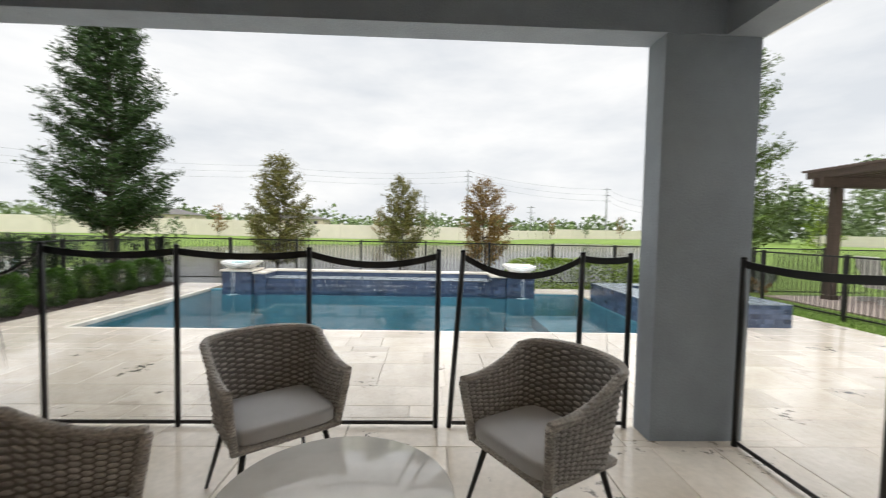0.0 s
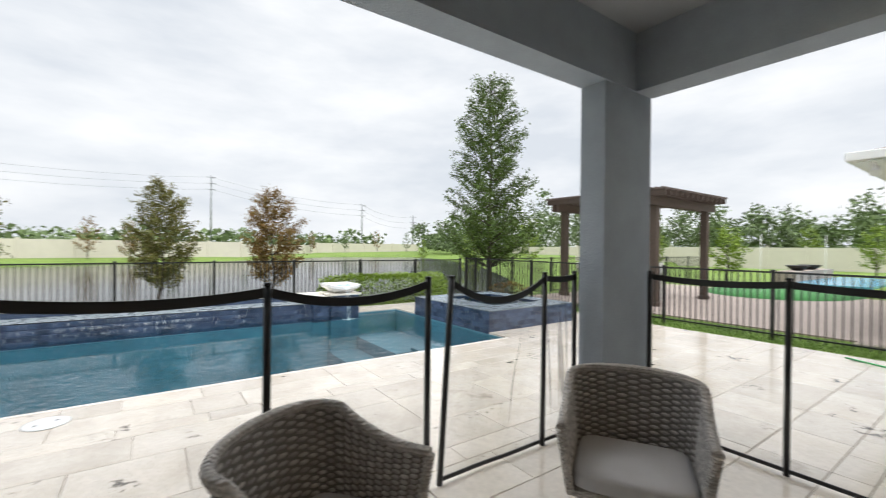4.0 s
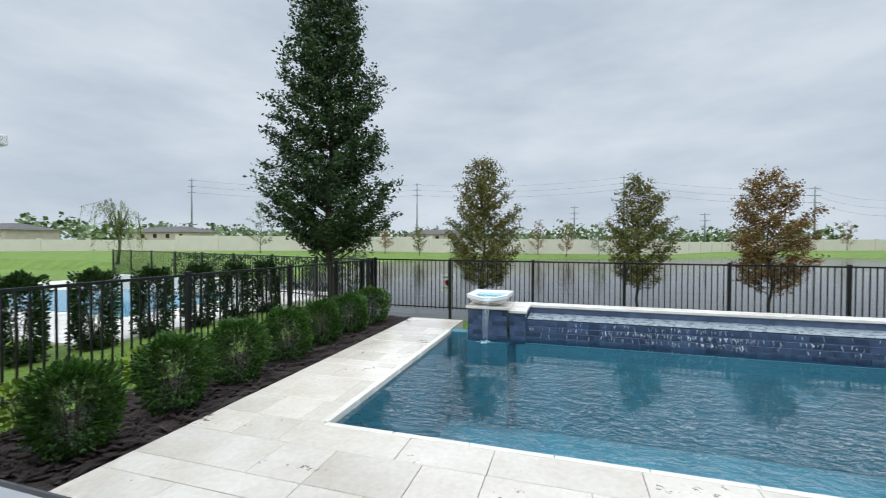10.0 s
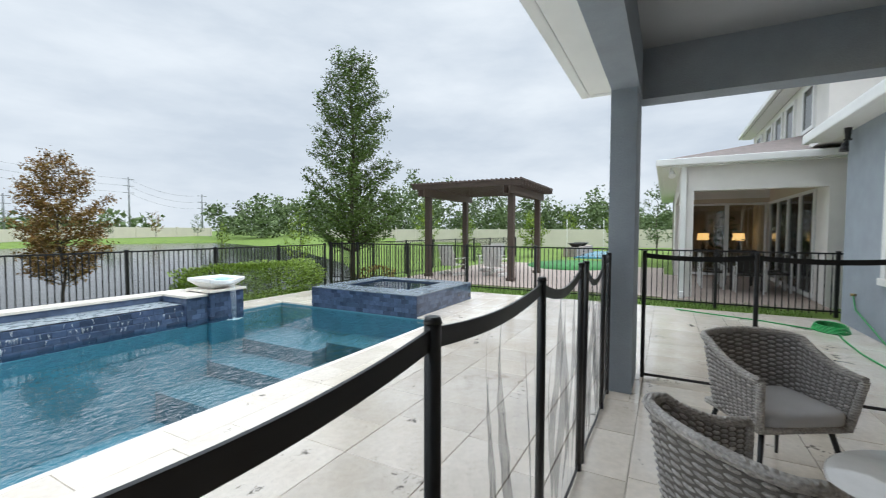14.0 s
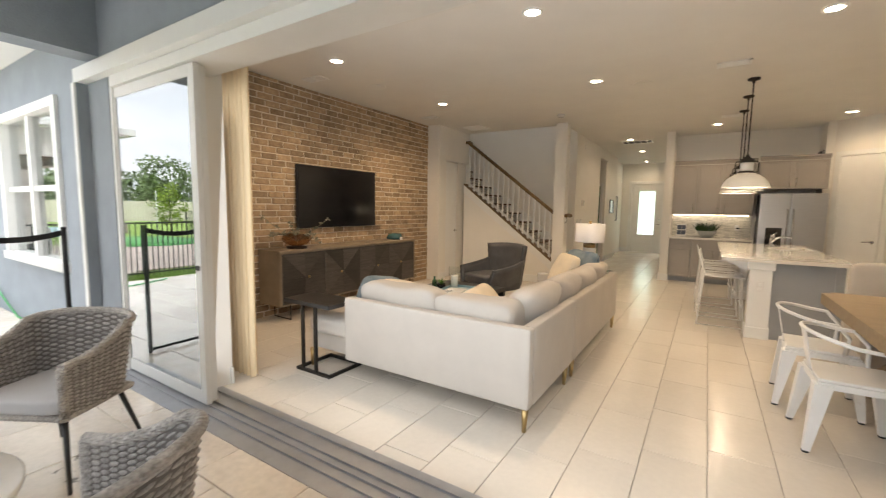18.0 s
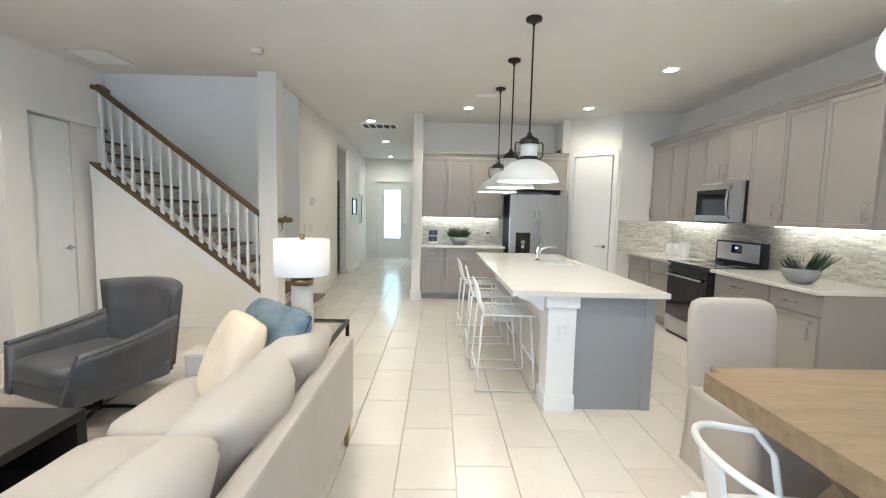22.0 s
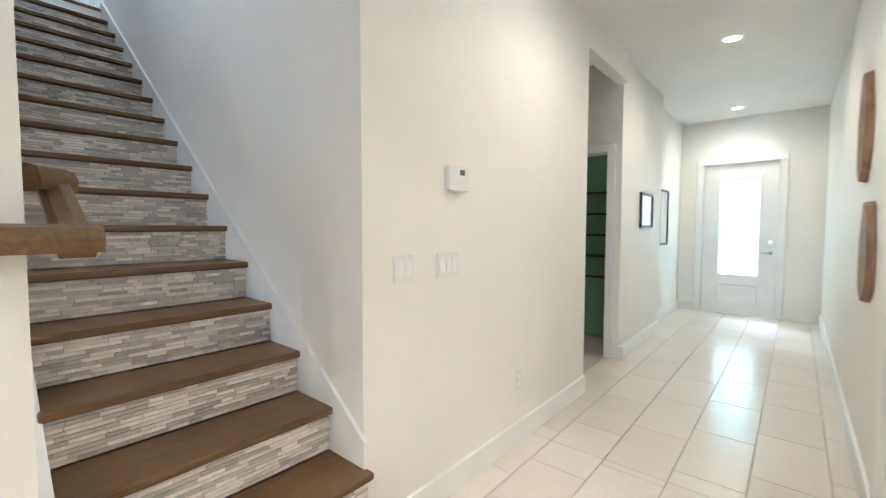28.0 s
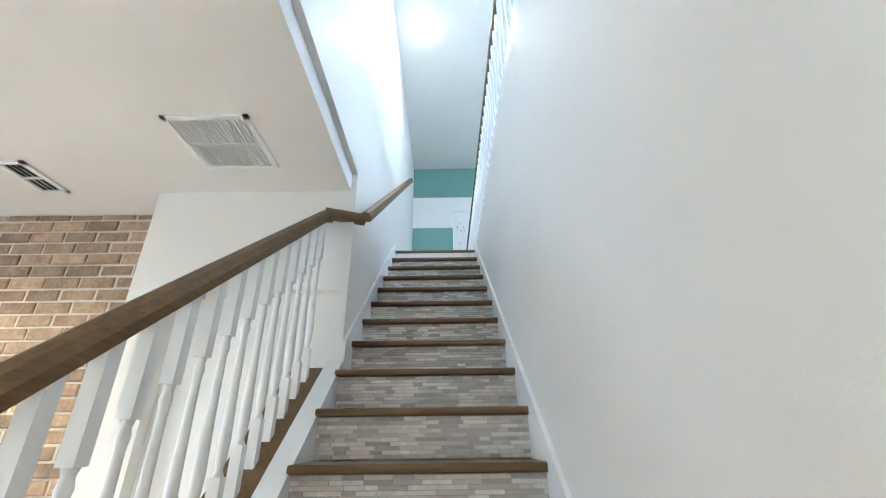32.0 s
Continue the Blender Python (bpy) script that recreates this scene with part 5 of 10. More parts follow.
pillow("cream pillow with tan stripes leaning on the sofa arm", M["cream_pillow"], lean(-0.32, -3.42, 0.49, -48, 24), 0.46, 0.44)
pillow("dark blue velvet pillow with a flanged edge on the sofa", M["navy"], lean(-0.44, -3.50, 0.485, -40, 27), 0.56, 0.50, M["navy_edge"])
pillow("long cream lumbar pillow on the sofa seat", M["cream_pillow"], lean(-0.42, -1.55, 0.49, 100, 38), 0.62, 0.36)
pillow("tan and cream pillow on the chaise", M["cream_pillow"], lean(0.62, -1.42, 0.49, 15, 52), 0.44, 0.34)
pillow("dark blue small pillow on the chaise", M["navy"], lean(0.86, -1.52, 0.49, 20, 46), 0.40, 0.32)

# ---------------------------------------------------------------- rug and tables
rug = thing("area_rug", "worn abstract grey and cream rug", "rug", pose(0.9, -3.1, 0.002))
part("pile", one(-1.0, 1.05, -1.65, 1.3, 0, 0.012, 0.004), M["rug"], rug)
ct = thing("coffee_table", "black wooden coffee table with a waterfall shape", "coffee table", pose(0.82, -2.78, 0.014))
part("tabletop", one(-0.47, 0.47, -0.68, 0.68, 0.36, 0.41, 0.006), M["black_wood"], ct)
for y in (-0.68, 0.62):
    part("leg", one(-0.47, 0.47, y, y + 0.06, 0, 0.36, 0.004), M["black_wood"], ct)
part("lower_shelf", one(-0.44, 0.44, -0.62, 0.62, 0.08, 0.11), M["black_wood"], ct)
tray = thing("tray", "pale blue tray with books on the coffee table", "tray", pose(0.72, -2.82, 0.424, 0, 0, 8))
part("tray_base", one(-0.17, 0.17, -0.28, 0.28, 0, 0.012, 0.003), mat("pale_blue_lacquer", (0.22, 0.34, 0.38), 0.3), tray)
bm = B()
for a, b, c, d in ((-0.17, 0.17, -0.28, -0.265), (-0.17, 0.17, 0.265, 0.28), (-0.17, -0.155, -0.28, 0.28), (0.155, 0.17, -0.28, 0.28)):
    box(bm, a, b, c, d, 0.01, 0.035)
part("tray_rim", bm, mat("pale_blue_lacquer_rim", (0.22, 0.34, 0.38), 0.3), tray)
bk = thing("book", "thin pale magazine lying in the tray", "book", pose(0.70, -2.75, 0.437, 0, 0, 14))
part("cover", one(-0.11, 0.11, -0.15, 0.15, 0, 0.018, 0.002), M["white_ceramic"], bk)
for x, y, z, r, h, nm, lab, m in ((0.86, -3.02, 0.437, 0.045, 0.15, "candle", "white pillar candle in a clear glass", M["white_ceramic"]), (0.90, -2.62, 0.424, 0.03, 0.20, "bottle", "small green glass bottle on the coffee table", glass("green_bottle_glass", (0.35, 0.55, 0.42)))):
    t = thing(nm, lab, nm, pose(x, y, z))
    bm = B()
    lathe(bm, [(r, 0), (r, h * 0.7), (r * (1 if nm == "candle" else 0.4), h * 0.85), (r * (1 if nm == "candle" else 0.4), h), (0, h)], seg=18)
    part("wax" if nm == "candle" else "glass_body", bm, m, t)
    if nm == "candle":
        bm = B()
        lathe(bm, [(0.07, 0.001), (0.072, 0.26)], seg=20, caps=False)
        part("glass_sleeve", bm, M["thin_glass"], t, "clear glass sleeve")


def rosette(parent, n, length, width, m, z=0.0, spread=0.9, seed=1, name="leaf"):
    """Pointed fleshy leaves round a centre."""
    rg = random.Random(seed)
    for i in range(n):
        a = i * 2.399 + rg.random() * 0.3
        el = spread * (0.35 + 0.65 * i / n) + rg.random() * 0.1
        ln = length * (0.75 + 0.4 * rg.random())
        bm = B()
        prev = None
        d = Vector((math.cos(a), math.sin(a), 0))
        s = Vector((-math.sin(a), math.cos(a), 0))
        for k in range(6):
            u = k / 5
            ang = math.pi / 2 - el * (0.7 + 0.6 * u)
            p = d * (ln * u * math.cos(ang)) + Vector((0, 0, ln * u * math.sin(ang)))
            wd = width * (0.55 + 1.3 * u * (1 - u) * 1.6) * (1 - u ** 3) + 0.001
            row = [bm.verts.new(p - s * wd + Vector((0, 0, wd * 0.35))), bm.verts.new(p - Vector((0, 0, 0.002))), bm.verts.new(p + s * wd + Vector((0, 0, wd * 0.35)))]
            if prev:
                for j in (0, 1):
                    f = bm.faces.new((prev[j], prev[j + 1], row[j + 1], row[j]))
                    f.smooth = True
            prev = row
        part(name, bm, m, parent, at=pose(0, 0, z))


su = thing("succulent", "small green succulent in a glass on the coffee table", "plant", pose(0.95, -2.85, 0.424))
bm = B()
lathe(bm, [(0.05, 0), (0.055, 0.07), (0.05, 0.07), (0.045, 0.02), (0, 0.02)], seg=16)
part("pot", bm, M["glass_dark"], su)
rosette(su, 10, 0.10, 0.014, M["plant"], 0.05, 0.9, 4)
bd = thing("bead_garland", "string of white wooden beads on the coffee table", "beads", pose(0.62, -2.55, 0.424))
for i in range(26):
    a = i * 0.25
    bm = B()
    bmesh.ops.create_icosphere(bm, subdivisions=2, radius=0.017)
    for f in bm.faces:
        f.smooth = True
    part("bead", bm, M["white_ceramic"], bd, at=pose(0.10 * math.cos(a) * (1 + 0.12 * math.sin(3 * a)), 0.15 * math.sin(a * 0.9), 0.017 + (0.03 if i > 22 else 0)))

# C-shaped side table
cs = thing("side_table", "dark bronze C-shaped side table over the chaise", "side table", pose(1.0, -0.84, 0))
part("tabletop", one(-0.28, 0.28, -0.30, 0.04, 0.60, 0.635, 0.004), M["black_wood"], cs)
for x in (-0.06, 0.10):
    part("leg", one(x - 0.013, x + 0.013, -0.026, 0.0, 0.026, 0.60, 0.003), M["dark_metal"], cs)
for x in (-0.22, 0.17):
    part("foot_bar", one(x - 0.013, x + 0.013, -0.40, 0.0, 0.0, 0.026, 0.003), M["dark_metal"], cs)
for y in (-0.40, -0.026):
    part("cross_bar", one(-0.207, 0.157, y, y + 0.026, 0.0, 0.026, 0.003), M["dark_metal"], cs)
# lamp table and lamp
lt = thing("end_table", "glass topped end table with a dark metal frame", "end table", pose(-0.47, -4.25, 0))
for x in (-0.27, 0.27):
    for y in (-0.37, 0.37):
        part("leg", one(x - 0.013, x + 0.013, y - 0.013, y + 0.013, 0, 0.602), M["dark_metal"], lt)
for z in (0.578, 0.16):
    bm = B()
    for a, b, c, d in ((-0.257, 0.257, -0.383, -0.357), (-0.257, 0.257, 0.357, 0.383), (-0.283, -0.257, -0.357, 0.357), (0.257, 0.283, -0.357, 0.357)):
        box(bm, a, b, c, d, z, z + 0.025)
    part("rail", bm, M["dark_metal"], lt)
    gp = part("glass_top", one(-0.256, 0.256, -0.356, 0.356, z + 0.012, z + 0.022), M["thin_glass"], lt, "clear glass shelf")
    gp.visible_shadow = False
lamp = thing("table_lamp", "table lamp with white drum shade, brass collar and white marble base", "lamp", pose(-0.49, -4.30, 0.601))
bm = B()
lathe(bm, [(0.075, 0), (0.075, 0.335), (0, 0.335)], seg=28)
part("lamp_base", bm, M["white_stone"], lamp, "white marble cylinder")
bm = B()
lathe(bm, [(0.077, 0.335), (0.077, 0.39), (0.02, 0.395), (0.012, 0.43), (0.012, 0.655), (0.018, 0.66), (0.018, 0.69), (0, 0.69)], seg=28)
part("collar", bm, M["brass"], lamp, "brass collar and finial")
bm = B()
lathe(bm, [(0.192, 0.41), (0.188, 0.655), (0.184, 0.655), (0.188, 0.41)], seg=40, caps=False)
lathe(bm, [(0.01, 0.65), (0.186, 0.653)], seg=40)
part("shade", bm, M["lampshade"], lamp, "white drum shade")

# ---------------------------------------------------------------- sideboard and television
sb = thing("sideboard", "limed oak sideboard with dark faceted sunburst doors on metal legs", "sideboard", Matrix.Translation((2.93, -3.03, 0)) @ pose(0, 0, 0, 0, 0, 90))
L, DP = 1.37, 0.43     # half length; local x along the wall (world y), local +y towards the room
part("body", one(-L, L, 0, DP - 0.02, 0.20, 0.86, 0.006), M["sideboard"], sb)
part("top_board", one(-L - 0.005, L + 0.005, 0, DP + 0.005, 0.8605, 0.89, 0.004), M["sideboard"], sb)
for x in (-L + 0.006, L - 0.018):
    part("end_stile", one(x, x + 0.012, DP - 0.019, DP + 0.004, 0.20, 0.86), M["sideboard"], sb)
facet = {}
for k in range(4):
    x0 = -L + 0.03 + k * (2 * L - 0.06) / 4
    x1 = x0 + (2 * L - 0.06) / 4 - 0.006
    z0, z1 = 0.22, 0.845
    door = part("door", one(x0, x1, DP - 0.018, DP - 0.006, z0, z1), M["charcoal_wood"], sb)
    cx, cz = (x0 + x1) / 2, (z0 + z1) / 2
    ring = [(x0, z0), ((x0 + cx) / 2, z0), (cx, z0), ((x1 + cx) / 2, z0), (x1, z0), (x1, cz), (x1, z1), ((x1 + cx) / 2, z1), (cx, z1), ((x0 + cx) / 2, z1), (x0, z1), (x0, cz)]
    ring = [ring[i] for i in (0, 2, 4, 5, 6, 8, 10, 11)]
    for i in range(8):
        a, b = ring[i], ring[(i + 1) % 8]
        bm = B()
        up_ = 0.004 if i % 2 else 0.010
        vs = [bm.verts.new((p[0], DP - 0.005 + q, p[1])) for p, q in ((a, 0.0), (b, 0.0), ((cx, cz), up_))]
        vs += [bm.verts.new((p[0], DP - 0.006, p[1])) for p in (a, b, (cx, cz))]
        for f in ((0, 1, 2), (0, 1, 4, 3), (1, 2, 5, 4), (2, 0, 3, 5)):
            bm.faces.new([vs[j] for j in f])
        part("facet", bm, M["charcoal_wood"], door)
    bm = B()
    lathe(bm, [(0.012, 0), (0.02, 0.012), (0.012, 0.02), (0, 0.021)], seg=14)
    part("knob", bm, M["brass"], door, "brass knob", at=Matrix.Translation((cx + (0.05 if k % 2 == 0 else -0.05), DP + 0.006, cz)) @ pose(0, 0, 0, -90))
for x in (-L + 0.12, L - 0.12):
    bm = B()
    tube(bm, [(x - 0.06, 0.05, 0.20), (x - 0.06, 0.05, 0.008), (x - 0.06, DP - 0.06, 0.008), (x - 0.06, DP - 0.06, 0.20)], 0.008)
    part("leg", bm, M["dark_metal"], sb, "bent metal leg")
tv = thing("television", "large black flat television on the brick wall", "television", Matrix.Translation((2.925, -2.995, 1.135)) @ pose(0, 0, 0, 0, 0, 90))
part("housing", one(-0.78, 0.78, 0.03, 0.062, 0, 0.865, 0.006), M["black"], tv)
part("screen", one(-0.768, 0.768, 0.0625, 0.0655, 0.014, 0.853), M["screen"], tv, "dark glossy screen")
part("wall_bracket", one(-0.3, 0.3, -0.03, 0.03, 0.2, 0.6), M["black"], tv)
va = thing("glass_bowl", "brown glass bowl with dried silver branches on a stand", "vase", pose(2.68, -2.05, 0.89))
bm = B()
lathe(bm, [(0.05, 0.03), (0.14, 0.06), (0.19, 0.12), (0.17, 0.17), (0.13, 0.19)], seg=24, caps=False)
part("bowl", bm, glass("smoky_amber_glass", (0.62, 0.48, 0.36)), va)
bm = B()
lathe(bm, [(0.12, 0.0), (0.13, 0.0), (0.13, 0.03), (0.05, 0.031)], seg=20)
part("stand", bm, M["dark_metal"], va)
rg = random.Random(8)
for i in range(9):
    a, ln = rg.uniform(0, 6.28), rg.uniform(0.25, 0.42)
    pts = [Vector((0, 0, 0.08))]
    for k in range(5):
        pts.append(pts[-1] + Vector((math.cos(a) * ln * 0.22, math.sin(a) * ln * 0.22, ln * 0.16 - k * 0.012 * (i % 3))))
    bm = B()
    tube(bm, pts, 0.003, 5)
    for p in pts[2:]:
        for q in range(5):
            o = Vector((rg.uniform(-1, 1), rg.uniform(-1, 1), rg.uniform(-0.4, 1))).normalized() * 0.045
            s = o.orthogonal().normalized() * 0.014
            bm.faces.new([bm.verts.new(v) for v in (p, p + o * 0.5 + s, p + o, p + o * 0.5 - s)])
    part("branch", bm, mat("dried_branch", (0.22, 0.21, 0.15), 0.8), va)
tb = thing("decor_box", "teal glass box with a small white card", "box", pose(2.72, -4.12, 0.89))
bm = B()
lathe(bm, [(0.13, 0), (0.16, 0.02), (0.12, 0.10), (0.0, 0.105)], seg=6)
part("box_body", bm, mat("teal_glass_box", (0.03, 0.10, 0.11), 0.2, coat=0.5), tb)
part("card", one(-0.18, -0.175, 0.02, 0.09, 0.0, 0.05), M["white_ceramic"], tb, "white card")

# ---------------------------------------------------------------- swivel armchair
ac = thing("armchair", "dark grey leather swivel armchair with winged back", "armchair", pose(0.93, -4.24, 0, 0, 0, -20))
# local +y is the way it faces
bm = B()
cyl(bm, (0, 0, 0.03), (0, 0, 0.25), 0.03, 0.035, 14)
part("swivel_post", bm, M["dark_metal"], ac, "dark metal swivel post")
for k in range(4):
    ca, sa = math.cos(k * math.pi / 2 + 0.6), math.sin(k * math.pi / 2 + 0.6)
    bm = B()
    tube(bm, [(0, 0, 0.05), (0.14 * ca, 0.14 * sa, 0.035), (0.27 * ca, 0.27 * sa, 0.012)], 0.016, 8, False, 0.011)
    part("base_foot", bm, M["dark_metal"], ac)
part("seat_frame", one(-0.33, 0.33, -0.30, 0.34, 0.22, 0.34, 0.03, 3), M["leather"], ac)
bm = B()
pad(bm, -0.27, 0.27, -0.24, 0.36, 0.32, 0.47, 0.3, 12)
part("seat_cushion", bm, M["leather"], ac)


def shell(bm, fn, nu, nv, th):
    """A thick curved sheet: fn(u, v) gives the point and th(u, v) the vector through it."""
    f = [[bm.verts.new(fn(i / nu, j / nv)) for j in range(nv + 1)] for i in range(nu + 1)]
    g = [[bm.verts.new(Vector(fn(i / nu, j / nv)) + Vector(th(i / nu, j / nv))) for j in range(nv + 1)] for i in range(nu + 1)]
    for i in range(nu):
        for j in range(nv):
            bm.faces.new((f[i][j], f[i + 1][j], f[i + 1][j + 1], f[i][j + 1])).smooth = True
            bm.faces.new((g[i][j], g[i][j + 1], g[i + 1][j + 1], g[i + 1][j])).smooth = True
    for i in range(nu):
        for j in (0, nv):
            bm.faces.new((f[i][j], f[i + 1][j], g[i + 1][j], g[i][j])).smooth = True
    for j in range(nv):
        for i in (0, nu):
            bm.faces.new((f[i][j], f[i][j + 1], g[i][j + 1], g[i][j])).smooth = True


bm = B()
shell(bm, lambda u, v: ((u - 0.5) * (0.62 + 0.16 * v), -0.26 - 0.16 * v + 0.14 * (2 * u - 1) ** 2 * v, 0.30 + 0.60 * v - 0.02 * (2 * u - 1) ** 2), 12, 8, lambda u, v: (0, -0.085, 0))
part("backrest", bm, M["leather"], ac)
for s in (-1, 1):
    bm = B()
    shell(bm, lambda u, v: (s * (0.30 + 0.075 * v + 0.02 * math.sin(math.pi * u)), -0.33 + 0.69 * u - 0.05 * v * u, 0.24 + (0.36 - 0.06 * u + 0.05 * (1 - u) ** 3) * v), 12, 6, lambda u, v: (-s * (0.065 - 0.02 * v), 0, 0))
    part("armrest", bm, M["leather"], ac)
    bm = B()
    tube(bm, [(s * (0.352 + 0.02 * math.sin(math.pi * i / 12)), -0.33 + 0.69 * i / 12 - 0.05 * i / 12, 0.60 - 0.06 * i / 12 + 0.05 * (1 - i / 12) ** 3) for i in range(13)], 0.0245, 8)
    part("arm_edge", bm, M["leather"], ac)

# ---------------------------------------------------------------- dining
dt = thing("dining_table", "thick weathered oak dining table on crossed trestles", "dining table", pose(-3.22, -2.32, 0))
bm = B()
r = box(bm, -0.54, 0.54, -0.97, 0.97, 0.67, 0.76)
es = [e for e in bm.edges if abs(e.verts[0].co.z - e.verts[1].co.z) > 0.05]
bmesh.ops.bevel(bm, geom=es, offset=0.07, segments=2, affect="EDGES")
part("tabletop", bm, M["table"], dt)
for y in (-0.62, 0.62):
    for s in (-1, 1):
        bm = B()
        r = box(bm, -0.085, 0.085, -0.05 + 0.003 * s, 0.05 + 0.003 * s, -0.46, 0.46)
        bmesh.ops.rotate(bm, verts=bm.verts, cent=(0, 0, 0), matrix=Matrix.Rotation(radians(42 * s), 3, "Y"))
        for v in bm.verts:
            v.co += Vector((0, y + 0.045 * s, 0.335))
            v.co.z = min(0.669, max(0.0, v.co.z))
        part("trestle_leg", bm, M["table"], dt)
part("stretcher", one(-0.06, 0.06, -0.52, 0.52, 0.30, 0.38), M["table"], dt)


def steel_chair(at):
    c = thing("metal_armchair", "white enamelled steel dining armchair with looped arms", "chair", at, "chairs round the dining table")
    bm = B()
    box(bm, -0.20, 0.20, -0.20, 0.20, 0.435, 0.455, 0.008)
    box(bm, -0.205, 0.205, -0.205, 0.205, 0.395, 0.434, 0.004)
    part("seat", bm, M["white_metal"], c)
    for sx in (-1, 1):
        for sy in (-1, 1):
            bm = B()
            a, b = Vector((0.175 * sx, 0.175 * sy, 0.42)), Vector((0.235 * sx, 0.235 * sy, 0.012))
            vs = []
            for p, w in ((a, 0.045), (b, 0.018)):
                vs += [bm.verts.new(p + Vector((dx * w, dy * w, 0))) for dx, dy in ((-1, -1), (1, -1), (1, 1), (-1, 1))]
            for f in ((0, 1, 5, 4), (1, 2, 6, 5), (2, 3, 7, 6), (3, 0, 4, 7), (4, 5, 6, 7), (3, 2, 1, 0)):
                bm.faces.new([vs[i] for i in f])
            leg = part("leg", bm, M["white_metal"], c)
            bm = B()
            cyl(bm, (0.235 * sx, 0.235 * sy, 0.013), (0.235 * sx, 0.235 * sy, 0), 0.022, 0.02, 8)
            part("rubber_foot", bm, M["black"], leg, "black rubber foot")
    bm = B()
    pts = [(-0.195, 0.12, 0.45), (-0.25, 0.13, 0.58), (-0.265, 0.06, 0.665)]
    for i in range(13):
        a = math.pi * i / 12
        pts.append((-0.27 * math.cos(a), -0.05 - 0.21 * math.sin(a), 0.675 + 0.045 * math.sin(a)))
    pts += [(0.265, 0.06, 0.665), (0.25, 0.13, 0.58), (0.195, 0.12, 0.45)]
    tube(bm, pts, 0.0125, 8)
    part("arm_loop", bm, M["white_metal"], c)
    bm = B()
    shell(bm, lambda u, v: ((u - 0.5) * (0.10 + 0.03 * v), -0.20 - 0.05 * v, 0.45 + 0.26 * v), 4, 6, lambda u, v: (0, -0.006, 0))
    part("back_splat", bm, M["white_metal"], c)
    return c


c1 = steel_chair(pose(-2.63, -1.96, 0, 0, 0, 92))
copy_thing(c1, pose(-2.58, -2.62, 0, 0, 0, 86))
copy_thing(c1, pose(-3.88, -2.0, 0, 0, 0, -90))
copy_thing(c1, pose(-3.88, -2.66, 0, 0, 0, -88))


def skirted_chair(at):
    c = thing("parsons_chair", "ivory slipcovered dining chair with a draped skirt", "chair", at, "chairs at the ends of the table")
    bm = B()
    n = 48
    rings = []
    for z, k in ((0.0, 1.06), (0.2, 1.02), (0.44, 1.0), (0.48, 0.97)):
        ring = []
        for i in range(n):
            a = i * math.tau / n
            d = max(abs(math.cos(a)), abs(math.sin(a)))
            f = k * (1 + (0.025 * math.sin(i * 2.1) * (1 - z / 0.48)))
            ring.append(bm.verts.new((0.25 * math.cos(a) / d * f, 0.26 * math.sin(a) / d * f, z)))
        rings.append(ring)
    for a, b in zip(rings, rings[1:]):
        for i in range(n):
            bm.faces.new((a[i], a[(i + 1) % n], b[(i + 1) % n], b[i])).smooth = True
    bm.faces.new(rings[-1])
    part("skirt", bm, M["sofa"], c)
    bm = B()
    vs = pad(bm, -0.25, 0.25, -0.30, -0.19, 0.40, 0.99, 0.28, 12)
    for v in vs:
        v.co.y -= 0.10 * (v.co.z - 0.4)
    part("backrest", bm, M["sofa"], c)
    return c


p1_ = skirted_chair(pose(-3.22, -3.52, 0, 0, 0, 0))
pouf = thing("upholstered_stool", "ivory slipcovered bench at the head of the table", "bench", pose(-3.28, -1.30, 0))
bm = B()
n = 64
rings = []
for z, k in ((0.0, 1.05), (0.2, 1.02), (0.44, 1.0), (0.48, 0.96)):
    ring = []
    for i in range(n):
        a = i * math.tau / n
        d = max(abs(math.cos(a)), abs(math.sin(a)))
        f = k * (1 + 0.02 * math.sin(i * 1.7) * (1 - z / 0.48))
        ring.append(bm.verts.new((0.36 * math.cos(a) / d * f, 0.25 * math.sin(a) / d * f, z)))
    rings.append(ring)
for a, b in zip(rings, rings[1:]):
    for i in range(n):
        bm.faces.new((a[i], a[(i + 1) % n], b[(i + 1) % n], b[i])).smooth = True
part("skirt", bm, M["sofa"], pouf, "loose hanging skirt")
bm = B()
crown_ = [[bm.verts.new((0.36 * math.cos(i * math.tau / n) / max(abs(math.cos(i * math.tau / n)), abs(math.sin(i * math.tau / n))) * k, 0.25 * math.sin(i * math.tau / n) / max(abs(math.cos(i * math.tau / n)), abs(math.sin(i * math.tau / n))) * k, z)) for i in range(n)] for k, z in ((0.97, 0.478), (0.975, 0.49), (0.9, 0.505), (0.5, 0.512))]
for a, b in zip(crown_, crown_[1:]):
    for i in range(n):
        bm.faces.new((a[i], a[(i + 1) % n], b[(i + 1) % n], b[i])).smooth = True
bm.faces.new(crown_[-1])
part("seat", bm, M["sofa"], pouf, "softly padded top")
pl = thing("potted_plant", "bright green agave in a round grey concrete pot", "plant", pose(-3.18, -2.0, 0.76))
bm = B()
lathe(bm, [(0.085, 0), (0.13, 0.05), (0.145, 0.12), (0.14, 0.19), (0.125, 0.19), (0.12, 0.15), (0, 0.15)], seg=28)
part("pot", bm, M["concrete"], pl)
rosette(pl, 26, 0.25, 0.05, M["plant"], 0.15, 1.15, 2)
bw = thing("platter", "teal glazed shallow bowl on the dining table", "bowl", pose(-3.16, -2.55, 0.76))
bm = B()
lathe(bm, [(0.07, 0), (0.07, 0.012), (0.20, 0.055), (0.235, 0.058), (0.20, 0.065), (0.06, 0.025), (0, 0.024)], seg=40)
part("bowl", bm, M["teal_glaze"], bw)

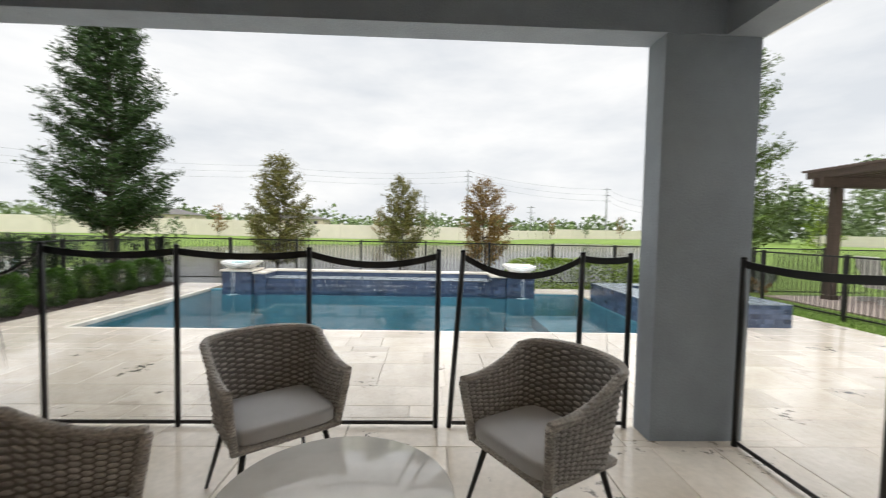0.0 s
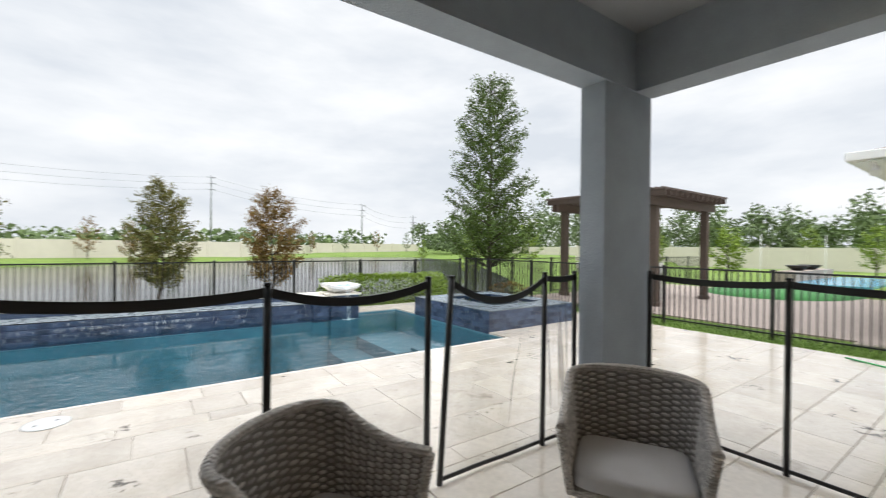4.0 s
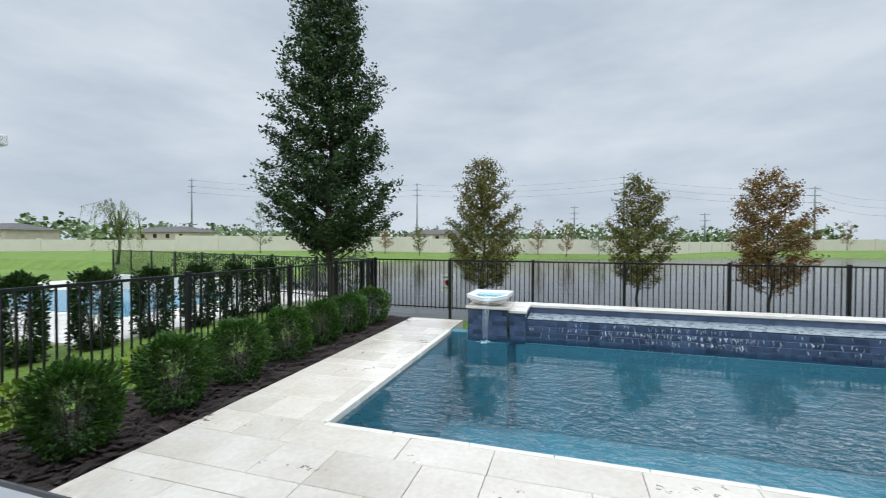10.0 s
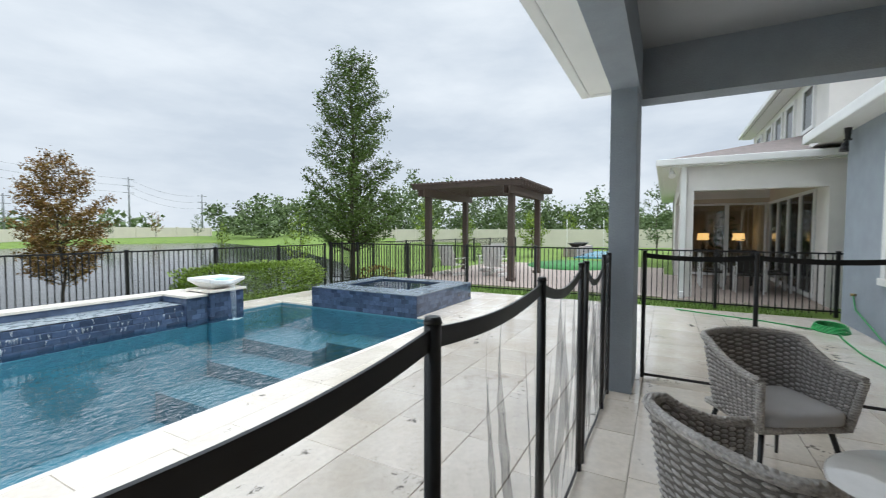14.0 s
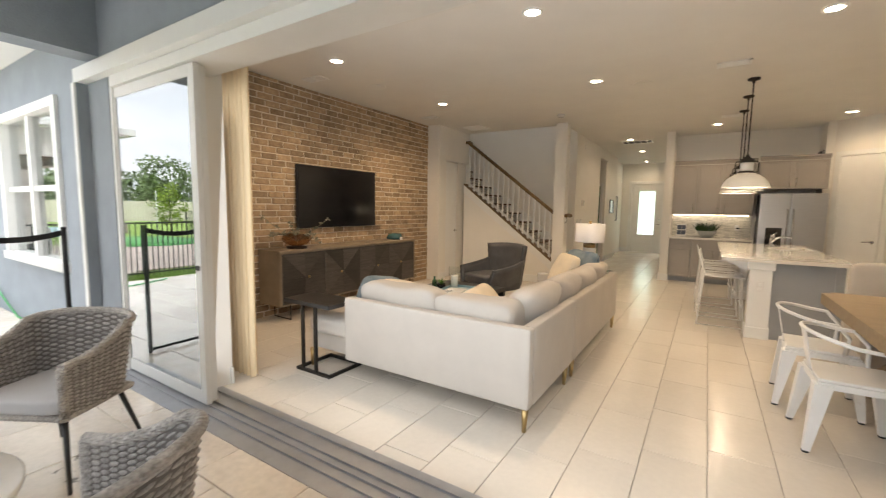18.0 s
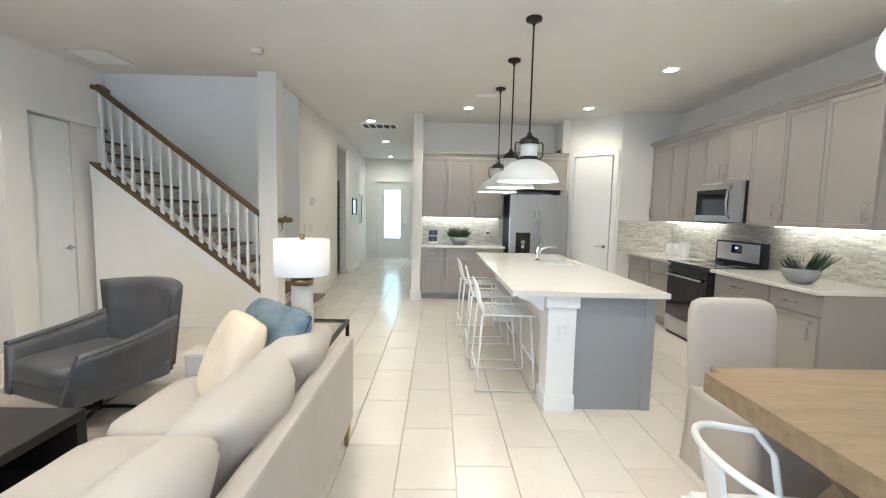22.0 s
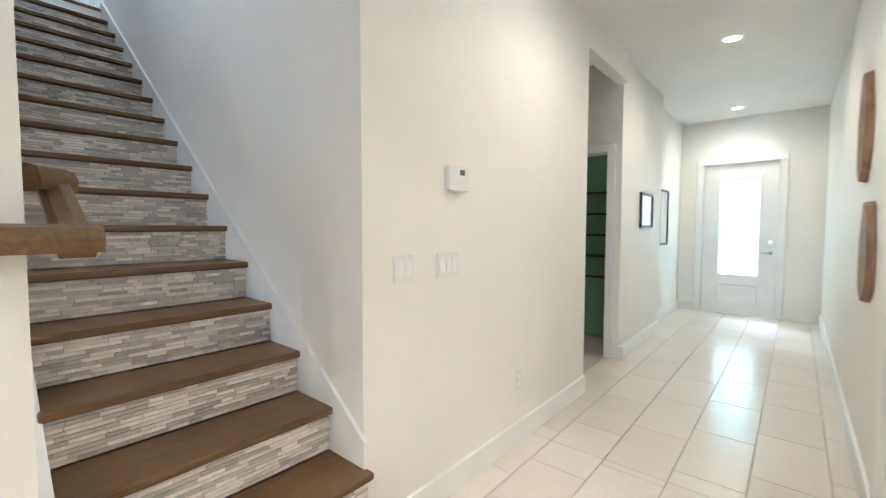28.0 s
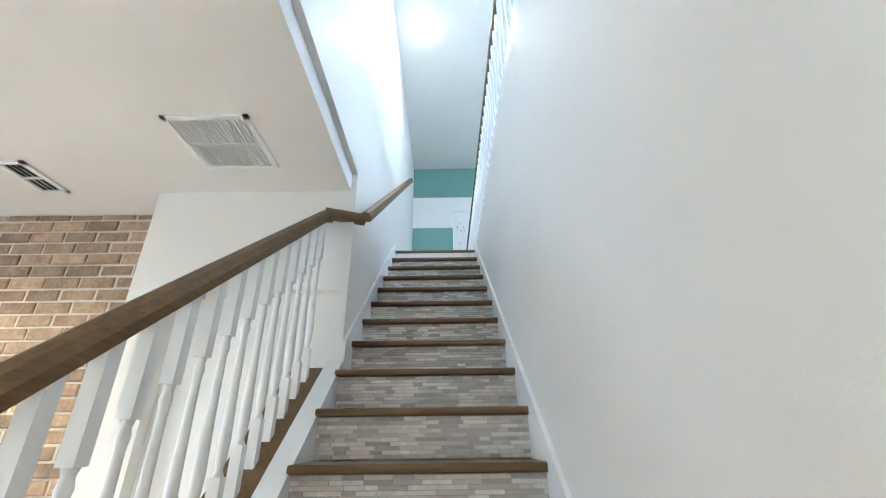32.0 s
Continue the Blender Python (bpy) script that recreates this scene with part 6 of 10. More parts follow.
ch = thing("globe_chandelier", "cluster of opal glass globes on brass rods", "chandelier", pose(-3.17, -2.42, CEIL))
bm = B()
lathe(bm, [(0.20, 0), (0.20, -0.022), (0.19, -0.03), (0, -0.03)], seg=32)
part("canopy", bm, M["brass"], ch)
for x, y, z in ((-3.10, -2.84, 2.09), (-3.11, -2.54, 1.835), (-3.11, -2.27, 2.28), (-3.10, -2.0, 2.02), (-3.31, -2.16, 1.97), (-3.31, -2.79, 2.31), (-3.38, -2.59, 2.155)):
    g = None
    bm = B()
    bmesh.ops.create_uvsphere(bm, u_segments=28, v_segments=18, radius=0.125)
    for v in bm.verts:
        v.co.z *= 1.0
    for f in bm.faces:
        f.smooth = True
    px, py = x + 3.17, y + 2.42
    g = part("globe", bm, M["opal"], ch, "white opal globe", at=pose(px, py, z - CEIL))
    bm = B()
    cyl(bm, (0, 0, 0.115), (0, 0, CEIL - z - 0.005), 0.006, None, 8)
    cyl(bm, (0, 0, 0.11), (0, 0, 0.16), 0.02, 0.012, 10)
    part("rod", bm, M["brass"], g, "brass rod")
# framed art on the dining wall edge
art = thing("wall_art", "large dark green framed canvas on the dining wall", "picture", Matrix.Translation((-5.149, -2.55, 0.75)) @ pose(0, 0, 0, 0, 0, -90))
part("canvas", one(-0.65, 0.65, 0.0, 0.03, 0, 1.7), mat("dark_green_canvas", (0.03, 0.06, 0.05), 0.7, var=0.5, scale=3), art)
bm = B()
for a, b, c, d in ((-0.67, 0.67, -0.02, 0.01), (-0.67, 0.67, 1.69, 1.72), (-0.67, -0.65, -0.02, 1.72), (0.65, 0.67, -0.02, 1.72)):
    box(bm, a, b, 0, 0.045, c, d)
part("picture_rim", bm, M["brass"], art, "brass rim")

# ---------------------------------------------------------------- kitchen
def shaker(w, h, rail=0.055):
    bm = B()
    box(bm, 0, w, -0.02, 0, 0, h)
    bm.faces.ensure_lookup_table()
    f = max(bm.faces, key=lambda k: k.calc_center_median().y)
    r = bmesh.ops.inset_region(bm, faces=[f], thickness=min(rail, h * 0.3, w * 0.3), depth=0)
    r2 = bmesh.ops.inset_region(bm, faces=[f], thickness=0.006, depth=-0.008)
    return bm


def slab(w, h):
    return one(0, w, -0.02, 0, 0, h, 0.003)


def pull(length, vertical):
    bm = B()
    h = length / 2
    e = (lambda a, b: (b, 0.03, a)) if vertical else (lambda a, b: (a, 0.03, b))
    tube(bm, [e(-h, 0), e(h, 0)], 0.006, 8)
    for s in (-0.7, 0.7):
        a = (0, 0, s * h) if vertical else (s * h, 0, 0)
        cyl(bm, a, (a[0], 0.03, a[2]), 0.004, None, 8)
    return bm


def cabinet(label, w, z0, z1, depth, fronts, at, toe=False, end=False, material="cabinet"):
    """fronts: (kind, x0, x1, za, zb, handle) with handle (x, z, vertical) or None; local +y is the front."""
    c = thing("kitchen_cabinet", label, "cabinet", at, "kitchen cabinets")
    m = M[material]
    part("body", one(0, w, -depth, -0.022, z0 + (0.1 if toe else 0), z1), m, c)
    if toe:
        part("toe_kick", one(0.0, w, -depth, -0.09, 0, 0.099), M["island"], c)
    for kind, x0, x1, za, zb, hd in fronts:
        bm = shaker(x1 - x0, zb - za) if kind == "door" else slab(x1 - x0, zb - za)
        d = part("door" if kind == "door" else "drawer_front", bm, m, c, at=pose(x0, 0, za))
        if hd:
            part("handle", pull(0.16 if kind == "door" else 0.14, hd[2]), M["chrome"], d, "nickel bar pull", at=pose(hd[0] - x0, 0, hd[1] - za))
    return c


RB = Matrix.Translation((-2.55, -8.27, 0))              # rear run, local x towards the hall
W1_, W2_ = 0.975, 0.395
cabinet("greige base cabinet with one drawer over two doors", W1_, 0, 0.878, 0.62, [("drawer", 0.003, W1_ - 0.003, 0.70, 0.865, (W1_ / 2, 0.78, False)), ("door", 0.003, 0.543, 0.105, 0.69, (0.49, 0.58, True)), ("door", 0.547, W1_ - 0.003, 0.105, 0.69, (0.60, 0.58, True))], RB, toe=True)
cabinet("greige base cabinet with a drawer over one door", W2_, 0, 0.878, 0.62, [("drawer", 0.003, W2_ - 0.003, 0.70, 0.865, (W2_ / 2, 0.78, False)), ("door", 0.003, W2_ - 0.003, 0.105, 0.69, (W2_ / 2, 0.655, False))], RB @ pose(W1_ + 0.005, 0, 0), toe=True)
ct_r = thing("countertop", "white quartz countertop with a square edge", "countertop", pose(0, 0, 0))
part("top", one(-2.57, -1.172, -8.90, -8.235, 0.879, 0.917, 0.004), M["quartz"], ct_r)
UB = Matrix.Translation((-2.55, -8.54, 0))
for x, w, hx in ((0.0, 0.522, 0.47), (0.526, 0.428, 0.05), (0.958, 0.428, 0.05)):
    cabinet("tall greige upper cabinet with a shaker door", w, 1.37, 2.38, 0.35, [("door", 0.002, w - 0.002, 1.372, 2.378, (hx, 1.50, True))], UB @ pose(x, 0, 0))
cabinet("greige cabinet with two doors above the refrigerator", 0.98, 1.87, 2.38, 0.60, [("door", 0.003, 0.488, 1.873, 2.377, (0.44, 1.98, True)), ("door", 0.492, 0.977, 1.873, 2.377, (0.54, 1.98, True))], Matrix.Translation((-3.56, -8.29, 0)))
cr_ = thing("crown_moulding", "greige crown moulding over the cabinets", "moulding", pose(0, 0, 0))


def crown(a, b, out, name="crown"):
    """A stepped moulding from a to b, thrown out along out."""
    bm = B()
    a, b, o = Vector(a), Vector(b), Vector(out)
    sec = [(0, 0), (0.012, 0), (0.018, 0.03), (0.045, 0.06), (0.055, 0.065), (0.055, 0.085), (0, 0.085)]
    ra = [bm.verts.new(a + o * u + Vector((0, 0, v))) for u, v in sec]
    rb = [bm.verts.new(b + o * u + Vector((0, 0, v))) for u, v in sec]
    for i in range(len(sec)):
        bm.faces.new((ra[i], ra[(i + 1) % len(sec)], rb[(i + 1) % len(sec)], rb[i]))
    bm.faces.new(ra)
    bm.faces.new(list(reversed(rb)))
    part(name, bm, M["cabinet"], cr_)


crown((-2.57, -8.54, 2.382), (-1.172, -8.54, 2.382), (0, 1, 0))
crown((-3.56, -8.29, 2.382), (-2.575, -8.29, 2.382), (0, 1, 0))

# right-hand run along the wall x = -5.15
XW, XB, XU = -5.15, -4.48, -4.76


def RR(y, x=XB):
    return Matrix.Translation((x, y - 0.14, 0)) @ pose(0, 0, 0, 0, 0, -90)      # local x runs south


def base_unit(y0, y1, label, split):
    w = abs(y1 - y0) - 0.004
    fr = [("drawer", 0.003, w - 0.003, 0.70, 0.865, (w / 2, 0.78, False))]
    if split:
        fr += [("door", 0.003, w / 2 - 0.002, 0.105, 0.69, (w / 2 - 0.05, 0.58, True)), ("door", w / 2 + 0.002, w - 0.003, 0.105, 0.69, (w / 2 + 0.05, 0.58, True))]
    else:
        fr += [("door", 0.003, w - 0.003, 0.105, 0.69, (0.06, 0.58, True))]
    cabinet(label, w, 0, 0.878, 0.62, fr, RR(y0), toe=True)


base_unit(-4.44, -4.95, "greige base cabinet at the end of the run", False)
base_unit(-4.95, -5.70, "greige base cabinet with a wide drawer beside the range", True)
base_unit(-6.50, -7.10, "greige base cabinet beside the range", False)
base_unit(-7.10, -7.74, "greige base cabinet beside the pantry wall", False)
part("top", one(XW + 0.002, -4.42, -5.84, -4.56, 0.879, 0.917, 0.004), M["quartz"], ct_r)
part("top", one(XW + 0.002, -4.42, -7.885, -6.64, 0.879, 0.917, 0.004), M["quartz"], ct_r)
for y0, y1, z0, hd in ((-4.38, -4.85, 1.40, 1), (-4.85, -5.27, 1.40, -1), (-5.27, -5.69, 1.40, 1), (-5.69, -6.09, 1.88, -1), (-6.09, -6.49, 1.88, 1), (-6.49, -6.87, 1.40, -1), (-6.87, -7.24, 1.40, 1), (-7.24, -7.74, 1.40, -1)):
    w = abs(y1 - y0) - 0.003
    cabinet("greige upper cabinet with a shaker door", w, z0, 2.50, 0.355, [("door", 0.002, w - 0.002, z0 + 0.002, 2.498, (w - 0.05 if hd < 0 else 0.05, z0 + 0.14, True))], RR(y0, XU))
crown((XU, -4.52, 2.502), (XU, -7.88, 2.502), (1, 0, 0))
crown((XW + 0.01, -4.52, 2.502), (XU + 0.05, -4.52, 2.502), (0, 1, 0))

# backsplash: small stone strips over a bed
bsp = thing("backsplash", "cream and grey stone mosaic backsplash", "backsplash", pose(0, 0, 0))
part("bed", one(-2.57, -1.172, -8.899, -8.885, 0.918, 1.369), M["mosaic_bed"], bsp)
part("bed", one(-5.149, -5.135, -7.88, -4.56, 0.918, 1.399), M["mosaic_bed"], bsp)
part("bed", one(-5.13, -4.28, -7.889, -7.875, 0.918, 1.399), M["mosaic_bed"], bsp)
M["mosaic_light"] = mat("pale_stone_mosaic", (0.66, 0.62, 0.54), 0.28, var=0.1, scale=20, island=0.26)
v1, f1 = [], []
mosaic_rows([(0.92 + i * 0.018, 0.92 + (i + 1) * 0.018) for i in range(25)], (-2.565, -1.175), lambda a, b, c, d, t: block(v1, f1, a, b, -8.8855, -8.880 + t, c, d))
mosaic_rows([(0.92 + i * 0.018, 0.92 + (i + 1) * 0.018) for i in range(26)], (-7.875, -4.565), lambda a, b, c, d, t: block(v1, f1, -5.1355, -5.130 + t, a, b, c, d))
mosaic_rows([(0.92 + i * 0.018, 0.92 + (i + 1) * 0.018) for i in range(26)], (-5.125, -4.285), lambda a, b, c, d, t: block(v1, f1, a, b, -7.8755, -7.870 + t, c, d))
field("mosaic", v1, f1, M["mosaic_light"], bsp, "strips of cream stone mosaic")
for nm, a in (("light_strip", (-2.5, -1.2, -8.80, -8.77, 1.358, 1.3695)), ("light_strip", (-5.05, -5.02, -5.75, -4.6, 1.388, 1.3995)), ("light_strip", (-5.05, -5.02, -7.8, -6.7, 1.388, 1.3995))):
    t = thing(nm, "lit strip light under the upper cabinets", "light", pose(0, 0, 0), "strip lights under the cabinets")
    part("diffuser", one(*a), M["under"], t)

# refrigerator
fr = thing("refrigerator", "stainless side by side refrigerator with a water dispenser", "refrigerator", pose(-3.57, -8.20, 0))
part("cabinet_body", one(0.005, 0.945, -0.68, -0.07, 0.02, 1.78, 0.006), M["black"], fr, "black sides")
for a, b in ((0.505, 0.947), (0.003, 0.499)):
    d = part("door", one(a, b, -0.066, 0, 0.05, 1.785, 0.012, 3), M["steel"], fr, "brushed stainless door")
    hx = 0.545 if a > 0.3 else 0.46
    bm = B()
    tube(bm, [(hx, 0.0, 0.75), (hx, 0.05, 0.77), (hx, 0.05, 1.48), (hx, 0.0, 1.50)], 0.013, 8)
    part("handle", bm, M["chrome"], d, "bar handle")
ds = part("water_dispenser", one(0.60, 0.84, 0.0005, 0.008, 0.82, 1.16, 0.003), M["black_glass"], fr, "black dispenser panel")
part("spout", one(0.69, 0.75, 0.009, 0.035, 0.98, 1.03, 0.004), M["steel"], ds)
part("drip_lever", one(0.695, 0.745, 0.009, 0.02, 0.90, 0.96, 0.004), M["steel"], ds)

# range and microwave
rn = thing("kitchen_range", "freestanding stainless and black glass electric range", "range", RR(-5.712, -4.40))
part("body", one(0, 0.77, -0.68, -0.03, 0.0, 0.90), M["black"], rn)
part("oven_door", one(0.005, 0.765, -0.028, 0, 0.24, 0.80, 0.006), M["black_glass"], rn, "black glass door")
part("drawer_front", one(0.005, 0.765, -0.028, 0, 0.04, 0.232, 0.006), M["steel"], rn)
part("door_trim", one(0.005, 0.765, -0.028, 0.001, 0.805, 0.86, 0.004), M["black_glass"], rn)
bm = B()
tube(bm, [(0.06, 0, 0.76), (0.06, 0.05, 0.765), (0.71, 0.05, 0.765), (0.71, 0, 0.76)], 0.014, 8)
part("handle", bm, M["chrome"], rn, "stainless bar handle")
ck = part("cooktop", one(-0.002, 0.772, -0.68, 0.01, 0.9005, 0.925, 0.004), M["black_glass"], rn, "black glass cooktop")
for x in (0.2, 0.57):
    for y in (-0.18, -0.47):
        bm = B()
        lathe(bm, [(0.085, 0.9252), (0.09, 0.9262), (0.095, 0.9252)], (x, y, 0), seg=28)
        part("burner_ring", bm, M["concrete"], ck)
bgd = part("backguard", one(0.0, 0.77, -0.68, -0.60, 0.9255, 1.20, 0.01), M["black"], rn)
part("control_panel", one(0.04, 0.73, -0.599, -0.594, 0.97, 1.18, 0.003), M["steel"], bgd, "stainless control panel")
part("display", one(0.31, 0.48, -0.5935, -0.591, 1.06, 1.16), M["black_glass"], bgd, "dark display")
part("clock_digits", one(0.385, 0.415, -0.5908, -0.5898, 1.115, 1.128), lamp_mat("blue_digits", (0.1, 0.25, 1.0), 6.0), bgd, "blue lit clock digits")
mw = thing("microwave", "stainless over the range microwave with a curved handle", "microwave", RR(-5.692, -4.70))
part("body", one(0, 0.797, -0.42, -0.03, 1.42, 1.878), M["black"], mw)
part("front_frame", one(0.0, 0.797, -0.029, 0, 1.425, 1.875, 0.005), M["steel"], mw)
part("window", one(0.20, 0.78, 0.0005, 0.006, 1.50, 1.80, 0.003), M["black_glass"], mw, "black glass window")
bm = B()
tube(bm, [(0.17, 0.0, 1.47), (0.17, 0.045, 1.53), (0.17, 0.055, 1.65), (0.17, 0.045, 1.77), (0.17, 0.0, 1.83)], 0.013, 8)
part("handle", bm, M["chrome"], mw, "curved handle")

# counter things
for y, h in ((-7.19, 0.20), (-7.36, 0.17), (-7.52, 0.15)):
    cn = thing("canister", "white ceramic canister with a wooden lid", "canister", pose(-4.94, y, 0.917), "canisters on the counter")
    bm = B()
    lathe(bm, [(0.065, 0), (0.068, 0.01), (0.068, h), (0, h)], seg=24)
    part("jar", bm, M["white_ceramic"], cn)
    bm = B()
    lathe(bm, [(0.062, h + 0.0005), (0.066, h + 0.012), (0.02, h + 0.016), (0, h + 0.016)], seg=24)
    part("lid", bm, M["white_ceramic"], cn)


def grass_bowl(at, label, r):
    g = thing("potted_plant", label, "plant", at)
    bm = B()
    lathe(bm, [(r * 0.5, 0), (r * 0.85, 0.05), (r, 0.13), (r * 0.94, 0.13), (r * 0.7, 0.10), (0, 0.10)], seg=28)
    part("pot", bm, M["concrete"], g, "grey round bowl")
    bm = B()
    rg = random.Random(int(r * 1000))
    for i in range(150):
        a, q, el, ln = rg.uniform(0, 6.28), r * 0.8 * math.sqrt(rg.random()), rg.uniform(0.05, 0.75), rg.uniform(0.12, 0.24)
        p = Vector((q * math.cos(a), q * math.sin(a), 0.09))
        d = Vector((math.cos(a) * math.sin(el), math.sin(a) * math.sin(el), math.cos(el)))
        s = d.orthogonal().normalized() * 0.011
        m_ = p + d * ln * 0.55
        t_ = p + d * ln + Vector((math.cos(a), math.sin(a), -0.2)) * 0.02
        bm.faces.new([bm.verts.new(k) for k in (p - s * 0.6, p + s * 0.6, m_ + s, t_, m_ - s)])
    tagged(part("leaves", bm, M["plant_dark"], g), "dark green grassy leaves")
    return g


grass_bowl(pose(-1.82, -8.60, 0.917), "grassy plant in a shallow grey bowl on the counter", 0.17)
grass_bowl(pose(-4.66, -4.98, 0.917), "grassy plant in a grey bowl beside the range", 0.145)
cd = thing("picture_card", "folded card with four small dark photographs", "card", Matrix.Translation((-1.36, -8.72, 0.917)) @ pose(0, 0, 0, -8, 0, 10))
part("card_board", one(-0.09, 0.09, -0.004, 0, 0, 0.26), M["white_ceramic"], cd)
for i in range(2):
    for j in range(2):
        part("photo", one(-0.08 + i * 0.082, -0.002 + i * 0.082, 0.0005, 0.0015, 0.03 + j * 0.11, 0.12 + j * 0.11), M["bar_ink"], cd, "dark photograph")
plate("wall_outlet", "white outlet with a black plug on the backsplash", "outlet", Matrix.Translation((-2.33, -8.878, 1.12)), 0.07, 0.115, M["white_ceramic"], [("plug", -0.05, 0.012, -0.03, 0.0, M["black"])])
plate("wall_outlet", "white outlet on the backsplash", "outlet", Matrix.Translation((-1.62, -8.878, 1.12)), 0.07, 0.115, M["white_ceramic"], [("socket", -0.017, 0.017, 0.008, 0.04, M["trim"])])
camr = thing("security_camera", "small black camera on the wall above the cabinets", "camera device", pose(-3.44, -8.50, 2.50))
bm = B()
cyl(bm, (0, -0.02, 0), (0, 0.08, 0), 0.03)
cyl(bm, (0, 0, 0), (-0.06, -0.02, 0.06), 0.01)
part("housing", bm, M["black"], camr)

# ---------------------------------------------------------------- island
il = thing("kitchen_island", "grey kitchen island with white corner posts", "kitchen island", pose(0, 0, 0))
part("body", one(-3.05, -2.47, -7.02, -4.42, 0.09, 0.878), M["island"], il)
part("toe_kick", one(-2.97, -2.47, -6.95, -4.50, 0, 0.089), M["island"], il)
part("end_panel", one(-3.06, -2.475, -4.419, -4.405, 0.0, 0.878), M["island"], il)
part("end_stile", one(-3.075, -3.0, -4.43, -4.395, 0.0, 0.878, 0.003), M["island"], il)
for y in (-4.355, -6.90):
    post = part("post", one(-2.468, -2.262, y - 0.205, y, 0.0, 0.878), M["trim"], il, "white square post")
    part("post_base", one(-2.48, -2.25, y - 0.215, y + 0.012, 0.0, 0.13, 0.006), M["trim"], post)
    part("post_cap", one(-2.49, -2.24, y - 0.225, y + 0.018, 0.79, 0.8785, 0.008), M["trim"], post)
    bm = B()
    slant = [(0, 0.0), (0.19, 0.0), (0.19, -0.03), (0.10, -0.06), (0.03, -0.12), (0, -0.13)]
    va_ = [bm.verts.new((-2.24 + a, y - 0.13, 0.878 + b)) for a, b in slant]
    vb_ = [bm.verts.new((-2.24 + a, y - 0.06, 0.878 + b)) for a, b in slant]
    bm.faces.new(va_)
    bm.faces.new(list(reversed(vb_)))
    for i in range(len(slant)):
        bm.faces.new((va_[i], va_[(i + 1) % len(slant)], vb_[(i + 1) % len(slant)], vb_[i]))
    part("corbel", bm, M["trim"], il, "white corbel")
part("back_panel", one(-2.47, -2.43, -6.69, -4.565, 0.0, 0.878), M["wall"], il, "white panel under the overhang")
plate("wall_outlet", "white outlet on the island post", "outlet", Matrix.Translation((-2.365, -4.354, 0.60)), 0.07, 0.115, M["white_ceramic"], [("socket", -0.017, 0.017, 0.008, 0.04, M["trim"]), ("socket", -0.017, 0.017, -0.04, -0.008, M["trim"])])
bm = B()
for r_ in minus([(-3.13, -7.15, -1.985, -4.31)], (-3.06, -6.55, -2.66, -5.92)):
    box(bm, r_[0], r_[2], r_[1], r_[3], 0.8795, 0.917)
it = thing("island_countertop", "long white quartz island countertop with a sink cutout", "countertop", pose(0, 0, 0))
part("top", bm, M["quartz"], it)
sk = thing("kitchen_sink", "double bowl stainless undermount sink", "sink", pose(-2.86, -6.235, 0.8785))
for y in (-0.157, 0.157):
    bm = B()
    x0, x1, y0, y1, d = -0.19, 0.19, y - 0.148, y + 0.148, -0.19
    box(bm, x0, x1, y0, y1, d - 0.003, d)
    for a, b, c, e in ((x0 - 0.004, x0, y0, y1), (x1, x1 + 0.004, y0, y1), (x0, x1, y0 - 0.004, y0), (x0, x1, y1, y1 + 0.004)):
        box(bm, a, b, c, e, d, 0.0)
    part("basin", bm, M["steel"], sk)
part("divider", one(-0.19, 0.19, -0.005, 0.005, -0.03, 0.0), M["steel"], sk)
fa = thing("kitchen_faucet", "brushed nickel single lever kitchen faucet", "faucet", pose(-2.625, -6.24, 0.917))
bm = B()
cyl(bm, (0, 0, 0), (0, 0, 0.012), 0.032)
cyl(bm, (0, 0, 0.01), (0, 0, 0.15), 0.022, 0.020)
part("faucet_body", bm, M["chrome"], fa)
bm = B()
tube(bm, [(0, 0, 0.09), (-0.06, 0, 0.15), (-0.14, 0, 0.175), (-0.21, 0, 0.165), (-0.225, 0, 0.13)], 0.016, 10, False, 0.013)
part("spout", bm, M["chrome"], fa)
bm = B()
tube(bm, [(0, 0, 0.15), (-0.01, 0.0, 0.18), (-0.06, 0.0, 0.235)], 0.012, 8, False, 0.006)
part("lever", bm, M["chrome"], fa)


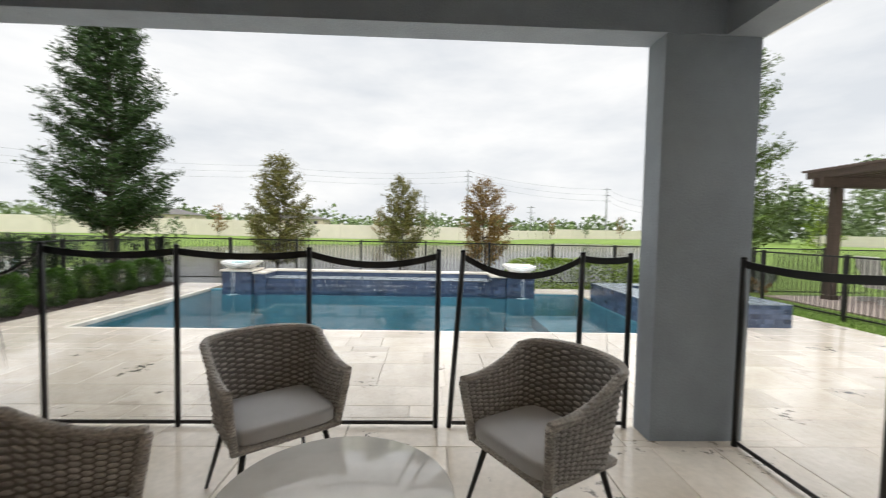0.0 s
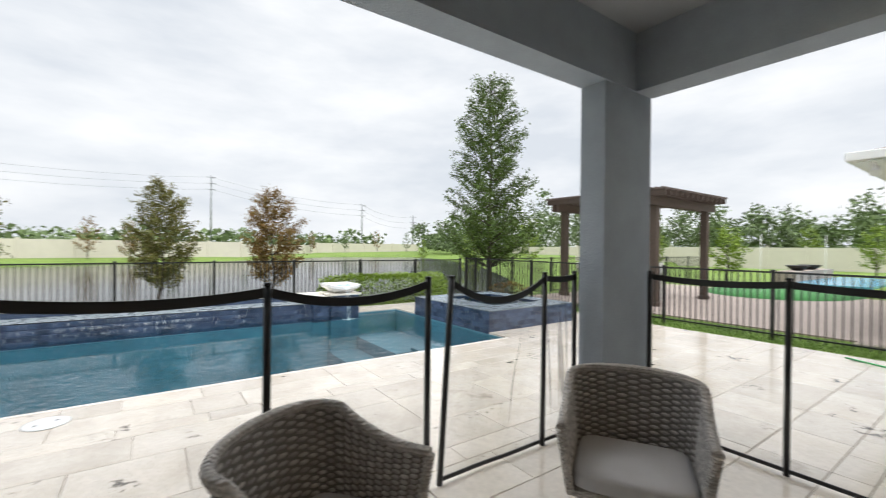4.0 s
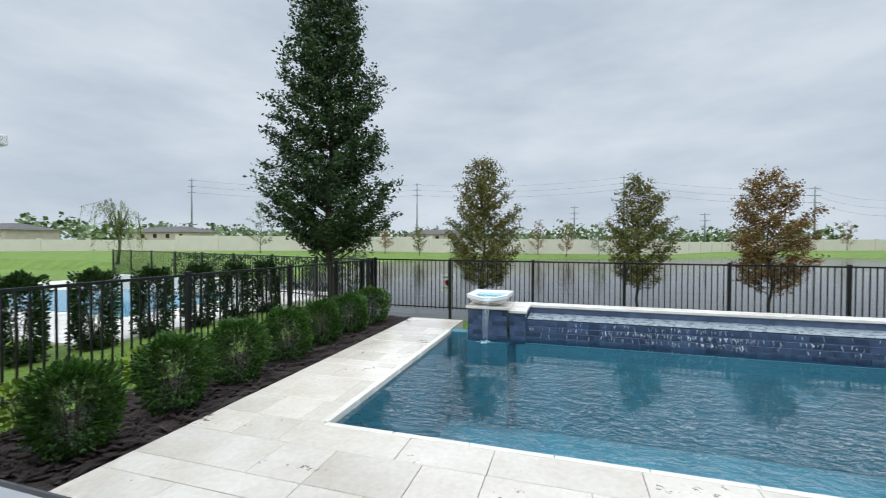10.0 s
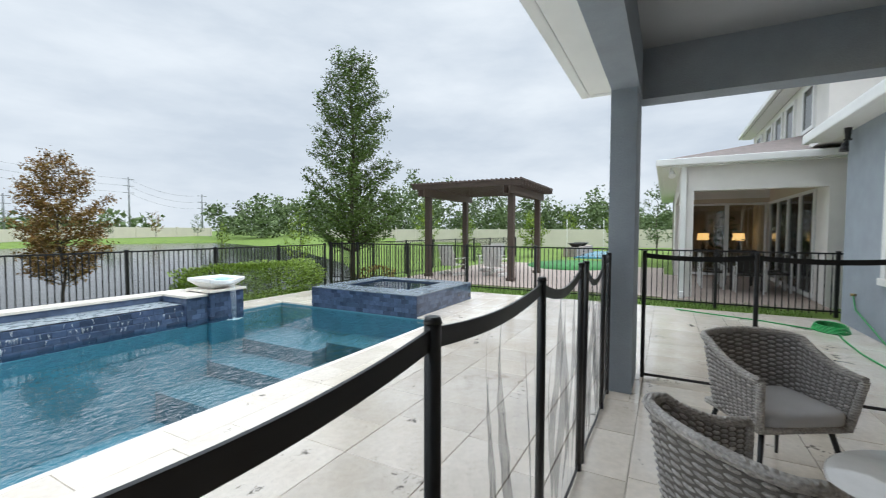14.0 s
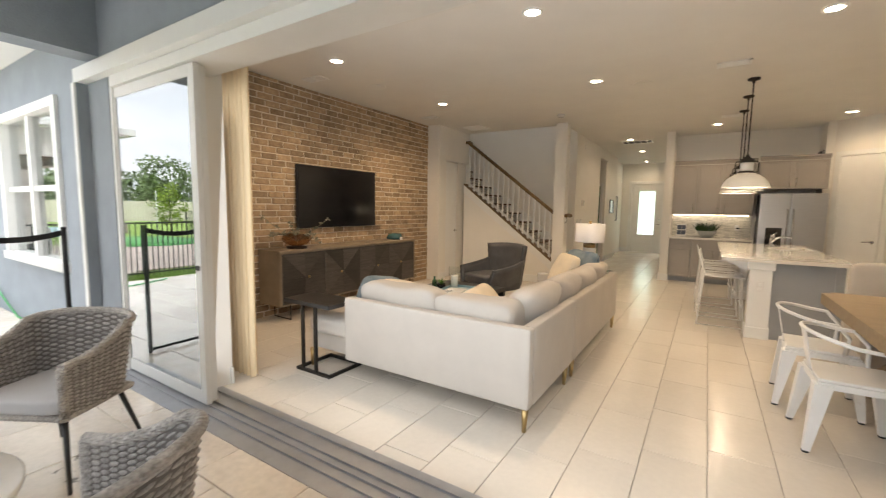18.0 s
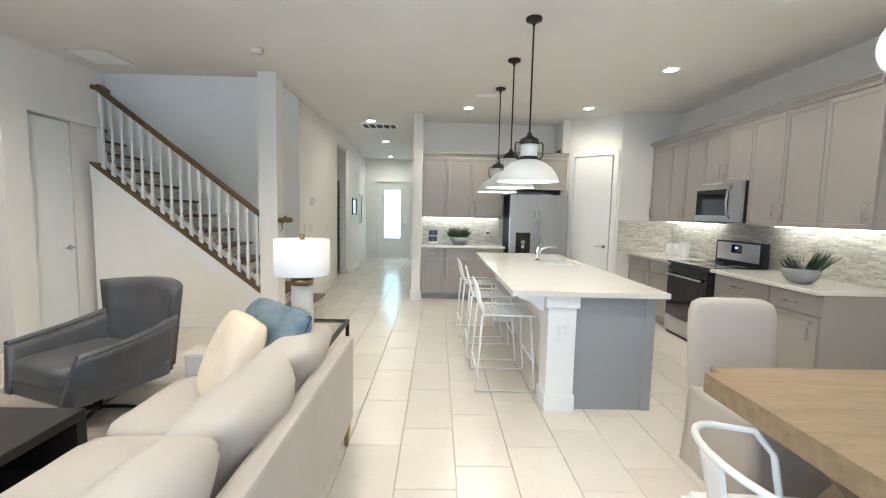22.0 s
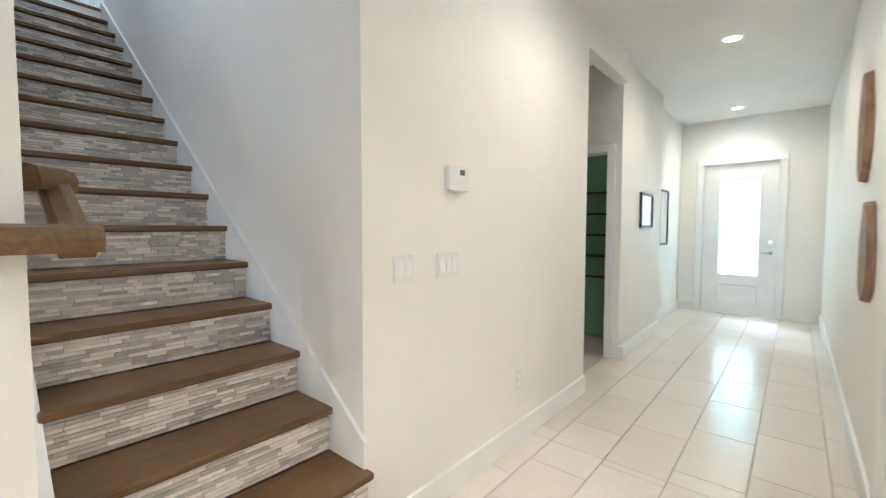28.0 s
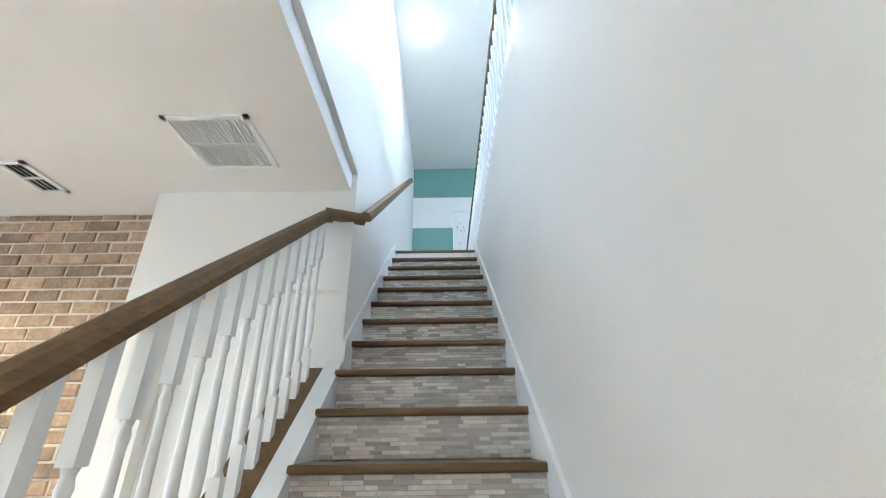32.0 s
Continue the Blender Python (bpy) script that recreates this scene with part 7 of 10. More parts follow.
def wire_stool(at):
    s = thing("wire_bar_stool", "white wire counter stool with a woven wire seat", "bar stool", at, "stools along the island")
    h, wd = 0.64, 0.22
    for sx in (-1, 1):
        bm = B()
        tube(bm, [(sx * wd, -0.20, h), (sx * (wd + 0.03), -0.245, 0.012), (sx * (wd + 0.03), 0.245, 0.012), (sx * wd, 0.19, h), (sx * wd, -0.20, h)], 0.0105, 8)
        part("side_frame", bm, M["white_metal"], s)
    for y, z in ((0.21, 0.28), (-0.235, 0.18)):
        bm = B()
        tube(bm, [(-wd - 0.015, y, z), (wd + 0.015, y, z)], 0.0095, 8)
        part("foot_rail", bm, M["white_metal"], s)
    bm = B()
    tube(bm, [(-wd, -0.19, h), (-wd, 0.19, h), (-wd + 0.02, 0.225, h - 0.01), (wd - 0.02, 0.225, h - 0.01), (wd, 0.19, h), (wd, -0.19, h), (wd - 0.015, -0.25, h + 0.24), (-wd + 0.015, -0.25, h + 0.24)], 0.0095, 8, True)
    part("seat_rim", bm, M["white_metal"], s)
    bm = B()
    for i in range(1, 11):
        x = -wd + 2 * wd * i / 11
        tube(bm, [(x, 0.22, h - 0.012), (x, 0.0, h - 0.022), (x, -0.17, h - 0.012), (x * 0.97, -0.215, h + 0.05), (x * 0.95, -0.25, h + 0.24)], 0.0035, 5)
    for i in range(15):
        u = i / 14
        y, z = (0.19 - u / 0.62 * 0.36, h - 0.02) if u < 0.62 else (-0.19 - (u - 0.62) / 0.38 * 0.06, h + (u - 0.55) / 0.38 * 0.21)
        tube(bm, [(-wd, y, z + 0.006), (0, y, z), (wd, y, z + 0.006)], 0.0035, 5)
    part("seat_mesh", bm, M["white_metal"], s, "woven white wire")
    return s


s1 = wire_stool(pose(-2.02, -4.92, 0, 0, 0, 90))
copy_thing(s1, pose(-2.0, -5.66, 0, 0, 0, 88))
copy_thing(s1, pose(-1.96, -6.42, 0, 0, 0, 92))


def pendant(at):
    p = thing("pendant_light", "white enamel barn pendant with a dark cap on a long rod", "pendant light", at, "pendants over the island")
    bm = B()
    lathe(bm, [(0.065, 0), (0.065, -0.02), (0.02, -0.03), (0.012, -0.06), (0, -0.06)], seg=20)
    cyl(bm, (0, 0, -0.05), (0, 0, -0.93), 0.0075, None, 8)
    part("rod", bm, M["dark_metal"], p, "dark metal rod and canopy")
    bm = B()
    lathe(bm, [(0.012, -0.90), (0.03, -0.935), (0.075, -0.96), (0.08, -0.995), (0.072, -1.0), (0, -1.0)], seg=24)
    part("cap", bm, M["dark_metal"], p)
    bm = B()
    lathe(bm, [(0.068, -1.001), (0.068, -1.115), (0.0, -1.116)], seg=24)
    part("neck", bm, M["white_metal"], p)
    bm = B()
    lathe(bm, [(0.074, -1.10), (0.080, -1.112), (0.082, -1.125), (0.07, -1.128)], seg=24)
    for s in (-1, 1):
        tube(bm, [(s * 0.075, 0, -0.985), (s * 0.105, 0, -0.985), (s * 0.115, 0, -1.0), (s * 0.115, 0, -1.09), (s * 0.10, 0, -1.115), (s * 0.078, 0, -1.12)], 0.006, 6)
    part("yoke", bm, M["dark_metal"], p)
    bm = B()
    lathe(bm, [(0.08, -1.128), (0.135, -1.15), (0.19, -1.19), (0.228, -1.24), (0.252, -1.298), (0.256, -1.302), (0.252, -1.306), (0.246, -1.298), (0.222, -1.243), (0.185, -1.196), (0.13, -1.157), (0.07, -1.136)], seg=40, caps=False)
    part("shade", bm, M["white_metal"], p, "white enamel dome")
    bm = B()
    bmesh.ops.create_uvsphere(bm, u_segments=16, v_segments=10, radius=0.045)
    for f in bm.faces:
        f.smooth = True
    part("bulb", bm, M["bulb"], p, "lit bulb", at=pose(0, 0, -1.19))
    return p


M["bulb"] = lamp_mat("lit_bulb", (1.0, 0.80, 0.55), 60.0)
pd = pendant(pose(-2.18, -4.87, CEIL))
copy_thing(pd, pose(-2.19, -5.79, CEIL))
copy_thing(pd, pose(-2.20, -6.78, CEIL))

# ---------------------------------------------------------------- sliding door, window, curtain
sd = thing("sliding_door", "white framed sliding glass door stacked open at one end", "sliding door", pose(0, 0, 0))
bm = B()
for b in ((2.335, 2.379, -0.165, -0.004, 0, 2.46), (-2.56, -2.47, -0.27, 0.012, 0, 2.46), (-2.47, 2.335, -0.27, 0.010, 2.375, 2.46)):
    box(bm, *b, 0.004)
part("door_frame", bm, M["trim"], sd, "white door frame")
bm = B()
for b in ((2.805, 2.875, 0.0802, 0.095, 0, 2.459), (-2.65, -2.56, 0.0, 0.06, 0, 2.58), (-2.56, 2.875, 0.0, 0.078, 2.46, 2.58)):
    box(bm, *b, 0.005)
part("outer_casing", bm, M["trim"], sd, "white outer casing")
bm = B()
box(bm, -2.50, 2.38, -0.27, 0.15, -0.05, 0.004)
for y in (-0.20, -0.09, -0.035, 0.04):
    box(bm, -2.46, 2.31, y - 0.006, y + 0.006, 0.0035, 0.018)
part("floor_track", bm, mat("grey_aluminium_track", (0.36, 0.37, 0.39), 0.4, metal=0.4), sd, "grey aluminium track")
for k, y in enumerate((-0.035, -0.09)):
    x0, x1 = 1.10 + 0.03 * k, 2.333
    bm = B()
    for b in ((x0, x0 + 0.075, y - 0.02, y + 0.02, 0.02, 2.37), (x1 - 0.02, x1, y - 0.02, y + 0.02, 0.02, 2.37), (x0 + 0.075, x1 - 0.02, y - 0.02, y + 0.02, 0.02, 0.11), (x0 + 0.075, x1 - 0.02, y - 0.02, y + 0.02, 2.29, 2.37)):
        box(bm, *b, 0.004)
    pn = part("panel_frame", bm, M["trim"], sd, "white panel frame")
    g = part("pane", one(x0 + 0.075, x1 - 0.02, y + 0.006, y + 0.014, 0.11, 2.29), M["low_e"], pn, "clear glass pane")
    g.visible_shadow = False
    bm = B()
    cyl(bm, (x0 + 0.035, y + 0.02, 1.0), (x0 + 0.035, y + 0.03, 1.0), 0.02)
    part("latch", bm, M["black"], pn, "black latch")

win = tagged(new("window_1"), "white framed four pane window in the grey wall", "window", kind="structure")
bm = B()
for b in ((3.55, 3.664, -0.098, 0.035, 0.835, 2.47), (5.476, 5.60, -0.098, 0.035, 0.835, 2.47), (3.664, 5.476, -0.098, 0.034, 2.376, 2.47), (3.52, 5.63, -0.098, 0.055, 0.74, 0.834)):
    box(bm, *b, 0.005)
part("window_frame", bm, M["trim"], win)
bm = B()
box(bm, 4.52, 4.62, -0.10, 0.0, 0.83, 2.38)
box(bm, 3.66, 4.52, -0.085, -0.015, 1.56, 1.62)
box(bm, 4.62, 5.48, -0.085, -0.015, 1.56, 1.62)
part("sash_bar", bm, M["trim"], win)
for x0, x1 in ((3.66, 4.52), (4.62, 5.48)):
    for z0, z1 in ((0.83, 1.56), (1.62, 2.38)):
        g = part("pane", one(x0, x1, -0.054, -0.046, z0, z1), M["window_glass"], win)
        g.visible_shadow = False
for x0, x1 in ((3.665, 4.515), (4.625, 5.475)):
    bl = thing("window_blind", "closed white slatted blind behind the window panes", "blind", pose(0, 0, 0), "blinds of the rear window")
    part("head_rail", one(x0, x1, -0.155, -0.105, 2.33, 2.378, 0.004), M["trim"], bl)
    me = one(x0 + 0.005, x1 - 0.005, -0.024, 0.024, -0.0015, 0.0015)
    shared = done(me, "slat")
    for i in range(36):
        part("slat", shared, M["blind"], bl, at=pose(0, -0.13, 0.85 + 0.041 * i, 58))
    part("bottom_rail", one(x0, x1, -0.15, -0.11, 0.832, 0.838), M["trim"], bl)
cu = thing("curtain", "floor length beige curtain drawn to the side of the door", "curtain", pose(0, 0, 0))
bm = B()
n = 26
rows = []
for z in (0.01, 1.4, 2.9):
    rows.append([bm.verts.new((1.30 + 0.012 * i, -0.53 + 0.045 * math.sin(i * 1.35), z)) for i in range(n)])
for a, b in zip(rows, rows[1:]):
    for i in range(n - 1):
        bm.faces.new((a[i], a[i + 1], b[i + 1], b[i])).smooth = True
part("drape", bm, M["curtain"], cu)
bm = B()
tube(bm, [(1.2, -0.53, 2.92), (2.9, -0.53, 2.92)], 0.012)
part("curtain_rod", bm, M["dark_metal"], cu, "dark curtain rod")

# ---------------------------------------------------------------- mesh pool fence
def mesh_fence(name, posts, sags, label, skip=(), crease=0.004, slack=False):
    f = thing(name, label, "pool fence", pose(0, 0, 0))
    pole = None
    for k, (x, y, lx) in enumerate(posts):
        bm = B()
        cyl(bm, (x, y, 0.0), (x + lx, y, 1.225), 0.0185, None, 12)
        pp = part("post", bm, M["black"], f)
        bm = B()
        cyl(bm, (x + lx, y, 1.2255), (x + lx, y, 1.24), 0.021, 0.016, 12)
        part("cap", bm, M["black"], pp)
    for k, ((x0, y0, l0), (x1, y1, l1)) in enumerate(zip(posts, posts[1:])):
        if k in skip:
            continue
        sag, n = sags[k], 60
        a0, a1 = Vector((x0, y0, 0)), Vector((x1, y1, 0))
        side = Vector((-(y1 - y0), x1 - x0, 0)).normalized()
        bm, hem, low = B(), B(), B()
        cols = []
        for i in range(n + 1):
            u = i / n
            p = a0.lerp(a1, u)
            top = 1.195 - sag * 4 * u * (1 - u)
            col = []
            for j in range(9):
                v = j / 8
                wob = side * math.sin(math.pi * u) * (0.03 * sag * math.sin(u * 9 + v * 5 + k) + 4 * v * (1 - v) * (crease * math.sin(u * 46 + v * 9 * (-1) ** k + k) * (0.6 + 0.4 * math.sin(u * 13 + k)) + 0.012 * math.sin(u * 17 + v * 7)))
                xx = p + Vector((l0 * (1 - u) * v + l1 * u * v, 0, 0.03 + (top - 0.03) * v)) + wob
                col.append(xx)
            cols.append(col)
        g = [[bm.verts.new(v) for v in c] for c in cols]
        for i in range(n):
            for j in range(8):
                bm.faces.new((g[i][j], g[i + 1][j], g[i + 1][j + 1], g[i][j + 1])).smooth = True
        part("mesh_panel", bm, M["net_slack" if slack else "net"], f, "fine black mesh")
        for b2, j, w in ((hem, 8, 0.045 if sag < 0.2 else 0.02), (low, 0, 0.025)):
            r = []
            for c in cols:
                p = c[j]
                r.append([b2.verts.new(p + side * s * 0.004 + Vector((0, 0, h))) for s, h in ((1, w / 2), (1, -w / 2), (-1, -w / 2), (-1, w / 2))])
            for a, b in zip(r, r[1:]):
                for q in range(4):
                    b2.faces.new((a[q], a[(q + 1) % 4], b[(q + 1) % 4], b[q]))
        part("top_hem", hem, M["black"], f, "black vinyl hem")
        part("bottom_hem", low, M["black"], f)
    return f


FY = 2.906
mesh_fence("mesh_pool_fence", [(-2.72, 2.94, 0), (-1.893, FY, 0), (-1.018, FY, 0), (-0.14, FY, 0), (0.737, FY, 0), (0.83, FY, 0.075), (1.723, FY, 0.012), (2.073, FY, 0)], [0.20, 0.035, 0.03, 0.07, 0, 0.13, 0.015], "black mesh child safety fence sagging between posts", (4,), 0.034, True)
mesh_fence("mesh_pool_fence", [(2.69, 2.655, 0), (2.69, 1.772, 0), (2.69, 0.89, 0), (2.67, 0.27, 0)], [0.025, 0.02, 0.05], "black mesh child safety fence across the lanai end")

# ---------------------------------------------------------------- wicker chairs and drum table
def wicker_chair(at):
    c = thing("wicker_armchair", "grey woven wicker bucket armchair with a grey seat cushion", "chair", at, "wicker chairs round the drum table")
    # local +y is the way it faces; u runs round from one arm to the other
    def rim(u):
        a = (u - 0.5) * 2
        t = abs(a)
        if t > 0.45:
            s = (t - 0.45) / 0.55
            return Vector((math.copysign(0.292 - 0.012 * s, a), -0.125 + 0.38 * s, 0.65 + 0.12 * (1 - s) ** 2.2 * (1 - s * 0.1)))
        b = a / 0.45 * math.pi / 2
        return Vector((0.292 * math.sin(b), -0.125 - 0.165 * math.cos(b) ** 0.8, 0.77 + 0.022 * math.cos(b)))

    def fn(u, v):
        p = rim(u)
        q = Vector((p.x * 0.86, p.y * 0.80 + 0.01, 0.37))
        k = v ** 0.8
        r = q.lerp(p, v)
        r.x += (p.x - q.x) * (k - v) * 0.5
        return r

    # Dark sheet behind the strands: its colour stands for shade in the gaps.
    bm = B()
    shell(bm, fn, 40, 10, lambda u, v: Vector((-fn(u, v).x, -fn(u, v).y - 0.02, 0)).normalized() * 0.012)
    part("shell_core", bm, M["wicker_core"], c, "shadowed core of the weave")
    rows, seg, waves = 29, 144, 36
    for j in range(rows):
        v = 0.02 + 0.96 * (j + 0.5) / rows
        sv, sf = [], []
        for i in range(seg + 1):
            u = i / seg
            p = fn(u, v)
            out = Vector((p.x, p.y + 0.02, 0)).normalized()
            q = p - out * 0.006 + out * 0.0075 * math.cos(math.pi * (waves * u + j))
            up = (fn(u, min(1, v + 0.03)) - p).normalized() * 0.0090
            sv += [q + up * 0.9, q + out * 0.0055 + up * 0.3, q + out * 0.0055 - up * 0.3, q - up * 0.9, q - out * 0.0055 - up * 0.3, q - out * 0.0055 + up * 0.3]
        for i in range(seg):
            for k in range(6):
                a, b = i * 6 + k, i * 6 + (k + 1) % 6
                sf.append((a, b, b + 6, a + 6))
        me = bpy.data.meshes.new("woven_strand")
        me.from_pydata(sv, [], sf)
        for pl in me.polygons:
            pl.use_smooth = True
        part("woven_strand", me, M["strand"], c)
    bm = B()
    pts = [rim(i / 44) + Vector((0, 0, 0.004)) for i in range(45)]
    tube(bm, pts, 0.021, 8)
    for u in (0.0, 1.0):
        tube(bm, [fn(u, 1), fn(u, 0.5), fn(u, 0)], 0.02, 8)
    part("rolled_rim", bm, M["wicker"], c)
    bm = B()
    box(bm, -0.25, 0.25, -0.22, 0.225, 0.355, 0.395, 0.02)
    part("seat_pan", bm, M["wicker"], c)
    bm = B()
    pad(bm, -0.24, 0.24, -0.19, 0.24, 0.392, 0.475, 0.28, 14, 0.012)
    part("seat_cushion", bm, M["cushion_grey"], c, "grey seat cushion")
    for sx in (-1, 1):
        for y0, y1 in ((0.165, 0.24), (-0.165, -0.25)):
            bm = B()
            cyl(bm, (sx * 0.19, y0, 0.365), (sx * 0.265, y1, 0.0), 0.015, 0.009, 8)
            part("leg", bm, M["black"], c, "dark metal leg")
    return c


def facing(x, y, tx=0.29, ty=1.5, off=0.0):
    return pose(x, y, 0, 0, 0, math.degrees(math.atan2(-(tx - x), ty - y)) + off)


w1 = wicker_chair(facing(-0.11, 2.19, 0.477, 1.446))
copy_thing(w1, facing(1.20, 1.92, 0.32, 1.40))
copy_thing(w1, facing(1.11, 0.76, 0.60, 1.65))
copy_thing(w1, facing(-0.44, 1.17, 0.46, 1.525))
dr = thing("drum_table", "white cast stone drum table with a carved ogee pattern", "side table", pose(0.36, 1.48, 0))
bm = B()
nu, nv = 96, 28
ring = []
for j in range(nv + 1):
    z = 0.012 + 0.41 * j / nv
    row = []
    for i in range(nu):
        a = i * math.tau / nu
        k = abs(math.sin(a * 12 + 0.9 * math.sin(j / nv * math.tau * 2.5)))
        row.append(bm.verts.new(((0.365 + 0.02 * k) * math.cos(a), (0.365 + 0.02 * k) * math.sin(a), z)))
    ring.append(row)
for a, b in zip(ring, ring[1:]):
    for i in range(nu):
        bm.faces.new((a[i], a[(i + 1) % nu], b[(i + 1) % nu], b[i])).smooth = True
part("drum", bm, M["white_stone"], dr)
bm = B()
lathe(bm, [(0.385, 0.0), (0.385, 0.012)], seg=48)
part("plinth", bm, M["white_stone"], dr)
bm = B()
lathe(bm, [(0.405, 0.422), (0.41, 0.43), (0.41, 0.446), (0.402, 0.452), (0, 0.453)], seg=56)
part("tabletop", bm, mat("glossy_stone_top", (0.80, 0.78, 0.74), 0.05, color2=(0.68, 0.66, 0.62), scale=5, coat=0.6), dr, "glossy wet stone top")

# ---------------------------------------------------------------- outdoor kitchen counter
ok = thing("outdoor_counter", "stone clad outdoor counter with a wet black granite top", "counter", pose(0, 0, 0))
part("core", one(-4.84, -3.10, 2.92, 3.31, 0, 0.885), M["concrete"], ok)
bm = B()
box(bm, -4.86, -3.04, 2.855, 3.36, 0.872, 0.93, 0.01)
part("granite_top", bm, M["granite"], ok, "polished black granite")
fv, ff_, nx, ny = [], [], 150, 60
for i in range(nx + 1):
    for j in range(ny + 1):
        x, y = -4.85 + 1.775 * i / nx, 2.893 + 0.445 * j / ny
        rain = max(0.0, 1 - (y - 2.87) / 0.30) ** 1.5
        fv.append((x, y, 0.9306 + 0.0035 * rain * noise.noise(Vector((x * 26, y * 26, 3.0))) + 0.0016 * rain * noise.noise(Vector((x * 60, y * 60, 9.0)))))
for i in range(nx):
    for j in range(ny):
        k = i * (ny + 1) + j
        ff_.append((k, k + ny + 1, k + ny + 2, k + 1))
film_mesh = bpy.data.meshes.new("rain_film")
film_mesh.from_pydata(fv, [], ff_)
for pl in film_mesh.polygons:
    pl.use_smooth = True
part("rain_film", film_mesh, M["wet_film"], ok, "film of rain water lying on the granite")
lv, lf = [], []
rl = random.Random(4)


def ledger(u0, u1, z1, put):
    z = 0.003
    while z < z1 - 0.01:
        h = rl.choice((0.035, 0.045, 0.055))
        u = u0 - rl.random() * 0.2
        while u < u1:
            ln = rl.uniform(0.15, 0.42)
            a, b = max(u, u0), min(u + ln, u1)
            if b - a > 0.02:
                put(a, b - 0.002, z, min(z + h, z1) - 0.002, rl.random() * 0.018)
            u += ln
        z += h


ledger(-4.84, -3.095, 0.884, lambda a, b, c, d, t: block(lv, lf, a, b, 2.895 - t, 2.921, c, d))
ledger(2.90, 3.33, 0.884, lambda a, b, c, d, t: block(lv, lf, -3.101, -3.078 + t, a, b, c, d))
ledger(-4.84, -3.095, 0.884, lambda a, b, c, d, t: block(lv, lf, a, b, 3.309, 3.325 + t, c, d))
field("ledger_stone", lv, lf, M["ledger"], ok, "split ledger stones of the counter")
lv, lf = [], []
ledger(0.02, 2.84, 2.64, lambda a, b, c, d, t: block(lv, lf, -4.921, -4.90 + t, a, b, c, d))
field("ledger_stone", lv, lf, M["ledger"], ledger_wall, "split ledger stones of the wall")
# vents of the soffit, camera flood light, hose
ff = thing("flood_light", "small black twin flood light under the eave", "flood light", pose(6.64, 0.11, 2.70))
bm = B()
lathe(bm, [(0.05, 0.1), (0.05, 0.12), (0.02, 0.13), (0, 0.13)], seg=14)
cyl(bm, (0, 0, 0.125), (0, 0, 0.287), 0.03, 0.05, 12)
cyl(bm, (0, 0, 0.1), (0, 0.03, 0.02), 0.02, 0.05, 12)
cyl(bm, (0, 0.03, 0.02), (0, 0.04, -0.06), 0.05, 0.06, 12)
part("housing", bm, M["black"], ff)
hs = thing("garden_hose", "bright green garden hose coiled on the deck", "hose", pose(0, 0, 0))
bm = B()
pts = []
for i in range(120):
    a = i * 0.28
    pts.append((6.13 + (0.32 - 0.012 * (i // 24)) * math.cos(a), 0.35 + (0.2 - 0.008 * (i // 24)) * math.sin(a), 0.012 + 0.018 * (i // 24)))
tube(bm, pts, 0.010, 6)
tube(bm, [(5.81, 0.35, 0.012), (5.4, 0.4, 0.012), (4.7, 0.45, 0.012), (4.0, 0.42, 0.012), (3.7, 0.25, 0.012), (3.9, 0.06, 0.02), (4.4, 0.05, 0.02), (5.3, 0.05, 0.03), (6.3, 0.04, 0.3), (6.45, 0.03, 0.5)], 0.010, 6)
tube(bm, [(6.0, 0.5, 0.012), (6.4, 1.1, 0.012), (6.7, 1.9, 0.012), (6.9, 2.3, 0.012)], 0.010, 6)
part("tubing", bm, M["hose"], hs)
bm = B()
cyl(bm, (6.45, 0.0, 0.5), (6.45, 0.06, 0.5), 0.02)
part("tap", bm, M["brass"], hs, "brass tap")

# ---------------------------------------------------------------- pool wall, fire-free water bowls, spa
rt = random.Random(9)


def tile_face(name_parent, u0, u1, z0, z1, put_axis, base, near, tw=0.15, th=0.075):
    rects, z, k = [], z0, 0
    while z < z1 - 0.01:
        u = u0 - (tw / 2 if k % 2 else 0)
        while u < u1:
            a, b = max(u, u0), min(u + tw, u1)
            if b - a > 0.02:
                rects.append((a + 0.0015, z + 0.0015, b - 0.0015, min(z + th, z1) - 0.0015))
            u += tw
        z += th
        k += 1
    return pieces(rects, 0.008, "glass_tile", near, name_parent, M["pool_tile"], M["pool_tile_far"], 300, put_axis, base, 0.0015, 0.0, "blue glass tiles")


pw = thing("spillway_wall", "stepped blue tile spillway wall behind the pool with white coping", "pool wall", pose(0, 0, 0))
YS, XL, XR = 9.30, -2.84, 2.07
for k in range(3):
    z1 = 0.225 - 0.085 * k
    y0 = YS - 0.035 * k
    part("step_core", one(-3.0, 2.43, y0, 9.88 if k == 0 else y0 + 0.035, -0.6, z1), M["pool_tile_far"], pw)
part("wall_footing", one(-3.0, 2.43, YS - 0.10, YS + 0.05, -1.44, -0.12), M["pool_plaster"], pw, "plastered footing under water")
part("back_core", one(-3.0, 2.43, 9.88, 10.12, -0.3, 0.329), M["pool_tile_far"], pw)
cop = [(-3.14, 2.56, 9.85, 10.16, 0.33, 0.372), (-3.12, XL, 9.17, 9.849, 0.33, 0.371), (XR, 2.43, 9.17, 9.849, 0.33, 0.371)]
for b in cop:
    part("coping", one(*b, 0.008), M["coping"], pw, "white travertine coping")
for x0, x1 in ((-3.10, XL - 0.02), (XR + 0.02, 2.43)):
    part("side_core", one(x0, x1, 9.20, 9.88, -0.14, 0.329), M["pool_tile_far"], pw)
me = bpy.data.meshes.new("trough_water")
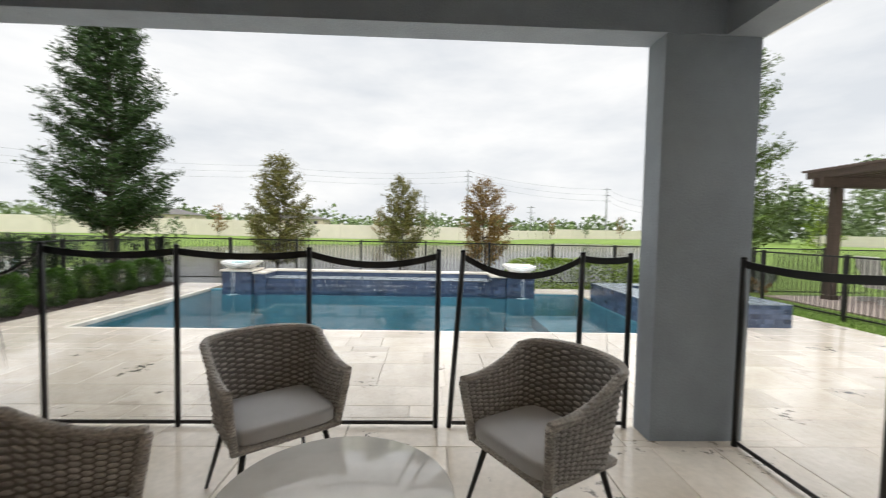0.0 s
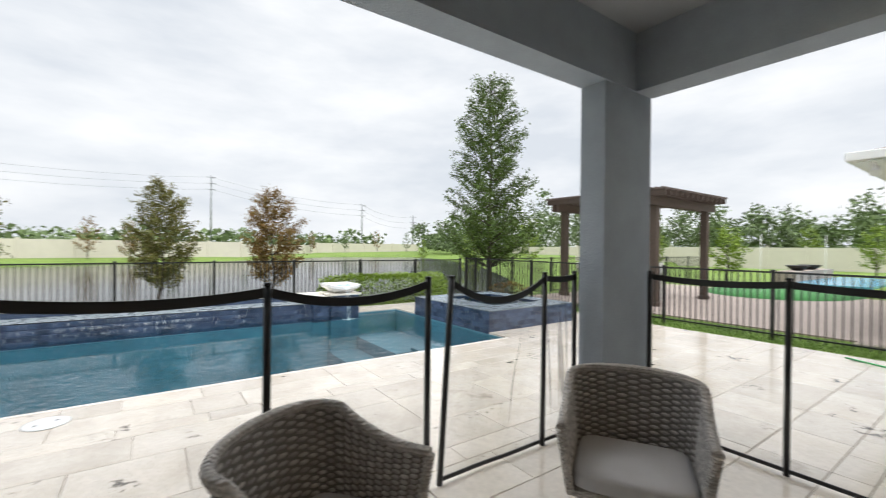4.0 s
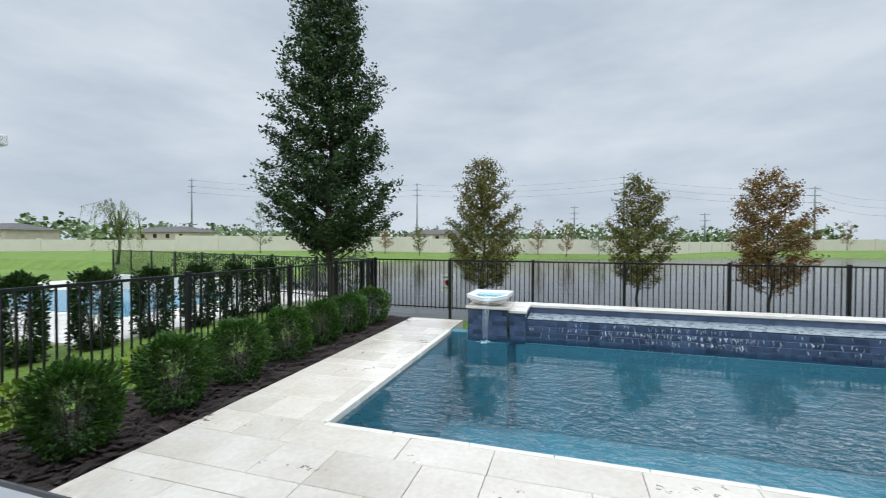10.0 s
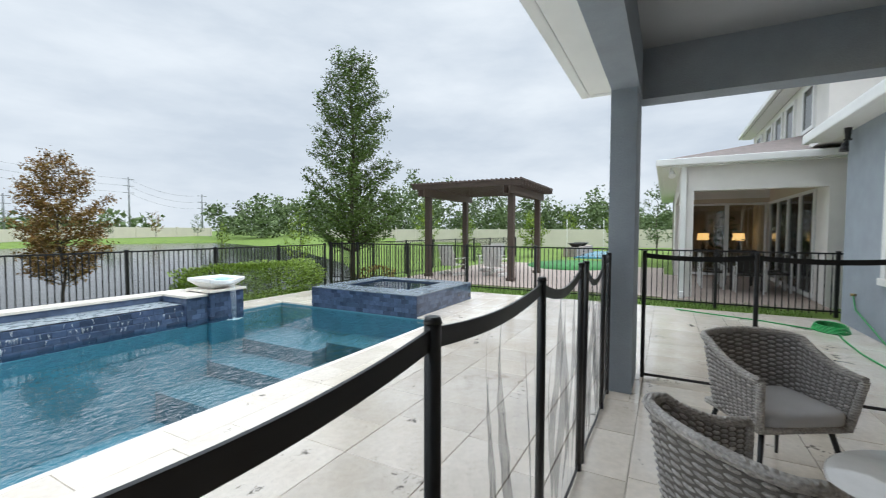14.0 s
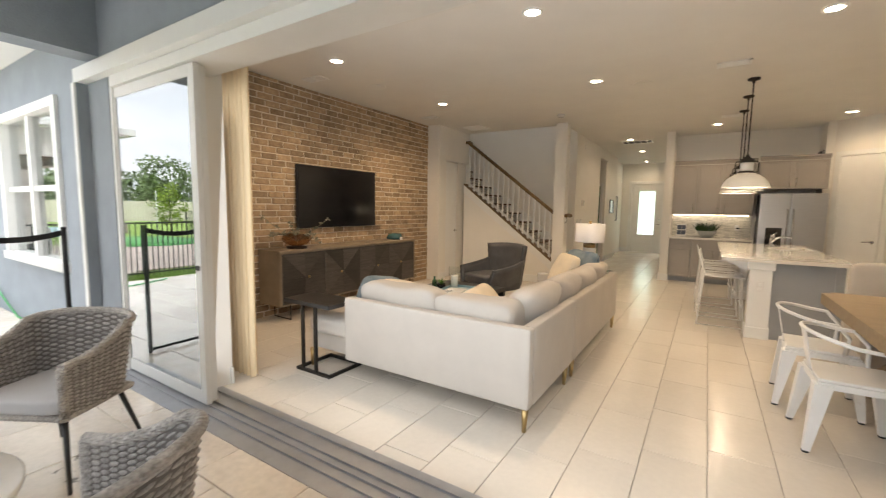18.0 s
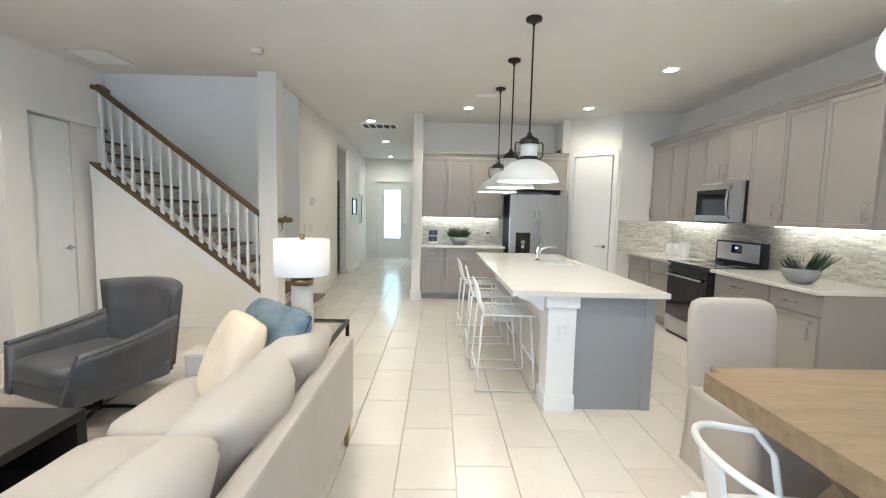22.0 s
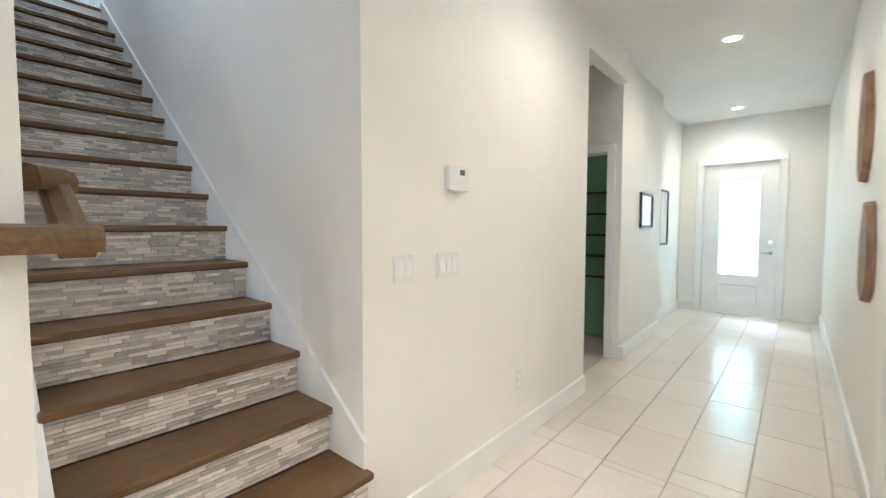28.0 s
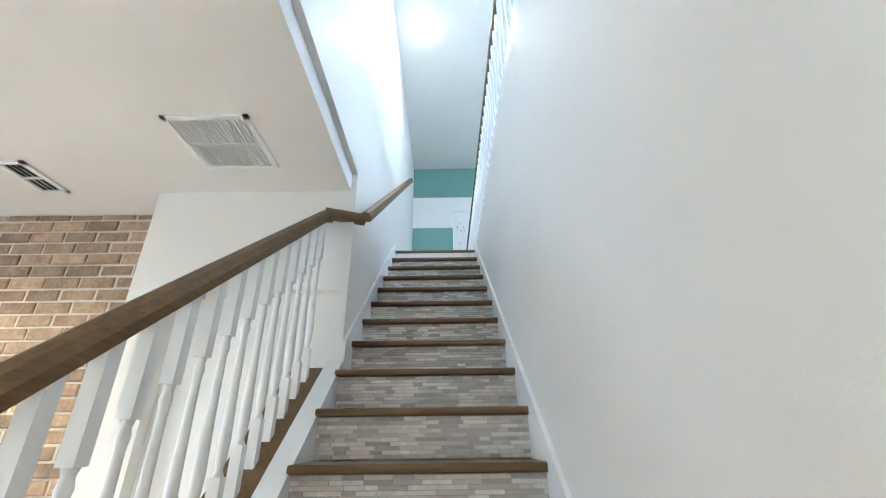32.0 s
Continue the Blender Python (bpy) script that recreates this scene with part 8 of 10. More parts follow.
me.from_pydata([(XL, YS - 0.01, 0.237), (XR, YS - 0.01, 0.237), (XR, 9.88, 0.237), (XL, 9.88, 0.237)], [], [(0, 1, 2, 3)])
M["sheet_water"] = mat("sheet_of_water", (0.24, 0.28, 0.30), 0.28, var=0.15, scale=9, bump=0.3, bscale=14)
M["sheet_water"].node_tree.nodes["Principled BSDF"].inputs["IOR"].default_value = 2.4
part("trough_water", me, M["sheet_water"], pw, "shallow water running to the edge")
for k in range(3):
    laid = tile_face(pw, XL - 0.01, XR + 0.01, (0.14, 0.055, -0.095)[k], (0.225, 0.14, 0.055)[k], "y", 0, lambda a, b, c, d: False)
    for v in laid.data.vertices:
        v.co.y = YS - 0.035 * k - v.co.y
for x0, x1 in ((-3.10, XL - 0.02), (XR + 0.02, 2.43)):
    laid = tile_face(pw, x0, x1, -0.095, 0.329, "y", 0, lambda a, b, c, d: False)
    for v in laid.data.vertices:
        v.co.y = 9.20 - v.co.y
M["foam"] = mat("water_foam", (0.75, 0.80, 0.82), 0.3, var=0.1)
rf = random.Random(2)
bm = B()
for i in range(230):
    x = rf.choice((rf.gauss(-0.4, 0.35), rf.gauss(-1.1, 0.5), rf.uniform(XL, XR)))
    if not XL < x < XR:
        continue
    k = rf.choice((0, 1, 1, 2))
    top = (0.222, 0.138, 0.052)[k]
    y, dx = YS - 0.012 - 0.035 * k, rf.uniform(-0.02, 0.02)
    z1 = top - rf.uniform(0.0, 0.03)
    tube(bm, [(x, y, z1), (x + dx * 0.6, y - 0.006, z1 - 0.03), (x + dx, y - 0.008, z1 - rf.uniform(0.04, 0.075))], rf.uniform(0.0012, 0.0035), 4, False, 0.001)
tagged(part("spilling_water", bm, M["foam"], pw, "white splashes on the steps"), kind="stuff")


def water_bowl(x, y):
    p = thing("water_bowl_pillar", "blue tiled pillar with a white square water bowl", "water feature", pose(x, y, 0))
    part("core", one(-0.30, 0.30, -0.30, 0.30, -0.12, 0.385), M["pool_tile_far"], p)
    part("footing", one(-0.31, 0.31, -0.315, 0.31, -1.44, -0.1205), M["pool_plaster"], p, "plastered footing under water")
    part("cap", one(-0.34, 0.34, -0.34, 0.34, 0.386, 0.425, 0.006), M["coping"], p, "white stone cap")
    bm = B()
    prof = [(0.17, 0.426), (0.20, 0.45), (0.32, 0.56), (0.32, 0.61), (0.285, 0.615), (0.24, 0.56), (0.20, 0.55)]
    rings = []
    for r, z in prof:
        rings.append([bm.verts.new((sx * r, sy * r, z - (0.05 if sy < 0 and z > 0.55 and abs(sx) < 0.5 else 0))) for sx, sy in ((-1, -1), (-0.3, -1), (0.3, -1), (1, -1), (1, 1), (-1, 1))])
    for a, b in zip(rings, rings[1:]):
        for i in range(6):
            bm.faces.new((a[i], a[(i + 1) % 6], b[(i + 1) % 6], b[i]))
    bm.faces.new(rings[0])
    bm.faces.new(rings[-1])
    part("bowl", bm, M["white_ceramic"], p, "white square bowl with a spout")
    part("bowl_water", one(-0.24, 0.24, -0.22, 0.24, 0.57, 0.575), M["pool_water"], p)
    bm = B()
    for q in range(5):
        xx = -0.05 + 0.025 * q
        tube(bm, [(xx, -0.36, 0.565), (xx * 0.9, -0.43, 0.50), (xx * 0.75, -0.465, 0.25), (xx * 0.6, -0.475, -0.09)], 0.0035, 5, False, 0.0018)
    part("falling_water", bm, M["foam"], p, "thin sheet of falling water")
    bm = B()
    for i in range(40):
        a, r = rt.uniform(0, 6.28), rt.uniform(0, 0.12)
        bmesh.ops.create_icosphere(bm, subdivisions=1, radius=rt.uniform(0.008, 0.018), matrix=Matrix.Translation((r * math.cos(a), -0.48 + r * math.sin(a), -0.085)) @ Matrix.Diagonal((1.4, 1.4, 0.5, 1)))
    part("splash", bm, M["foam"], p, "white splash")
    tile_face(p, -0.30, 0.30, -0.09, 0.385, "y", 0, lambda a, b, c, d: True)
    for ob in [o for o in p.children if o.name.startswith("glass_tile")]:
        ob.matrix_basis = pose(ob.location.x, -0.3005, ob.location.z, 0, 0, 0) @ Matrix.Diagonal((1, -1, 1, 1))
    tile_face(p, -0.30, 0.30, -0.09, 0.385, "x", -0.3005, lambda a, b, c, d: True)
    return p


water_bowl(-3.43, 9.42)
water_bowl(2.74, 9.42)

spa = thing("raised_spa", "raised square spa clad in blue glass tile with bubbling water", "spa", pose(0, 0, 0))
x0, y0, x1, y1 = SPA
ZS = 0.352
for b in ((x0 + 0.009, x1, y0 + 0.009, y0 + 0.5, -0.6, ZS - 0.012), (x0 + 0.009, x1, y1 - 0.35, y1, -0.6, ZS - 0.012), (x0 + 0.009, x0 + 0.55, y0 + 0.5, y1 - 0.35, -0.6, ZS - 0.0125), (x1 - 0.35, x1, y0 + 0.5, y1 - 0.35, -0.6, ZS - 0.0125)):
    part("spa_wall", one(*b), M["pool_tile_far"], spa)
part("spa_floor", one(x0 + 0.5, x1 - 0.3, y0 + 0.4, y1 - 0.3, -0.7, -0.5), M["pool_plaster"], spa)
bm = B()
for r in minus([(x0, y0, x1, y1)], (x0 + 0.56, y0 + 0.51, x1 - 0.36, y1 - 0.36)):
    box(bm, r[0], r[2], r[1], r[3], ZS - 0.012, ZS)
part("rim", bm, mat("blue_grey_stone_rim", (0.16, 0.19, 0.22), 0.25, var=0.2, scale=8), spa, "wet blue grey rim")
me = bpy.data.meshes.new("spa_water")
me.from_pydata([(x0 + 0.56, y0 + 0.51, ZS - 0.03), (x1 - 0.36, y0 + 0.51, ZS - 0.03), (x1 - 0.36, y1 - 0.36, ZS - 0.03), (x0 + 0.56, y1 - 0.36, ZS - 0.03)], [], [(0, 1, 2, 3)])
sw = part("spa_water", me, water("spa_ripples", (0.45, 0.58, 0.62), 9.0, 0.9, 0.06), spa, "rippled spa water")
sw.visible_shadow = False
tile_face(spa, y0 + 0.01, y1, -0.10, ZS - 0.013, "x", x0 + 0.009, lambda a, b, c, d: True)
tile_face(spa, x0 + 0.01, x1, -0.02, ZS - 0.013, "y", 0, lambda a, b, c, d: True)
for ob in [o for o in spa.children if o.name.startswith("glass_tile") and abs(o.location.y) < 0.01]:
    ob.matrix_basis = Matrix.Translation((ob.location.x, y0 + 0.009, ob.location.z)) @ Matrix.Diagonal((1, -1, 1, 1))
lid = thing("skimmer_lid", "round white plastic skimmer lid in the deck", "skimmer lid", pose(-1.235, 5.30, 0.002))
bm = B()
lathe(bm, [(0.145, 0), (0.145, 0.004), (0.13, 0.006), (0, 0.006)], seg=36)
part("cover", bm, M["pvc"], lid)
for s in (-1, 1):
    bm = B()
    cyl(bm, (0.06 * s, 0.03 * s, 0.0062), (0.06 * s, 0.03 * s, 0.0075), 0.012)
    part("finger_hole", bm, M["black"], lid, "dark finger hole")
cope = thing("pool_coping", "white travertine coping along the pool edge", "coping", pose(0, 0, 0))
for i in range(14):
    a = -4.05 + i * 8.07 / 14
    part("coping_stone", one(a + 0.002, a + 8.07 / 14 - 0.002, 5.595, 5.65, -0.055, 0.004, 0.008), M["coping"], cope)
for i in range(6):
    a = 5.655 + i * 3.58 / 6
    part("coping_stone", one(-4.10, -4.035, a + 0.002, a + 3.58 / 6 - 0.002, -0.055, 0.004, 0.008), M["coping"], cope)

# ---------------------------------------------------------------- iron fences
def iron_fence(label, a, b, spans, top=1.05, z0=-0.10, gap=0.098, double=()):
    f = thing("iron_fence", label, "fence", pose(0, 0, 0))
    a, b = Vector((*a, 0)), Vector((*b, 0))
    d = (b - a)
    ln = d.length
    d.normalize()
    rot = math.degrees(math.atan2(d.y, d.x))
    pk = done(one(-0.008, 0.008, -0.008, 0.008, z0 + 0.06, top - 0.01), "picket")
    pk.materials.append(M["black"])
    bm = one(-0.027, 0.027, -0.027, 0.027, z0 - 0.3, top + 0.01)
    box(bm, -0.033, 0.033, -0.033, 0.033, top + 0.01, top + 0.03, 0.006)
    ps = done(bm, "post")
    ps.materials.append(M["black"])
    for s in spans:
        p = a + d * s
        part("post", ps, M["black"], f, at=pose(p.x, p.y, 0, 0, 0, rot))
    bm = B()
    for zz, h in ((top - 0.03, 0.03), (top - 0.20, 0.025), (z0 + 0.10, 0.025)):
        if h == 0.025 and zz > 0.5:
            continue
        m = Matrix.Translation(a) @ pose(0, 0, 0, 0, 0, rot)
        r = box(bm, 0, ln, -0.014, 0.014, zz, zz + h)
        for v in r["verts"]:
            v.co = m @ v.co
    part("rail", bm, M["black"], f)
    k = int(ln / gap)
    for i in range(1, k):
        s = i * ln / k
        if min(abs(s - q) for q in spans) < 0.035:
            continue
        p = a + d * s
        part("picket", pk, M["black"], f, at=pose(p.x, p.y, 0, 0, 0, rot))
    return f


iron_fence("black iron picket fence along the lake", (-6.57, 11.68), (7.71, 11.69), [0, 1.82, 3.62, 5.39, 7.18, 8.97, 10.77, 12.56, 14.28], 1.02, -0.16)
iron_fence("black iron picket fence beside the planting bed", (-7.05, 1.0), (-6.65, 11.68), [0, 1.95, 3.92, 5.89, 7.8, 9.2, 10.2, 10.68], 1.0, -0.10)
iron_fence("black iron picket fence beside the lawn", (7.95, -2.0), (7.95, 11.69), [0, 1.8, 3.6, 5.4, 7.2, 9.0, 10.8, 12.6, 13.2, 13.69], 1.06, -0.10)
iron_fence("black iron picket fence of the next garden", (-22.0, 16.5), (-6.7, 11.75), [0, 2, 4, 6, 8, 10, 12, 14, 15.9], 1.0, -0.12, 0.13)
iron_fence("black iron picket fence of the far garden", (8.0, 11.7), (24.0, 11.0), [0, 2, 4, 6, 8, 10, 12, 14, 16], 1.05, -0.3, 0.13)
sg = thing("warning_sign", "small square warning sign on a post by the lake", "sign", pose(-4.95, 12.2, -0.2))
bm = B()
cyl(bm, (0, 0, 0), (0, 0, 0.6), 0.01)
part("post", bm, M["tower_steel"], sg)
part("board", one(-0.17, 0.17, -0.012, -0.004, 0.45, 0.85), M["white_ceramic"], sg)
bm = B()
for z in (0.80, 0.77, 0.50, 0.53):
    box(bm, -0.14, 0.14, -0.0135, -0.0122, z, z + 0.012)
part("printed_bars", bm, M["bar_ink"], sg, "dark lines of small print")
bm = B()
lathe(bm, [(0.075, 0), (0.075, 0.0012), (0.055, 0.0012), (0.055, 0)], seg=20)
part("printed_ring", bm, mat("red_ink", (0.45, 0.03, 0.03), 0.6), sg, "red ring", at=pose(0, -0.0125, 0.65, 90))

# ---------------------------------------------------------------- leaves
def leaf_mesh(name, centres, size, seed, up=0.25, aspect=0.5):
    """One folded quad a leaf at every centre."""
    rg = np.random.RandomState(seed)
    c = np.asarray(centres, float)
    n = len(c)
    d = rg.normal(size=(n, 3))
    d[:, 2] = d[:, 2] * 0.6 + up
    d /= np.linalg.norm(d, axis=1)[:, None]
    s = np.cross(d, rg.normal(size=(n, 3)))
    s /= np.linalg.norm(s, axis=1)[:, None] + 1e-9
    sz = (size * rg.uniform(0.6, 1.4, n))[:, None]
    v = np.stack([c - d * sz * 0.5, c + s * sz * aspect * 0.5, c + d * sz * 0.5, c - s * sz * aspect * 0.5], 1).reshape(-1, 3)
    me = bpy.data.meshes.new(name)
    me.from_pydata(v.tolist(), [], [(4 * i, 4 * i + 1, 4 * i + 2, 4 * i + 3) for i in range(n)])
    return me


def tree(name, label, x, y, z, h, base, radius, material, n, size, seed, shape="oval", limbs=60, trunk=0.09, clump=0.35, category="tree", group=""):
    """Limbs spiral up the trunk; twigs fan out along each limb and carry the leaves."""
    t = thing(name, label, category, pose(x, y, z), group)
    rg = random.Random(seed)
    rs = np.random.RandomState(seed)
    bm = B()
    pts = [Vector((0.06 * math.sin(i * 1.3 + seed), 0.06 * math.cos(i * 1.7), h * 0.95 * i / 8)) for i in range(9)]
    pts[0] = Vector((0, 0, 0))
    tube(bm, pts, trunk, 8, False, trunk * 0.12)
    twigs = []
    for i in range(limbs):
        u = (i + rg.random()) / limbs
        zz = base + (h - base) * u
        if shape == "cone":
            rr = radius * min(1, (u + 0.05) / 0.16) ** 0.6 * (1 - u) ** 0.36
        else:
            rr = radius * math.sin(math.pi * min(1, 0.14 + 0.84 * u)) ** 0.7
        a = i * 2.4 + rg.uniform(-0.5, 0.5)
        ln = rr * rg.choice((0.55, 0.75, 0.9, 1.0, 1.0, 1.12))
        p2 = Vector((ln * math.cos(a), ln * math.sin(a), zz))
        p0 = Vector((0, 0, min(max(base * 0.7, zz - ln * rg.uniform(0.45, 0.85)), h * 0.93)))
        p1 = p0.lerp(p2, 0.5) + Vector((0, 0, -0.05 * ln))
        tube(bm, [p0, p1, p2], max(0.007, trunk * 0.26 * (1 - u * 0.6)), 5, False, 0.004)
        out = (p2 - p0).normalized()
        k = max(6, int(16 * ln / radius) + 3)
        for j in range(k):
            s = 0.22 + 0.78 * (j + rg.random()) / k
            q = p0.lerp(p1, s * 2) if s < 0.5 else p1.lerp(p2, s * 2 - 1)
            d = (out + Vector((rg.gauss(0, 0.9), rg.gauss(0, 0.9), rg.gauss(0.2, 0.6)))).normalized()
            twigs.append((q, d * clump * rg.uniform(0.7, 1.8) * (0.7 + 0.3 * radius / 2), 0.6 + s))
    part("trunk", bm, M["bark"], t, "grey brown trunk and limbs")
    tot = sum(w for _, _, w in twigs)
    cs = []
    for q, d, wgt in twigs:
        k = max(3, int(n * wgt / tot))
        s = rs.uniform(0, 1, (k, 1)) ** 0.8
        cs.append(np.array(q) + s * np.array(d) + rs.normal(size=(k, 3)) * np.array([1, 1, 0.8]) * clump * 0.26)
    me = leaf_mesh("crown", np.concatenate(cs), size, seed)
    part("crown", me, material, t, "leafy crown")
    return t


tree("tree", "tall dark green oak at the corner of the fence", -7.05, 10.5, -0.3, 7.1, 1.75, 1.32, M["leaf_dark"], 52000, 0.075, 1, "cone", 190, 0.085, 0.22)
tree("tree", "tall green oak beside the lake", 8.9, 11.6, ground_z(8.9, 11.6), 7.5, 1.5, 1.6, M["leaf_oak"], 32000, 0.08, 2, "cone", 150, 0.09, 0.25)
tree("tree", "young bald cypress turning brown by the water", -4.76, 15.4, -0.6, 4.5, 0.85, 1.05, M["leaf_olive"], 24000, 0.07, 3, "oval", 80, 0.06, 0.24)
tree("tree", "young bald cypress with yellow green leaves", -0.32, 15.8, -0.62, 3.85, 0.95, 0.84, M["leaf_olive"], 17000, 0.065, 4, "oval", 60, 0.045, 0.22)
tree("tree", "young bald cypress turning rust brown", 2.8, 15.7, -0.62, 3.85, 0.95, 0.92, M["leaf_rust"], 17000, 0.065, 5, "oval", 60, 0.045, 0.22)
rg = random.Random(77)
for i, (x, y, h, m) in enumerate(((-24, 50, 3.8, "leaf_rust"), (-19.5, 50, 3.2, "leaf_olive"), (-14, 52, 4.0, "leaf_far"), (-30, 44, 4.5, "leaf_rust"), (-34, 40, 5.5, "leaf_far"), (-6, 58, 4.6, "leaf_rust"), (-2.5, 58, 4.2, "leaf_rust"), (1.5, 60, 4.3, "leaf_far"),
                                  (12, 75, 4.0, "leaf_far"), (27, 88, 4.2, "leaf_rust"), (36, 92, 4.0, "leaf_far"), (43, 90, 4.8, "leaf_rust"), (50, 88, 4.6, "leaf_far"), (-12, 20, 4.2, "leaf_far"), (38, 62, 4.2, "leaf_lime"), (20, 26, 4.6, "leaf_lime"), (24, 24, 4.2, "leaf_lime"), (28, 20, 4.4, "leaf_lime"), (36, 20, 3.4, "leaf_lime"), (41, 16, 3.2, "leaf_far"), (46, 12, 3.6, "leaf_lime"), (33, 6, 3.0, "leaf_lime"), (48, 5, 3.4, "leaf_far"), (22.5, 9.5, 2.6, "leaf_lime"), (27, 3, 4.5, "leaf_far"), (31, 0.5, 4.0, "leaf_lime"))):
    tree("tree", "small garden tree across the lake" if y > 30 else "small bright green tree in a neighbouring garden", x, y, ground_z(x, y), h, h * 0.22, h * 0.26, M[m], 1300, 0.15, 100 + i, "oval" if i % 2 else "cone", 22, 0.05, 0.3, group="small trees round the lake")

wt = thing("willow_tree", "thin drooping willow with sparse pale leaves beyond the next garden", "tree", pose(-27.0, 20.2, ground_z(-27.0, 20.2)))
bm = B()
rw = random.Random(31)
tube(bm, [(0, 0, 0), (0.1, 0.05, 0.9), (0.0, 0.1, 1.8)], 0.09, 7, False, 0.05)
tips = []
for i in range(26):
    a, r = i * 2.4 + rw.uniform(-0.4, 0.4), rw.uniform(0.6, 1.9)
    zt = rw.uniform(2.7, 4.0) - 0.25 * r
    arch = [Vector((0, 0.1, 1.2 + 0.02 * i)), Vector((0.45 * r * math.cos(a), 0.45 * r * math.sin(a), zt)), Vector((0.85 * r * math.cos(a), 0.85 * r * math.sin(a), zt - 0.25)), Vector((r * math.cos(a), r * math.sin(a), zt - rw.uniform(1.2, 2.4)))]
    tube(bm, arch, 0.022, 5, False, 0.006)
    for k in range(70):
        u = rw.uniform(0.9, 2.99)
        q = arch[int(u)].lerp(arch[int(u) + 1], u - int(u))
        tips.append((q.x + rw.gauss(0, 0.07), q.y + rw.gauss(0, 0.07), q.z - abs(rw.gauss(0, 0.22))))
part("trunk", bm, M["bark"], wt, "slender arching limbs")
part("crown", leaf_mesh("crown", tips, 0.12, 33, -0.8, 0.25), M["leaf_lime"], wt, "sparse hanging leaves")

# the woods behind
vs_all = []
rs = np.random.RandomState(5)
for i in range(120):
    u = i / 120
    ang = radians(-33 - 69 * u) + rs.normal() * 0.012
    dist = 95 + rs.uniform(-12, 28)
    x, y = -1.5 + dist * math.sin(-ang), 2.0 + dist * math.cos(ang)
    h = rs.uniform(4, 8) + 9.5 * max(0, math.sin(math.pi * min(1, max(0, (u + 0.02) / 0.85)))) * rs.uniform(0.1, 1.15)
    h *= 0.8
    for q in range(30):
        a, rr, zz = rs.uniform(0, 6.28), rs.uniform(0, 2.6), h * rs.uniform(0.12, 1.0)
        k = (1.15 - zz / h) ** 0.5
        c = np.array([x + rr * k * math.cos(a), y + rr * k * math.sin(a), zz])
        vs_all.append(c + rs.normal(size=(12, 3)) * [0.75, 0.75, 0.45])
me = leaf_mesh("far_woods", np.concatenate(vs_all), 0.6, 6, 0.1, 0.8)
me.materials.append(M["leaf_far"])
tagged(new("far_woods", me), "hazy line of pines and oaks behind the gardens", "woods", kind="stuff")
vs_all = []
for i in range(90):
    u = i / 90
    ang = radians(62 - 88 * u)
    dist = 170 + rs.uniform(-20, 40)
    x, y, h = dist * math.sin(-ang), dist * math.cos(ang), rs.uniform(4, 8.5)
    for q in range(12):
        vs_all.append(np.array([x + rs.normal() * 4, y + rs.normal() * 3, h * rs.uniform(0.1, 1.0)]) + rs.normal(size=(7, 3)) * [1.3, 1.3, 0.8])
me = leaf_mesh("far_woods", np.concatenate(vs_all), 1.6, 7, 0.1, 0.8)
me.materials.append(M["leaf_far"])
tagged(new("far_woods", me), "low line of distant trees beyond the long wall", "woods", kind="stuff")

# ---------------------------------------------------------------- planting bed and hedges
bed = solid("planting_bed", one(-6.25, -5.052, 3.3, 10.2, -0.3, -0.02, 0.02), M["mulch"], "dark wet bark mulch bed beside the deck", "mulch bed", "structure")
cv, cf = [], []
rm = random.Random(6)
for i in range(2600):
    x, y, a = rm.uniform(-6.22, -5.07), rm.uniform(3.32, 10.15), rm.uniform(0, 6.28)
    l, w2, h = rm.uniform(0.025, 0.06), rm.uniform(0.009, 0.02), rm.uniform(-0.022, 0.012)
    k = len(cv)
    ca, sa = math.cos(a), math.sin(a)
    tz = rm.uniform(-0.012, 0.012)
    cv += [(x + ca * l - sa * w2, y + sa * l + ca * w2, h + 0.004 + tz), (x + ca * l + sa * w2, y + sa * l - ca * w2, h + 0.004 + tz), (x - ca * l + sa * w2, y - sa * l - ca * w2, h + 0.008 - tz), (x - ca * l - sa * w2, y - sa * l + ca * w2, h + 0.008 - tz)]
    cf.append((k, k + 1, k + 2, k + 3))
field("mulch_chips", cv, cf, M["mulch"], bed, "loose bark chips")


def shrub(label, x, y, z, rx, ry, h, n, size, seed, boxy=0.5, material="leaf_hedge", name="shrub", group=""):
    s = thing(name, label, "shrub", pose(x, y, z), group)
    rs = np.random.RandomState(seed)
    d = rs.normal(size=(n, 3))
    d /= (np.abs(d) ** (2 / boxy)).sum(1)[:, None] ** (boxy / 2)
    rad = 1 - np.abs(rs.normal(size=n)) * 0.16
    wob = 1 + 0.14 * np.sin(d[:, 0] * 5 + seed) * np.cos(d[:, 1] * 4 + d[:, 2] * 3)
    c = d * (rad * wob)[:, None] * np.array([rx, ry, h / 2]) + np.array([0, 0, h / 2])
    part("foliage", leaf_mesh("foliage", c, size, seed, 0.35, 0.55), M[material], s, "glossy leaves")
    bm = B()
    for i in range(7):
        a = i * 0.9 + seed
        tube(bm, [(0.03 * math.cos(a), 0.03 * math.sin(a), -0.05), (rx * 0.35 * math.cos(a), ry * 0.35 * math.sin(a), h * 0.45), (rx * 0.7 * math.cos(a), ry * 0.7 * math.sin(a), h * 0.8)], 0.009, 5, False, 0.003)
    part("stem", bm, M["bark"], s)
    return s


